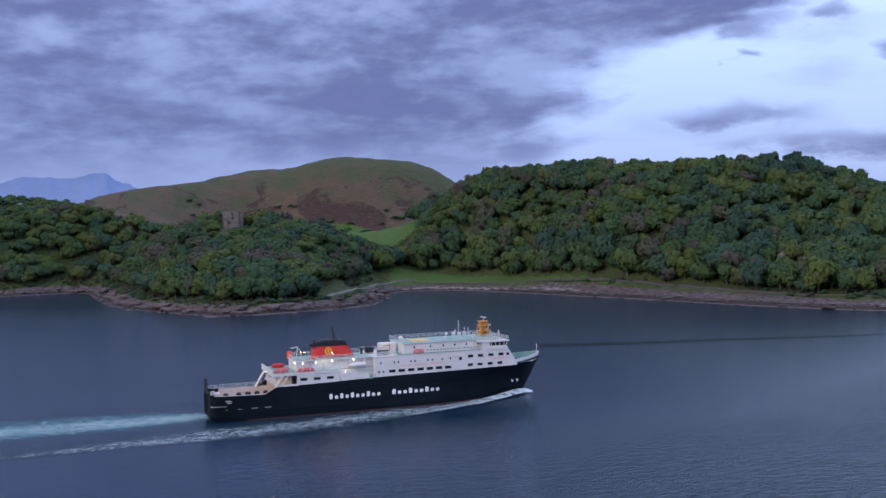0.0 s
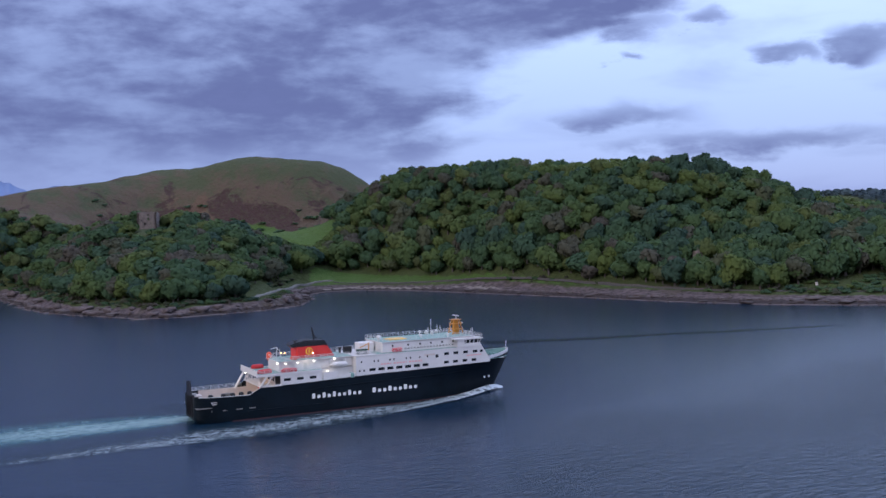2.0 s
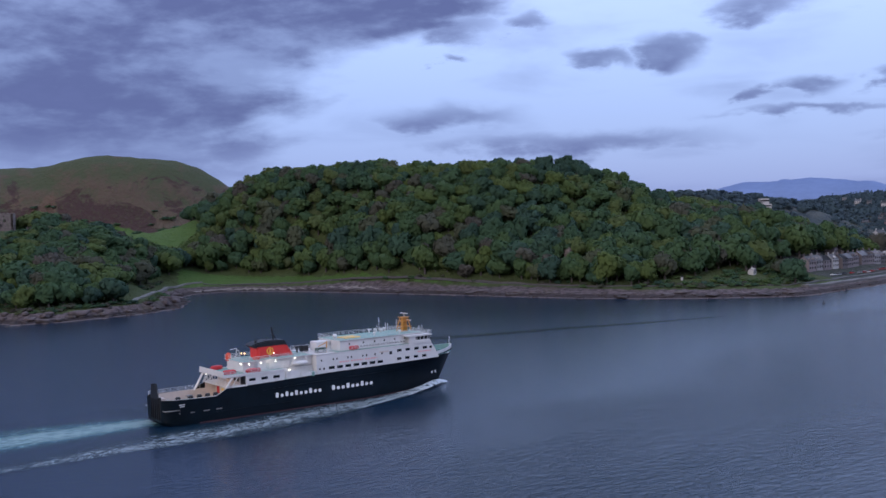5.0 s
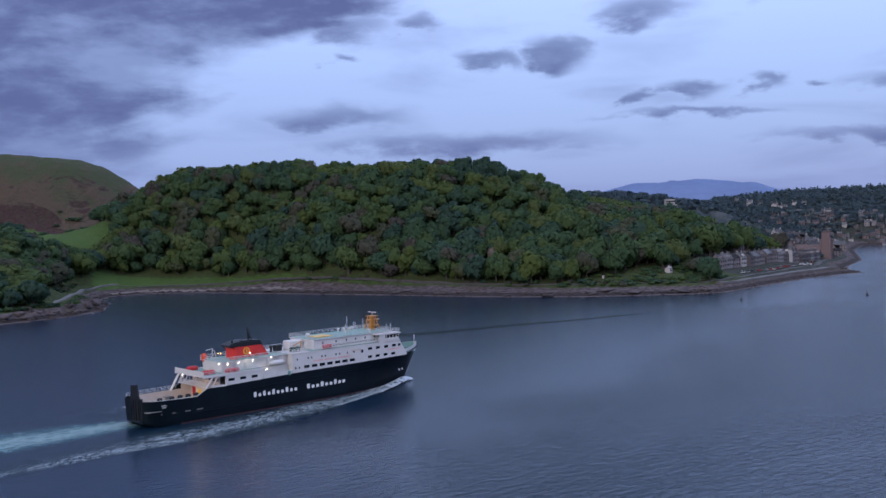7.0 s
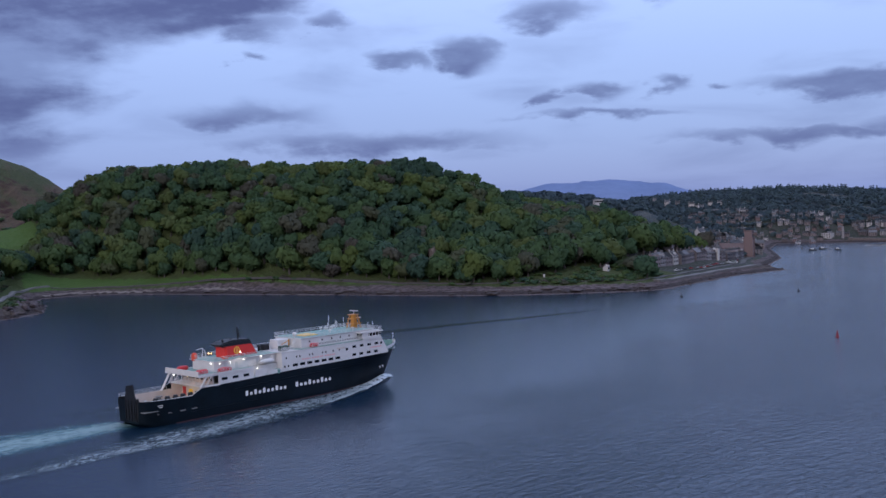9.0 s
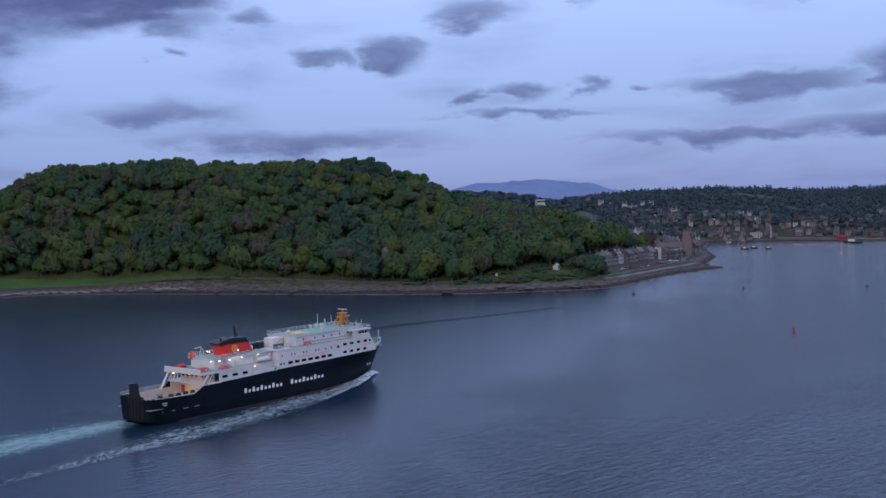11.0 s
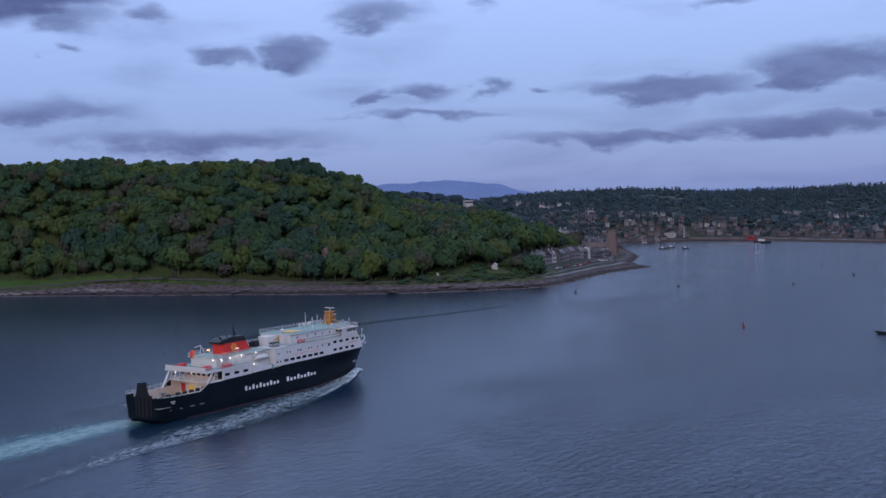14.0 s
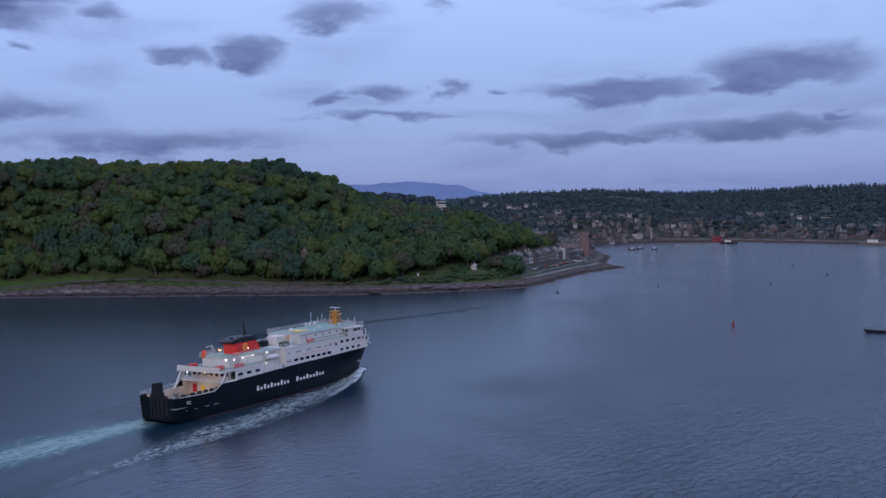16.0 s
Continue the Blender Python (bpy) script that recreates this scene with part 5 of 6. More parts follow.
    bmesh.ops.bevel(bm, geom=[e for e in bm.edges if abs(e.verts[0].co.x - e.verts[1].co.x) < 0.1 and abs(e.verts[0].co.y - e.verts[1].co.y) > 1], offset=0.2, segments=2, affect="EDGES")
    block = part("superstructure", bm, WHITE, ferry, "white passenger superstructure with rows of windows")
    for side in (-1, 1):
        y = side * 7.87
        rows_ = [(x, 10.35, 1.85, 0.8) for x in np.arange(1.6, 20.6, 2.72)] + [(x, 10.55, 1.5, 0.75) for x in (24.6, 27.5, 30.6, 33.6)]
        rows_ += [(x, 13.0, 1.55, 0.75) for x in (24.7, 27.7, 30.9, 34.0)] + [(36.1, 12.95, 0.9, 0.7)]
        rows_ += [(x, 10.3, 0.42, 0.55) for x in (-2.2, -0.9)]
        rows_ += [(x, 12.7, 0.4, 0.55) for x in (-1.6, 2.2, 3.4, 7.0, 8.2, 12.0, 13.3, 16.2, 18.6)]
        for x, z, w, h in rows_:
            pane = part("window_pane", boxed(x - w / 2, x + w / 2, y - 0.03, y + 0.03, z - h / 2, z + h / 2), GLASS, block)
        part("side_hatch", boxed(21.2, 22.1, y - 0.035, y + 0.035, 12.1, 13.0), BLACK, block)
        part("hatch_shade", boxed(17.6, 21.0, y - 0.03, y + 0.03, 12.9, 13.35), CREAM, block)
        for k in range(14):
            part("lettering_bar", boxed(4.2 + k * 0.95, 4.2 + k * 0.95 + (0.7 if k % 5 != 3 else 0.3), y - 0.025, y + 0.025, 11.45, 11.85), PALE_RED, block)
        for k in range(8):
            part("lettering_bar", boxed(31.3 + k * 0.62, 31.3 + k * 0.62 + 0.46, y - 0.025, y + 0.025, 11.75, 12.1), PALE_RED, block)
        for k in range(16):
            part("louvre", boxed(12.2 + k * 1.0, 12.9 + k * 1.0, side * 6.23 - 0.03, side * 6.23 + 0.03, 15.05, 15.5), DECK_GREY, ferry)
    slab = part("promenade_deck", boxed(-3.4, 36.2, -7.95, 7.95, 14.3, 14.5), WHITE, ferry)
    part("deck_paint", boxed(3.1, 30.0, -7.75, 7.75, 14.5, 14.515), TEAL, slab, "worn teal deck paint")
    part("promenade_rail", railing([(-3.2, -7.85, 14.5), (30, -7.85, 14.5)]), WHITE, ferry)
    part("promenade_rail", railing([(-3.2, 7.85, 14.5), (30, 7.85, 14.5)]), WHITE, ferry)
    house = part("upper_house", boxed(5.4, 34.0, -6.2, 6.2, 14.5, 17.35, bevel=0.15), WHITE, ferry, "white upper deckhouse")
    for side in (-1, 1):
        for x in (8.6, 13.4, 17.2, 20.6, 24.2, 27.8, 29.6):
            part("porthole", boxed(x - 0.24, x + 0.24, side * 6.22 - 0.03, side * 6.22 + 0.03, 16.0, 16.55, bevel=0.02), GLASS, house)
        part("liferaft_canister", boxed(8.2, 11.2, side * 6.85 - 0.45, side * 6.85 + 0.45, 14.6, 15.7, bevel=0.2), RED, ferry, "red liferaft canister")
    slab = part("top_deck", boxed(5.2, 34.4, -6.5, 6.5, 17.35, 17.5), WHITE, ferry)
    part("deck_paint", boxed(5.4, 34.2, -6.3, 6.3, 17.5, 17.515), TEAL, slab, "weathered teal deck paint")
    part("top_rail", railing([(5.3, -6.4, 17.5), (33.6, -6.4, 17.5), (33.6, 6.4, 17.5), (5.3, 6.4, 17.5), (5.3, -6.4, 17.5)], gap=1.8), STEEL, ferry)
    part("plant_room", boxed(0.4, 4.9, -1.4, 2.4, 14.5, 17.25, bevel=0.15), WHITE, ferry, "white plant room on deck")
    part("escape_slide_base", boxed(9.0, 14.4, -3.2, 1.6, 17.5, 17.75, bevel=0.08), YELLOW, ferry, "yellow deck marking panel")
    bm = lathe(bmesh.new(), [(0.25, 0), (0.25, 0.5), (0.62, 0.75), (0.72, 1.2), (0.5, 1.6), (0.05, 1.75)], (5.9, -2.6, 17.5), 14)
    part("radome", bm, WHITE, ferry, "white radome")
    for x, y in ((18.5, -4.0), (22.0, 4.5), (26.5, -5.4)):
        part("vent_mushroom", lathe(bmesh.new(), [(0.2, 0), (0.2, 0.8), (0.5, 0.85), (0.45, 1.1), (0.1, 1.2)], (x, y, 17.5), 10), WHITE, ferry)
    bm = bmesh.new()
    for a, b in (((1.0, -5.4, 14.5), (3.6, -5.4, 17.2)), ((1.7, -5.4, 14.5), (4.3, -5.4, 17.2))):
        rod(bm, a, b, 0.07, 4)
    for k in range(9):
        box(bm, 1.2 + k * 0.3, 1.6 + k * 0.3, -5.5, -4.6, 14.75 + k * 0.3, 14.8 + k * 0.3)
    part("deck_stair", bm, STEEL, ferry)
    part("green_locker", boxed(-1.6, 1.4, -5.6, -4.0, 14.5, 15.9, bevel=0.1), material("locker_green", (0.012, 0.045, 0.03), 0.6), ferry, "dark green deck locker")
    part("locker_crane", rod(rod(bmesh.new(), (1.7, -4.9, 14.5), (1.9, -4.9, 17.6), 0.16, 6), (1.9, -4.9, 17.4), (-1.0, -5.0, 16.3), 0.12, 6), MAST, ferry, "short buff deck crane")
    part("machinery", boxed(-3.4, -1.2, 0.2, 2.2, 14.5, 16.4, bevel=0.2), BLACK, ferry, "dark deck machinery")
    part("machinery_fan", lathe(bmesh.new(), [(0.35, 0), (0.35, 1.3), (0.6, 1.4), (0.55, 1.8)], (-4.6, 1.0, 14.5), 10), BLACK, ferry)
    # bridge with its wings
    bm = prism(bmesh.new(), [(30.2, 14.5), (36.3, 14.5), (35.6, 15.5), (30.2, 15.5)], -8.1, 8.1)
    bridge = part("bridge_front", bm, WHITE, ferry, "white bridge with slanted dark windows")
    part("bridge_glass", prism(bmesh.new(), [(30.4, 15.5), (35.45, 15.5), (36.0, 16.6), (30.4, 16.6)], -7.95, 7.95), GLASS, bridge, "dark wrap-round bridge windows")
    for k in range(14):
        y = -8.0 + k * (16.0 / 13)
        part("window_post", rod(bmesh.new(), (35.5, y, 15.5), (36.05, y, 16.6), 0.08, 4), WHITE, bridge)
    for side in (-1, 1):
        for x in (31.0, 32.3, 33.6, 34.9):
            part("window_post", rod(bmesh.new(), (x, side * 8.0, 15.5), (x + 0.1, side * 8.0, 16.6), 0.1, 4), WHITE, bridge)
        part("bridge_back", boxed(28.2, 30.6, side * 7.95 - 0.08, side * 7.95 + 0.08, 14.5, 16.6), WHITE, bridge)
    bm = prism(bmesh.new(), [(27.2, 16.7), (29.0, 16.55), (36.5, 16.6), (36.5, 16.95), (29.0, 17.0), (27.2, 17.1)], -8.3, 8.3)
    part("bridge_roof", bm, WHITE, bridge)
    part("bridge_top_rail", railing([(29, -8.1, 17.0), (36.3, -8.1, 17.0), (36.3, 8.1, 17.0), (29, 8.1, 17.0)], gap=1.6), STEEL, bridge)
    # mast and aerials
    bm = prism(bmesh.new(), [(30.9, 17.0), (32.8, 17.0), (32.4, 22.0), (31.2, 22.0)], -0.75, 0.75)
    bmesh.ops.bevel(bm, geom=bm.edges[:], offset=0.15, segments=1, affect="EDGES")
    mast = part("radar_mast", bm, MAST, ferry, "buff painted radar mast")
    for sx, sy in ((-1, -1), (-1, 1), (1, -1), (1, 1)):
        part("mast_leg", rod(bmesh.new(), (31.8 + sx * 1.9, sy * 1.5, 17.0), (31.8 + sx * 0.8, sy * 0.8, 21.9), 0.16, 6), MAST, mast)
    for z in (18.0, 20.0):
        for sy in (-1, 1):
            part("mast_brace", rod(bmesh.new(), (30.3, sy * 1.25, z), (33.2, sy * 1.05, z + 1.0), 0.09, 5), MAST, mast)
    for z, w in ((19.0, 1.7), (20.6, 1.5), (21.8, 1.35)):
        part("mast_platform", boxed(31.8 - w, 31.8 + w, -w, w, z, z + 0.12), MAST, mast)
    for x, y, z, w in ((32.0, 0, 22.9, 2.0), (33.6, 0, 20.7, 1.4)):
        bm = rod(bmesh.new(), (x, y, z - 0.8), (x, y, z), 0.1, 6)
        box(bm, x - 0.12, x + 0.12, y - w, y + w, z, z + 0.25)
        part("radar_scanner", bm, WHITE, mast)
    for x, y, z, h in ((26.4, 5.8, 17.5, 4.4), (27.5, 3.8, 17.5, 2.8), (29.2, 5.2, 17.5, 2.4), (34.2, -6.2, 17.0, 2.8), (35.2, 4.6, 17.0, 3.0), (35.6, -2.5, 17.0, 2.2), (24.8, 4.4, 17.5, 2.2), (33.5, 6.8, 17.0, 3.6), (36.0, 7.5, 17.0, 2.0), (34.6, 1.0, 17.0, 2.4)):
        bm = rod(bmesh.new(), (x, y, z), (x, y, z + h), 0.085, 5)
        rod(bm, (x - 0.4, y, z + h * 0.72), (x + 0.4, y, z + h * 0.72), 0.05, 4)
        part("aerial", bm, STEEL, ferry)
    for x, y in ((24.5, 5.0), (26.0, 4.2), (28.0, 5.5)):
        part("aerial_base", lathe(bmesh.new(), [(0.55, 0), (0.6, 0.7), (0.35, 1.1), (0.1, 1.2)], (x, y, 17.5), 10), STEEL, ferry)
    # foredeck
    bm = bmesh.new()
    xs = list(np.arange(37, 48.2, 1.0))
    edge = [bm.verts.new((x, -hull_half(x, hull_top(x)) + 0.1, 10.1)) for x in xs] + [bm.verts.new((x, hull_half(x, hull_top(x)) - 0.1, 10.1)) for x in reversed(xs)]
    bm.faces.new(edge)
    geo = bmesh.ops.extrude_face_region(bm, geom=bm.faces[:])
    for v in geo["geom"]:
        if isinstance(v, bmesh.types.BMVert):
            v.co.z -= 0.2
    part("foredeck", bm, TEAL, ferry, "teal foredeck")
    for side in (-1, 1):
        part("bulwark_inside", side_strip(lambda x: 10.1, lambda x: hull_top(x) + 0.9, 39.5, 49.0, -0.2, side), TEAL, ferry)
    for x, y in ((41, -2), (41, 2), (44, -1.2), (44, 1.2)):
        part("windlass", lathe(bmesh.new(), [(0.6, 0), (0.6, 0.3), (0.35, 0.4), (0.35, 0.9), (0.55, 1.0)], (x, y, 10.1), 12), TEAL, ferry)
    part("jackstaff", rod(bmesh.new(), (48.6, 0, 10.8), (48.9, 0, 14.0), 0.07, 6), WHITE, ferry)
    part("jackstaff_lamp", lathe(bmesh.new(), [(0.1, 0), (0.16, 0.15), (0.1, 0.3)], (48.9, 0, 13.9), 8), WHITE, ferry)
    part("bow_locker", boxed(39.4, 40.3, -5.4, -4.6, 10.1, 11.2, bevel=0.08), BLACK, ferry)
    # deck lamps
    for at, warm in (((-22.6, -5.35, 13.7), 0), ((-19.1, -5.35, 13.7), 0), ((-14.6, -5.35, 13.9), 0), ((-8.6, -5.35, 14.0), 0), ((-2.6, -5.0, 13.8), 0), ((-13.9, -2.9, 15.7), 0), ((-11.3, -7.0, 11.0), 0),
                     ((-31.0, 4.5, 10.9), 0), ((-30.3, -1.4, 10.9), 1), ((-21.8, 1.0, 16.0), 1), ((-20.6, 1.6, 15.8), 1), ((-24.5, -4.0, 13.8), 0), ((-44.8, -5.6, 6.4), 0)):
        bm = bmesh.new()
        bmesh.ops.create_icosphere(bm, subdivisions=1, radius=0.15)
        bmesh.ops.translate(bm, vec=at, verts=bm.verts[:])
        part("deck_lamp", bm, LAMP_WARM if warm else LAMP_WHITE, ferry, "glowing deck lamp")
    for name, at, power, color in (("garage_light", (-30.0, 1.0, 8.2), 150, (1.0, 0.78, 0.5)), ("balcony_light", (-28.5, -1.0, 10.8), 50, (1.0, 0.6, 0.25)), ("side_light", (-11.3, -7.6, 10.9), 40, (1.0, 0.85, 0.65)), ("tier_light", (-16.8, -6.4, 13.9), 35, (1.0, 0.85, 0.65))):
        light = new(name, bpy.data.lights.new(name, "POINT"))
        light.data.energy, light.data.color, light.data.shadow_soft_size = power, color, 0.3
        light.location = at
    return ferry


build_ferry()


# ---------------------------------------------------------------- foam round the ferry
def foam_sheet(name, rows, mat, label, lift=0.05):
    """A strip of rows; each row: points of (x, y, z, foam)."""
    verts, foam = [], []
    n = len(rows[0])
    for r in rows:
        for x, y, z, f in r:
            verts.append((x, y, z + lift))
            foam.append(f)
    m = len(rows)
    faces = np.array([[i * n + k, i * n + k + 1, (i + 1) * n + k + 1, (i + 1) * n + k] for i in range(m - 1) for k in range(n - 1)])
    me = mesh_of(name, np.array(verts), faces, mat, [("foam", foam)])
    me.polygons.foreach_set("use_smooth", np.ones(len(me.polygons), bool))
    return tagged(new(name, me), label, "wake", kind="stuff")


def build_wake():
    rows = []
    for i in range(110):
        d = i * 2.2
        x = -46.5 - d
        mid, half = table(d, [0, 30, 60, 240], [4.0, 5.5, 5.0, 9.0]), table(d, [0, 10, 30, 60, 240], [7.5, 12.0, 16.0, 19.0, 31.0])
        rows.append([(x, mid + half * k, 0.0, max(0.0, 1 - abs(k) ** 3.0) * (0.78 + 0.17 * math.cos(k * 5 + 0.6 * math.sin(d * 0.05))) * math.exp(-d / 300)) for k in np.linspace(-1, 1, 21)])
    foam_sheet("stern_wake", rows, FOAM, "turquoise and white churned wake behind the ferry")
    for side in (-1, 1):
        rows = []
        for i in range(120):
            x = 40.5 - i * 1.6
            inner = hull_half(max(x, -47.4), 0.3) - 0.25 if x > -47.4 else 4.9 - 0.02 * (x + 47.4)
            if x > 38:
                inner = 0.3 + max(0, 43.5 - x) * 0.25
            d = 42 - x
            outer = max(inner + 0.5, table(x, [-230, -100, -66, -48, -31, -8, 16, 28, 44], [44, 33, 31, 32, 31, 26, 16.5, 11, 1.5]))
            seat, wide, much = (table(x, [-200, -100, -60, -45, 0, 40], c) for c in ((0.86, 0.82, 0.72, 0.62, 0.46, 0.5), (0.24, 0.28, 0.36, 0.44, 0.58, 0.7), (0.28, 0.48, 0.64, 0.72, 0.74, 0.9)))
            row = []
            for k in range(21):
                f = k / 20
                y = inner + (outer - inner) * f
                crest = 0.6 * math.exp(-((f - 0.82) / 0.16) ** 2) * math.exp(-d / 28) * min(1, d / 4)
                dens = much * math.exp(-((f - seat) / wide) ** 2) + 0.12 + 0.6 * math.exp(-((f - 0.86) / 0.13) ** 2) * smooth(-12, 18, x) + 0.10 * math.exp(-((f - 0.82) / 0.14) ** 2) * smooth(-30, -60, x)
                row.append((x, side * y, crest, (1.0 if side < 0 else 0.55 * smooth(-60, -40, x)) * dens * (1 - smooth(0.9, 1.0, f)) * math.exp(-max(0, d - 120) / 120)))
            rows.append(row)
        foam_sheet("side_wash", rows, SIDE_FOAM, "streaky white wash along the ferry's side", 0.07 + 0.01 * side)
        # the curling bow wave
        rows = []
        for i in range(22):
            f = i / 21
            x = 46.6 - 23 * f
            root = max(0.15, hull_half(min(x, 43), 0.5) - 0.3)
            reach = 1.5 + 6.6 * f ** 0.8
            top = 2.7 * math.sin(min(1, f * 2.6 + 0.15) * math.pi / 2) * (1 - f) ** 1.1 + 0.2
            rows.append([(x - 1.5 * k * f, side * (root + reach * k), top * math.sin(math.pi * (0.12 + 0.88 * (1 - k) ** 1.0)) * (1 - 0.3 * k) + 0.02, (0.95 - 0.5 * abs(k - 0.6) ** 2) * (1 - 0.5 * f)) for k in np.linspace(0, 1, 8)])
        foam_sheet("bow_wave", rows, BOW_FOAM, "white breaking bow wave", 0.03)


BOW_FOAM = foam_material("bow_foam", (0.62, 0.68, 0.74), (0.10, 0.18, 0.22), 0.8, 0.41, 0.4)
build_wake()

# an old track on the water ahead, its weaker reflection painted dark
track = [(98, 106), (118, 99), (140, 92), (176, 85), (206, 75), (242, 67), (262, 63)]
bm = bmesh.new()
left, right = [], []
for i, (x, y) in enumerate(track):
    w = 6.0 - 0.85 * i
    left.append(bm.verts.new((x, y + w, 0.03)))
    right.append(bm.verts.new((x, y - w, 0.03)))
for a, b, c, d in zip(left, left[1:], right[1:], right):
    bm.faces.new((a, d, c, b))
tagged(part("water_track", bm, DARK_TRACK, None), "dark streak across the rippled water, darkness put into its colour", "water", kind="structure")


# ---------------------------------------------------------------- ruined castle on the knoll
def ruin_wall(length, thick, tops, windows):
    """A wall along x in one-metre columns with ragged tops; windows: (column, bottom, top)."""
    bm = bmesh.new()
    n = len(tops)
    w = length / n
    for k, top in enumerate(tops):
        holes = sorted((a, b) for c, a, b in windows if c == k)
        z = -2.5
        for a, b in holes:
            box(bm, k * w, (k + 1) * w, 0, thick, z, a)
            z = b
        box(bm, k * w, (k + 1) * w, 0, thick, z, top)
    bmesh.ops.remove_doubles(bm, verts=bm.verts[:], dist=0.001)
    return bm


def build_castle():
    x, y = 44.0, 563.0
    castle = thing("castle_ruin", (x, y, ground_z(x, y) - 0.3), "ruined square stone tower keep on a wooded knoll", "castle", turn=-22)
    r = random.Random(5)
    for k, (ox, oy, turn, length) in enumerate(((-7.5, -6.5, 0, 15), (7.5, -6.5, 90, 13), (7.5, 6.5, 180, 15), (-7.5, 6.5, 270, 13))):
        tops = [13.2 + r.uniform(-0.9, 0.8) - (1.8 if (k == 1 and i > 8) else 0) for i in range(length)]
        windows = [(5, 3.2, 5.4), (6, 3.2, 5.4), (8, 7.0, 9.0), (9, 7.0, 9.0), (8, 10.4, 12.0), (9, 10.4, 12.0), (3, 6.4, 7.6)]
        bm = ruin_wall(length, 1.7, tops, windows)
        bmesh.ops.transform(bm, matrix=pose(ox, oy, 0, 0, 0, turn), verts=bm.verts[:])
        part("tower_wall", bm, STONE, castle)
    part("dark_floor", boxed(-5, 5, -4.5, 4.5, 0.2, 0.5), STONE, castle)
    curtain = thing("curtain_wall", (58, 553, ground_z(58, 553)), "low broken curtain wall of grey stone", "wall", turn=-8)
    part("wall_run", ruin_wall(24, 1.2, [1.8 + r.uniform(-0.8, 1.0) for i in range(24)], []), STONE, curtain)
    part("wall_stump", boxed(13, 14.4, -0.3, 1.5, -1, 5.2, bevel=0.1), STONE, curtain)


build_castle()


# ---------------------------------------------------------------- shore road and sea wall
def ribbon(name, line, half, lift, mat, label, category, thick=0.25):
    pts = [Vector((x, y, 0)) for x, y in line]
    fine = []
    for a, b in zip(pts, pts[1:]):
        n = max(1, round((b - a).length / 4))
        fine += [a.lerp(b, k / n) for k in range(n)]
    fine.append(pts[-1])
    bm = bmesh.new()
    rows = []
    for i, p in enumerate(fine):
        d = (fine[min(i + 1, len(fine) - 1)] - fine[max(i - 1, 0)]).normalized()
        n = Vector((-d.y, d.x, 0))
        z = max(ground_z(p.x, p.y), ground_z((p + n * half).x, (p + n * half).y), ground_z((p - n * half).x, (p - n * half).y)) + lift
        rows.append([bm.verts.new((*(p + n * w).xy, h)) for w, h in ((half, z - thick - lift - 1), (half, z), (-half, z), (-half, z - thick - lift - 1))])
    for a, b in zip(rows, rows[1:]):
        for k in range(3):
            bm.faces.new((a[k], a[k + 1], b[k + 1], b[k]))
    bm.faces.new(rows[0])
    bm.faces.new(rows[-1])
    bmesh.ops.recalc_face_normals(bm, faces=bm.faces[:])
    return tagged(part(name, bm, mat, None), label, category, kind="structure")


SHORE_ROAD = [(178, 506), (201, 494), (229, 461), (254, 417), (275, 363), (295, 307), (309, 254), (322, 217), (338, 187), (358, 160), (378, 138), (398, 124), (430, 128), (515, 138), (585, 146), (640, 172), (752, 212)]
PROMENADE = material("promenade", (0.12, 0.112, 0.115), 0.85, var=0.15, scale=0.4)
ribbon("road", SHORE_ROAD, 2.0, 0.03, ROAD, "narrow asphalt shore road round the bay", "road")
ribbon("sea_wall", [(x + 2.6, y - 2.8) for x, y in SHORE_ROAD[0:8]], 0.3, 0.35, CLIFF, "low grey stone wall beside the shore road", "wall")
PALE_PATH = material("pale_path", (0.165, 0.155, 0.155), 0.9, var=0.2, scale=0.4)
ribbon("path", KNOLL_PATH, 1.7, 0.25, PALE_PATH, "pale footpath to the shore", "path")
ribbon("promenade", [(405, 117), (430, 119), (515, 130), (588, 128)], 3.0, 0.25, PROMENADE, "pale paved promenade above the beach", "pavement")


# ---------------------------------------------------------------- houses
WALL_STONE = material("house_stone", (0.135, 0.115, 0.122), 0.85, var=0.3, scale=0.2, own=True)
WALL_PALE = material("house_render", (0.19, 0.178, 0.188), 0.8, var=0.25, scale=0.2, own=True)
WALL_WHITE = material("house_white", (0.40, 0.385, 0.39), 0.8, var=0.08, scale=0.2, own=True)
WALL_BRICK = material("house_red_stone", (0.145, 0.105, 0.108), 0.85, var=0.2, scale=0.2, own=True)
# slate grey raised and blued, haze over the town put into the colour
SLATE = material("slate_roof", (0.115, 0.118, 0.135), 0.7, var=0.25, scale=0.5, own=True, bump=0.4)
BUOY_RED, BUOY_DARK = material("buoy_red", (0.22, 0.018, 0.032), 0.5, var=0.15), material("buoy_dark", (0.03, 0.035, 0.045), 0.6, var=0.2)
SHED_RED = material("shed_red", (0.24, 0.03, 0.045), 0.6, var=0.15)


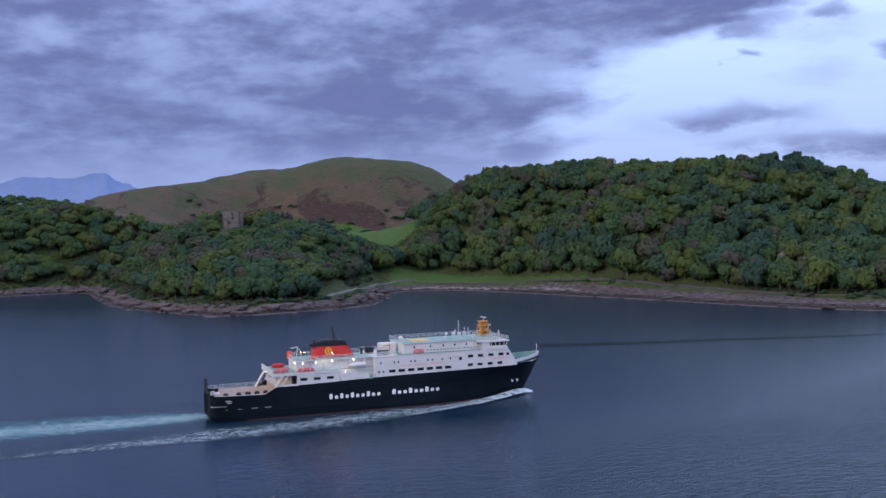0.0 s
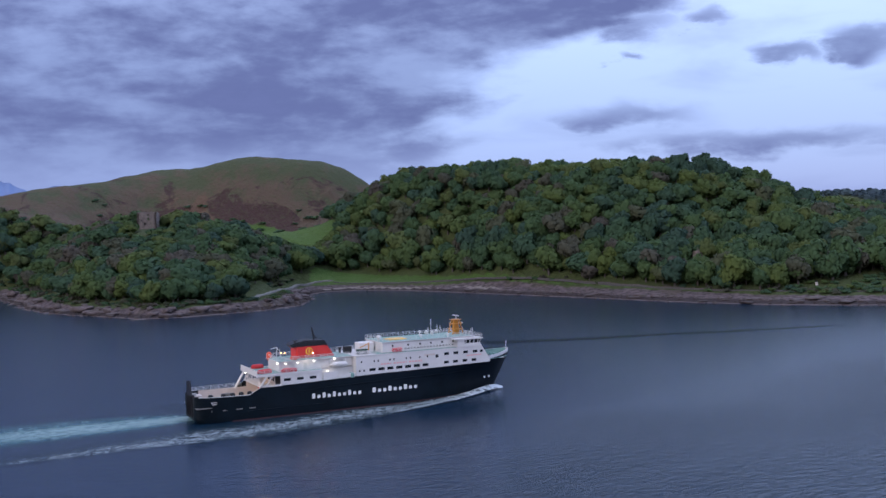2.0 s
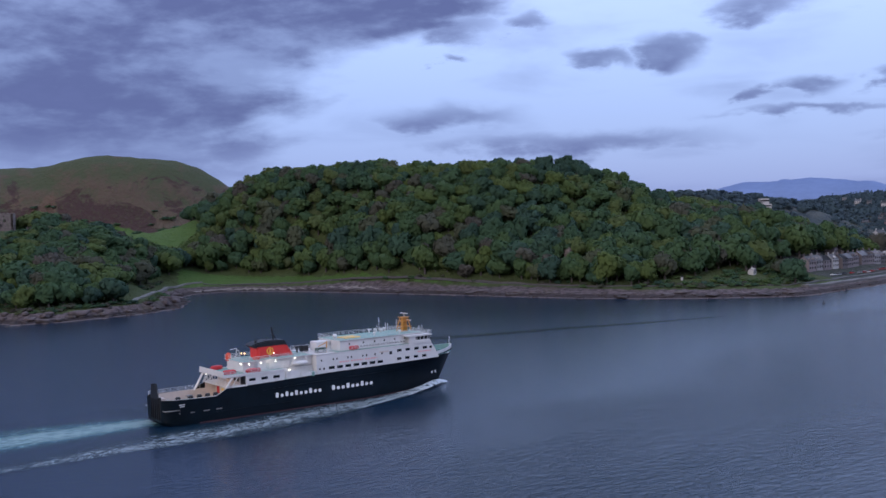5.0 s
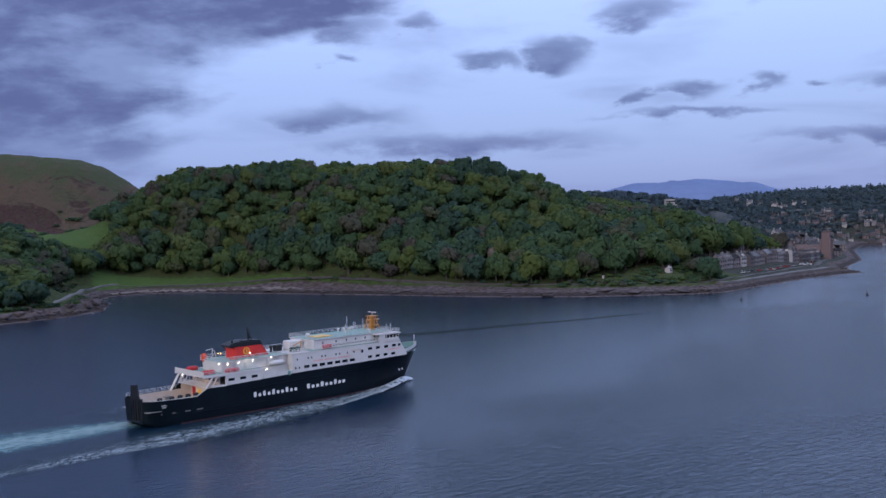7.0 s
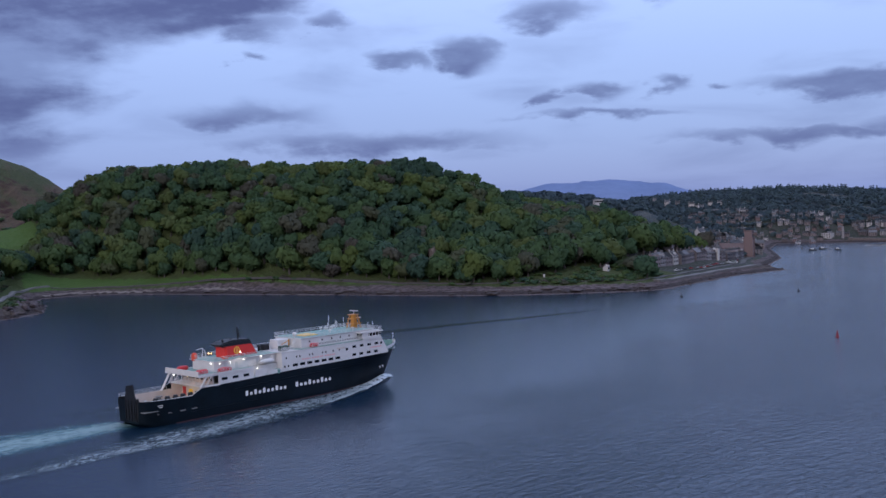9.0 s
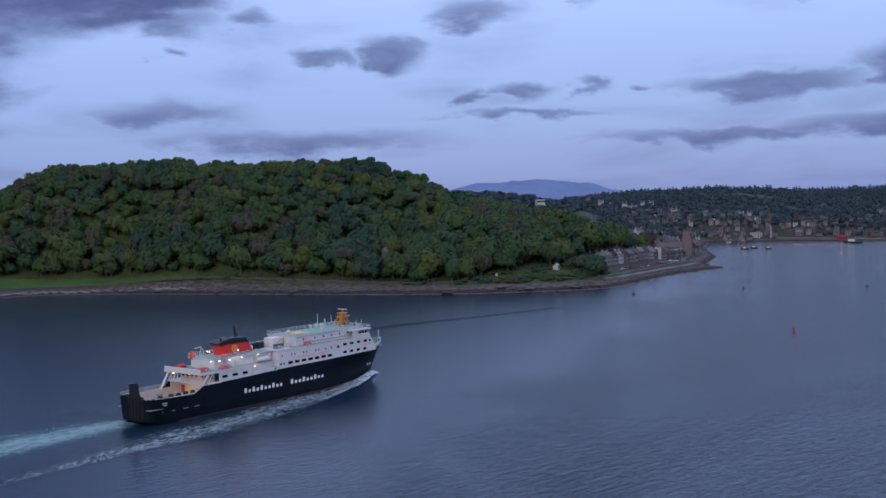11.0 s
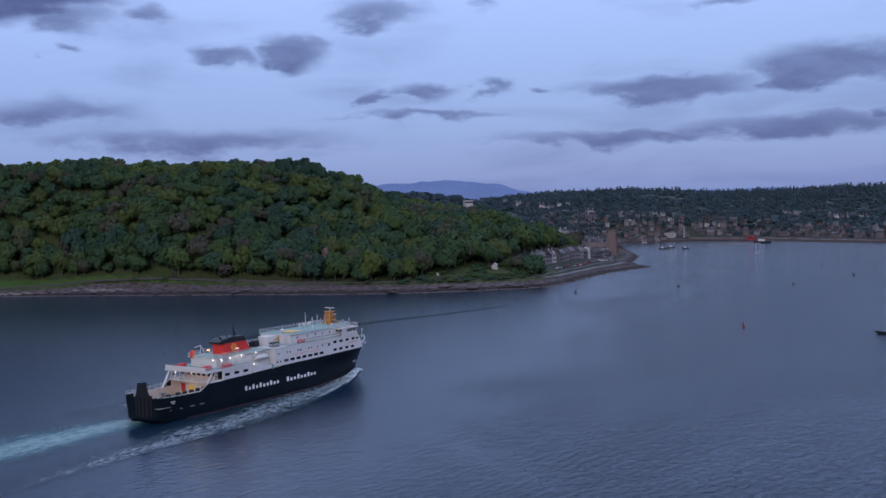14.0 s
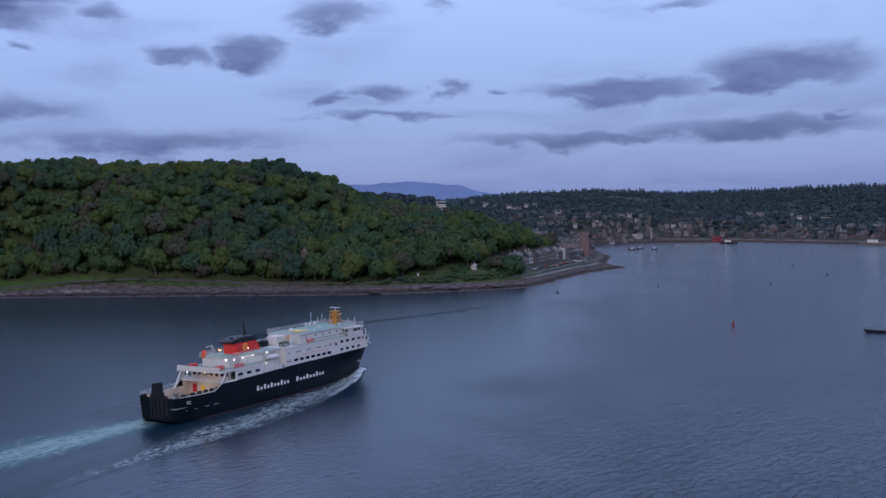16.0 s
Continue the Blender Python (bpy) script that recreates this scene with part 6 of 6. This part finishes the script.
def house(at, turn, w, d, storeys, wall, label, category="house", group="", gable=True, bays=3, roof=SLATE, rise=0.42, dormers=0, chimneys=2):
    """A house facing -y of its own frame: walls with sunk windows and a door, a roof with eaves, chimneys."""
    h = storeys * 3.0 + 0.4
    home = thing(category.replace(" ", "_"), at, label, category, group, turn)
    bm = bmesh.new()
    box(bm, -w / 2, w / 2, -d / 2, d / 2, -2.5, h)
    if gable:
        top = h + d * rise
        a = [bm.verts.new(p) for p in ((-w / 2, -d / 2, h), (-w / 2, d / 2, h), (-w / 2, 0, top - 0.1), (w / 2, -d / 2, h), (w / 2, d / 2, h), (w / 2, 0, top - 0.1))]
        bm.faces.new((a[0], a[2], a[1]))
        bm.faces.new((a[3], a[4], a[5]))
    body = part("outer_wall", bm, wall, home)
    if gable:
        bm = bmesh.new()
        e, top = 0.35, h + d * rise
        for side in (-1, 1):
            v = [bm.verts.new(p) for p in ((-w / 2 - 0.2, side * (d / 2 + e), h - e * rise * 2), (w / 2 + 0.2, side * (d / 2 + e), h - e * rise * 2), (w / 2 + 0.2, 0, top), (-w / 2 - 0.2, 0, top))]
            bm.faces.new(v if side < 0 else v[::-1])
        bmesh.ops.solidify(bm, geom=bm.faces[:], thickness=-0.22)
        slope = part("roof", bm, roof, home)
    else:
        slope = part("roof", boxed(-w / 2 - 0.15, w / 2 + 0.15, -d / 2 - 0.15, d / 2 + 0.15, h, h + 0.5), roof, home)
        top = h + 0.5
    pane = None
    for f in range(storeys):
        for b in range(bays):
            x = (b + 0.5) / bays * w - w / 2
            z = f * 3.0 + 1.0
            if pane is None:
                bm = boxed(-0.5, 0.5, -0.06, 0.06, 0, 1.5)
                pane = part("window", bm, GLASS, home)
                pane.location = (x, -d / 2 - 0.03, z)
            else:
                o = new("window", pane.data)
                o.parent, o.location = home, (x, -d / 2 - 0.03, z)
    for k in range(chimneys):
        x = (k - (chimneys - 1) / 2) * (w - 1.2)
        part("chimney", boxed(x - 0.45, x + 0.45, -0.4, 0.4, top - 0.9, top + 1.3), wall, slope)
    for k in range(dormers):
        x = (k + 0.5) / dormers * w - w / 2
        bm = prism(bmesh.new(), [(-0.9, 0), (0.9, 0), (0.9, 1.4), (0, 2.2), (-0.9, 1.4)], -d / 2 + 0.2, -d / 2 + 2.6)
        bmesh.ops.translate(bm, vec=(x, 0, h - 0.1), verts=bm.verts[:])
        part("dormer", bm, wall, slope)
    return home


def along(line, step, off=0.0):
    """Points every `step` metres on a line, moved to its left, with the heading that faces its right-hand side."""
    out = []
    for (ax, ay), (bx, by) in zip(line, line[1:]):
        length = math.hypot(bx - ax, by - ay)
        for k in range(int(length // step)):
            f = (k + 0.5) * step / length
            out.append((ax + (bx - ax) * f - (by - ay) / length * off, ay + (by - ay) * f + (bx - ax) / length * off, math.degrees(math.atan2(by - ay, bx - ax))))
    return out


def place(proto, x, y, turn, size=1.0):
    return copy_thing(proto, pose(x, y, ground_z(x, y) - 0.4, 0, 0, turn) @ Matrix.Diagonal((size, size, size, 1)))


def build_town():
    r = random.Random(11)
    gz = ground_z
    # the white cottage and the light beacon on the shore
    cottage = house((411, 160, gz(411, 160)), 14, 5.6, 4.4, 1, WALL_WHITE, "small white cottage with slate roof by the shore road", "cottage", bays=2, chimneys=1, dormers=2)
    cottage.scale = (0.85, 0.85, 0.72)
    house((420, 168, gz(420, 168)), 104, 6, 4.5, 1, WALL_STONE, "low stone outbuilding behind the cottage", "outbuilding", bays=2, chimneys=1)
    beacon = thing("light_beacon", (366, 180, gz(366, 180) - 0.2), "small white shore light beacon", "beacon")
    part("tower", lathe(bmesh.new(), [(1.15, -0.5), (1.05, 0), (0.9, 2.4), (1.1, 2.5), (1.1, 2.7)], sides=12), WALL_WHITE, beacon)
    beacon.scale = (0.8, 0.8, 0.8)
    part("lantern", lathe(bmesh.new(), [(0.55, 2.7), (0.55, 3.5), (0.75, 3.55), (0.1, 4.1)], sides=10), GLASS, beacon)
    # rows along the esplanade
    protos = [house((468, 158, gz(468, 158) - 0.4), 4, 9, 8, 2, WALL_STONE, "stone seafront townhouse with slate roof and dormers", "townhouse", "seafront houses", dormers=2),
              house((478, 159, gz(478, 159) - 0.4), 4, 8.5, 8, 2, WALL_PALE, "rendered seafront guesthouse with bay windows", "guesthouse", "seafront houses", dormers=2),
              house((489, 160, gz(489, 160) - 0.4), 4, 10, 7.5, 2, WALL_STONE, "two-storey stone villa with slate roof", "villa", "seafront houses"),
              house((500, 161, gz(500, 161) - 0.4), 4, 8, 7.5, 2, WALL_WHITE, "white painted seafront hotel with slate roof", "hotel", "seafront houses", dormers=1)]
    line = [(506, 160), (540, 166), (600, 171), (655, 184)]
    for x, y, turn in along(line, 9.4, 0):
        place(r.choice([protos[0], protos[0], protos[1], protos[2]]), x, y, turn + r.uniform(-4, 4))
    for x, y, turn in along([(535, 184), (620, 192), (690, 214)], 13, 4):
        place(r.choice([protos[0], protos[2], protos[2], protos[1]]), x + r.uniform(-3, 3), y + r.uniform(-3, 5), turn + r.uniform(-12, 12))
    spire = thing("church", (579, 172, gz(579, 172) - 0.4), "white chapel with a sharp little spire", "church", turn=6)
    part("nave", prism(bmesh.new(), [(-4, -1), (4, -1), (4, 6), (0, 9.5), (-4, 6)], -6, 6), WALL_WHITE, spire)
    bm = bmesh.new()
    box(bm, -1.7, 1.7, -8, -5.6, -1, 9)
    part("tower", bm, WALL_WHITE, spire)
    part("spire", lathe(bmesh.new(), [(1.9, 9), (0.9, 12), (0.06, 16)], (0, -6.8, 0), 8), SLATE, spire)
    # the cathedral
    x, y = 684, 189
    church = thing("cathedral", (x, y, gz(x, y) - 0.4), "red-brown granite cathedral with a square tower", "church", turn=12)
    bm = boxed(-3.4, 3.4, -3.4, 3.4, -2, 23.6, bevel=0.3)
    tower = part("tower", bm, WALL_BRICK, church)
    part("parapet", boxed(-3.6, 3.6, -3.6, 3.6, 23.4, 24.5), WALL_BRICK, tower)
    for sx in (-1, 1):
        for sy in (-1, 1):
            part("buttress", boxed(sx * 3.6 - 0.6, sx * 3.6 + 0.6, sy * 3.6 - 0.6, sy * 3.6 + 0.6, -2, 18), WALL_BRICK, tower)
        part("belfry_opening", boxed(sx * 1.7 - 0.6, sx * 1.7 + 0.6, -3.48, -3.3, 16, 21), GLASS, tower)
    part("nave", prism(bmesh.new(), [(-6, -2), (6, -2), (6, 8), (0, 13), (-6, 8)], 4.0, 30), WALL_BRICK, church)
    # the big white building on the hill
    x, y = 673, 345
    hotel = house((x, y, gz(x, y) + 6), -34, 8.5, 6, 1, WALL_WHITE, "large white flat-roofed building high on the hill", "large building", gable=False, bays=8, chimneys=0, roof=WALL_WHITE)
    part("lower_wing", boxed(-3.5, 5.5, -6, -3, -7, -1.5), WALL_WHITE, hotel)
    part("lower_windows", boxed(-3, 5, -6.1, -6.0, -3.8, -2.6), GLASS, hotel)
    # houses on the slopes behind
    small = [house((740, 262, gz(740, 262) - 0.4), -30, 8, 7, 2, WALL_PALE, "pale rendered house on the hillside", "house", "town houses", bays=2),
             house((760, 280, gz(760, 280) - 0.4), -20, 9, 7, 2, WALL_WHITE, "white house with slate roof", "house", "town houses", bays=3),
             house((752, 240, gz(752, 240) - 0.4), -10, 13, 8, 2, WALL_STONE, "tall stone tenement with slate roof", "tenement", "town houses", bays=4),
             house((775, 250, gz(775, 250) - 0.4), -15, 9, 7, 2, WALL_BRICK, "red stone house with slate roof", "house", "town houses", bays=2)]
    spots = []

    def free(x, y, gap):
        for a, b in spots:
            if (a - x) ** 2 + (b - y) ** 2 < gap * gap:
                return False
        spots.append((x, y))
        return True
    for k in range(400):
        x, y = r.uniform(690, 960), r.uniform(195, 345)
        s = float(inland(np.array([x]), np.array([y]))[0])
        if s > 16 and y < 235 + (x - 690) * 0.5 and free(x, y, 14) and len(spots) < 62:
            place(r.choice(small), x, y, -40 + r.uniform(-35, 35), r.uniform(0.65, 0.95))
    # the upper town on the slope behind the bay
    for k in range(150):
        f = r.uniform(0, 1)
        x, y = 1050 + 125 * r.uniform(0, 1) + 30 * f, 500 - 200 * f
        if free(x, y, 8.5):
            place(small[r.choice((0, 0, 1, 2, 2, 3))], x, y, -62 + r.uniform(-25, 25), r.uniform(0.5, 0.72))
    # a scatter of villas along the wooded ridge
    for x, y in ((1286, 653), (1239, 601), (1234, 580), (1214, 545), (1206, 532), (1200, 520), (1232, 523), (1242, 513), (1165, 437), (1318, 35)):
        if free(x, y, 8):
            place(small[r.choice((0, 1, 1))], x, y, -60 + r.uniform(-15, 15), r.uniform(0.6, 0.95))
    # the far harbour front and the streets above it
    front = [(1084, 352), (1112, 300), (1118, 272), (1134, 165), (1066, 40), (1026, -40), (995, -150), (1010, -300)]
    for off, step, pick in ((13, 9.5, (0, 2, 2, 2, 3, 3)), (29, 9.5, (0, 2, 2, 3, 3)), (46, 11, (0, 2, 2, 3)), (66, 15, (0, 2, 2, 3))):
        for x, y, turn in along(front, step, off):
            x, y = x + r.uniform(-4, 4), y + r.uniform(-4, 4)
            if inland(np.array([x]), np.array([y]))[0] > 8 and free(x, y, 8):
                place(small[r.choice(pick)], x, y, turn + r.uniform(-15, 15), r.uniform(0.55, 0.8))
    # terraces across the far hillside
    for line, step in (([(1157, 281), (1168, 236)], 9), ([(1310, 196), (1337, 168)], 8), ([(1338, 164), (1337, 130)], 8), ([(1281, 126), (1317, 66)], 9), ([(1446, 296), (1473, 266)], 10), ([(1135, 26), (1140, -60)], 12), ([(1170, 10), (1180, -120)], 13)):
        for x, y, turn in along(line, step, 0):
            place(small[r.choice((0, 0, 1))], x, y + r.uniform(-1, 1), turn, r.uniform(0.62, 0.75))
    house((1118, 296, 2.2), -92, 13, 10, 3, WALL_WHITE, "big plain white warehouse on the quay", "warehouse", gable=False, bays=4, chimneys=0, roof=WALL_PALE)
    house((1122, 186, 2.2), -88, 12, 6, 1, SHED_RED, "bright red quayside shed", "shed", bays=4, chimneys=0, roof=SHED_RED, rise=0.3)
    chimney = thing("brick_chimney", (1120, 277, 2), "tall pale distillery chimney by the harbour", "chimney")
    part("shaft", lathe(bmesh.new(), [(1.9, 0), (1.3, 17), (1.5, 17.3), (1.5, 18)], sides=12), WALL_PALE, chimney)
    # quay and pontoons
    ribbon("quay", [(1118, 268), (1128, 165), (1058, 42), (1018, -38), (988, -150), (1006, -300)], 5, 0.2, STONE, "dark stone harbour quay", "quay", 3.0)
    pontoon = thing("pontoon", (1022, 180, 0.0), "long floating grey pontoon in the harbour", "pontoon", turn=96)
    part("deck", boxed(-31, 31, -1.4, 1.4, -0.3, 0.6), DECK_GREY, pontoon)
    part("arm", boxed(-31, -29, -22, -1.4, -0.3, 0.6), DECK_GREY, pontoon)
    part("arm", boxed(-31, 18, -24, -22, -0.3, 0.6), DECK_GREY, pontoon)


build_town()


# ---------------------------------------------------------------- cars on the esplanade
CAR_PAINTS = [material("car_white", (0.72, 0.72, 0.72), 0.3, var=0.03), material("car_silver", (0.35, 0.36, 0.38), 0.3, 0.4, var=0.03), material("car_dark", (0.03, 0.035, 0.05), 0.3, var=0.1), material("car_red", (0.35, 0.03, 0.03), 0.3, var=0.05)]


def car(at, turn, paint, label):
    c = thing("car", at, label, "car", "cars parked on the esplanade", turn)
    bm = prism(bmesh.new(), [(-2.1, 0.35), (2.1, 0.35), (2.15, 0.75), (1.3, 0.9), (-2.0, 0.95), (-2.15, 0.7)], -0.85, 0.85)
    body = part("body", bm, paint, c)
    bm = prism(bmesh.new(), [(-1.7, 0.92), (1.2, 0.9), (0.5, 1.45), (-1.2, 1.48)], -0.76, 0.76)
    part("cabin_glass", bm, GLASS, c)
    part("roof", boxed(-1.2, 0.5, -0.74, 0.74, 1.44, 1.5), paint, c)
    for x in (-1.3, 1.3):
        for y in (-0.78, 0.78):
            bm = lathe(bmesh.new(), [(0.32, -0.1), (0.32, 0.1)], sides=10)
            bmesh.ops.transform(bm, matrix=pose(x, y, 0.32, 90, 0, 0), verts=bm.verts[:])
            part("wheel", bm, BLACK, c)
    return c


def build_cars():
    r = random.Random(3)
    kinds = [car((470, 139.6, ground_z(470, 139.6) + 0.2), 6, CAR_PAINTS[0], "white hatchback parked by the promenade"), car((478, 140.6, ground_z(478, 140.6) + 0.2), 6, CAR_PAINTS[1], "silver car parked by the promenade"),
             car((486, 141.6, ground_z(486, 141.6) + 0.2), 6, CAR_PAINTS[2], "dark car parked by the promenade"), car((496, 142.4, ground_z(496, 142.4) + 0.2), 6, CAR_PAINTS[3], "red car parked by the promenade")]
    for x, y, turn in along([(502, 141.5), (585, 151), (640, 178)], 6.2, 0):
        if r.random() < 0.8:
            copy_thing(r.choice(kinds), pose(x, y, ground_z(x, y) + 0.2, 0, 0, turn))


build_cars()


# ---------------------------------------------------------------- buoys and boats


def channel_buoy(x, y):
    s = 0.60
    b = thing("channel_buoy", (x, y, 0), "red lateral channel buoy with can topmark", "buoy")
    part("float", lathe(bmesh.new(), [(r * s, z * s) for r, z in ((0.5, -0.8), (1.15, -0.3), (1.25, 0.5), (0.75, 0.85))], sides=16), BUOY_RED, b)
    part("body", lathe(bmesh.new(), [(r * s, z * s) for r, z in ((0.75, 0.85), (0.6, 2.4), (0.35, 2.6), (0.3, 3.4))], sides=12), BUOY_RED, b)
    part("topmark", lathe(bmesh.new(), [(r * s, z * s) for r, z in ((0.38, 3.4), (0.38, 4.3))], sides=10), BUOY_RED, b)


def mooring_buoy(x, y, k=1.0):
    b = thing("mooring_buoy", (x, y, 0), "small dark mooring buoy afloat", "buoy", "mooring buoys")
    part("float", lathe(bmesh.new(), [(0.4 * k, -0.4), (0.95 * k, 0), (0.9 * k, 0.5), (0.3 * k, 1.0 * k)], sides=12), BUOY_DARK, b)
    part("stalk", lathe(bmesh.new(), [(0.22 * k, 0.9 * k), (0.18 * k, 2.0 * k), (0.3 * k, 2.1 * k), (0.05, 2.5 * k)], sides=8), BUOY_DARK, b)


def boat(name, at, turn, length, beam, free, hull, label, category, mast=0.0, cabin=True):
    b = thing(name, at, label, category, "", turn)
    bm = bmesh.new()
    rows = []
    for f in np.linspace(0, 1, 9):
        w = beam / 2 * (1 - max(0.0, (f - 0.45) / 0.55) ** 2.2) * (0.82 + 0.18 * min(1, f * 4))
        x, top = (f - 0.5) * length, free * (1 + 0.35 * f * f)
        rows.append([bm.verts.new((x, -w, top)), bm.verts.new((x - 0.08 * length * f, -w * 0.6, -0.3)), bm.verts.new((x - 0.08 * length * f, w * 0.6, -0.3)), bm.verts.new((x, w, top))])
    for a, c in zip(rows, rows[1:]):
        for k in range(3):
            bm.faces.new((a[k], a[k + 1], c[k + 1], c[k]))
        bm.faces.new((a[3], a[0], c[0], c[3]))
    bm.faces.new(rows[0])
    bmesh.ops.recalc_face_normals(bm, faces=bm.faces[:])
    part("hull", bm, hull, b)
    if cabin:
        part("cabin", boxed(-length * 0.12, length * 0.2, -beam * 0.28, beam * 0.28, free * 0.9, free + beam * 0.42, bevel=0.1), WHITE, b)
    if mast:
        part("mast", rod(bmesh.new(), (length * 0.08, 0, free), (length * 0.08, 0, free + mast), 0.12, 6), STEEL, b)
        part("boom", rod(bmesh.new(), (length * 0.08, 0, free + 1.4), (-length * 0.32, 0, free + 1.3), 0.1, 6), STEEL, b)
    return b


channel_buoy(208, -83)
for x, y, k in ((401, 18, 1.0), (436, -45, 1.0), (517, -65, 1.0), (632, -17, 0.9), (344, 63, 1.0)):
    mooring_buoy(x, y, k)
boat("work_boat", (896, 221, 0), 100, 9.5, 3.2, 1.3, BUOY_DARK, "dark moored work boat with small cabin", "boat")
boat("work_boat", (925, 222, 0), 95, 9, 3.0, 1.2, BUOY_DARK, "dark moored work boat with small cabin", "boat")
boat("work_boat", (907, 198, 0), 85, 8, 3.0, 1.2, BUOY_DARK, "dark moored work boat with small cabin", "boat")
boat("yacht", (806, 87, 0), 20, 7, 2.4, 0.9, WALL_PALE, "white moored yacht with bare mast", "yacht", 12, False)
boat("coaster", (1046, 150, 0), 95, 22, 6, 2.4, BUOY_DARK, "dark moored coaster with white wheelhouse at the quay", "ship")
boat("passenger_boat", (990, -28, 0), 95, 34, 8, 3.0, WALL_PALE, "white passenger vessel moored at the quay", "ship")
boat("barge", (203.5, -147, 0), 96, 21, 5.5, 1.0, BUOY_DARK, "long low dark moored barge", "barge", 0, False)
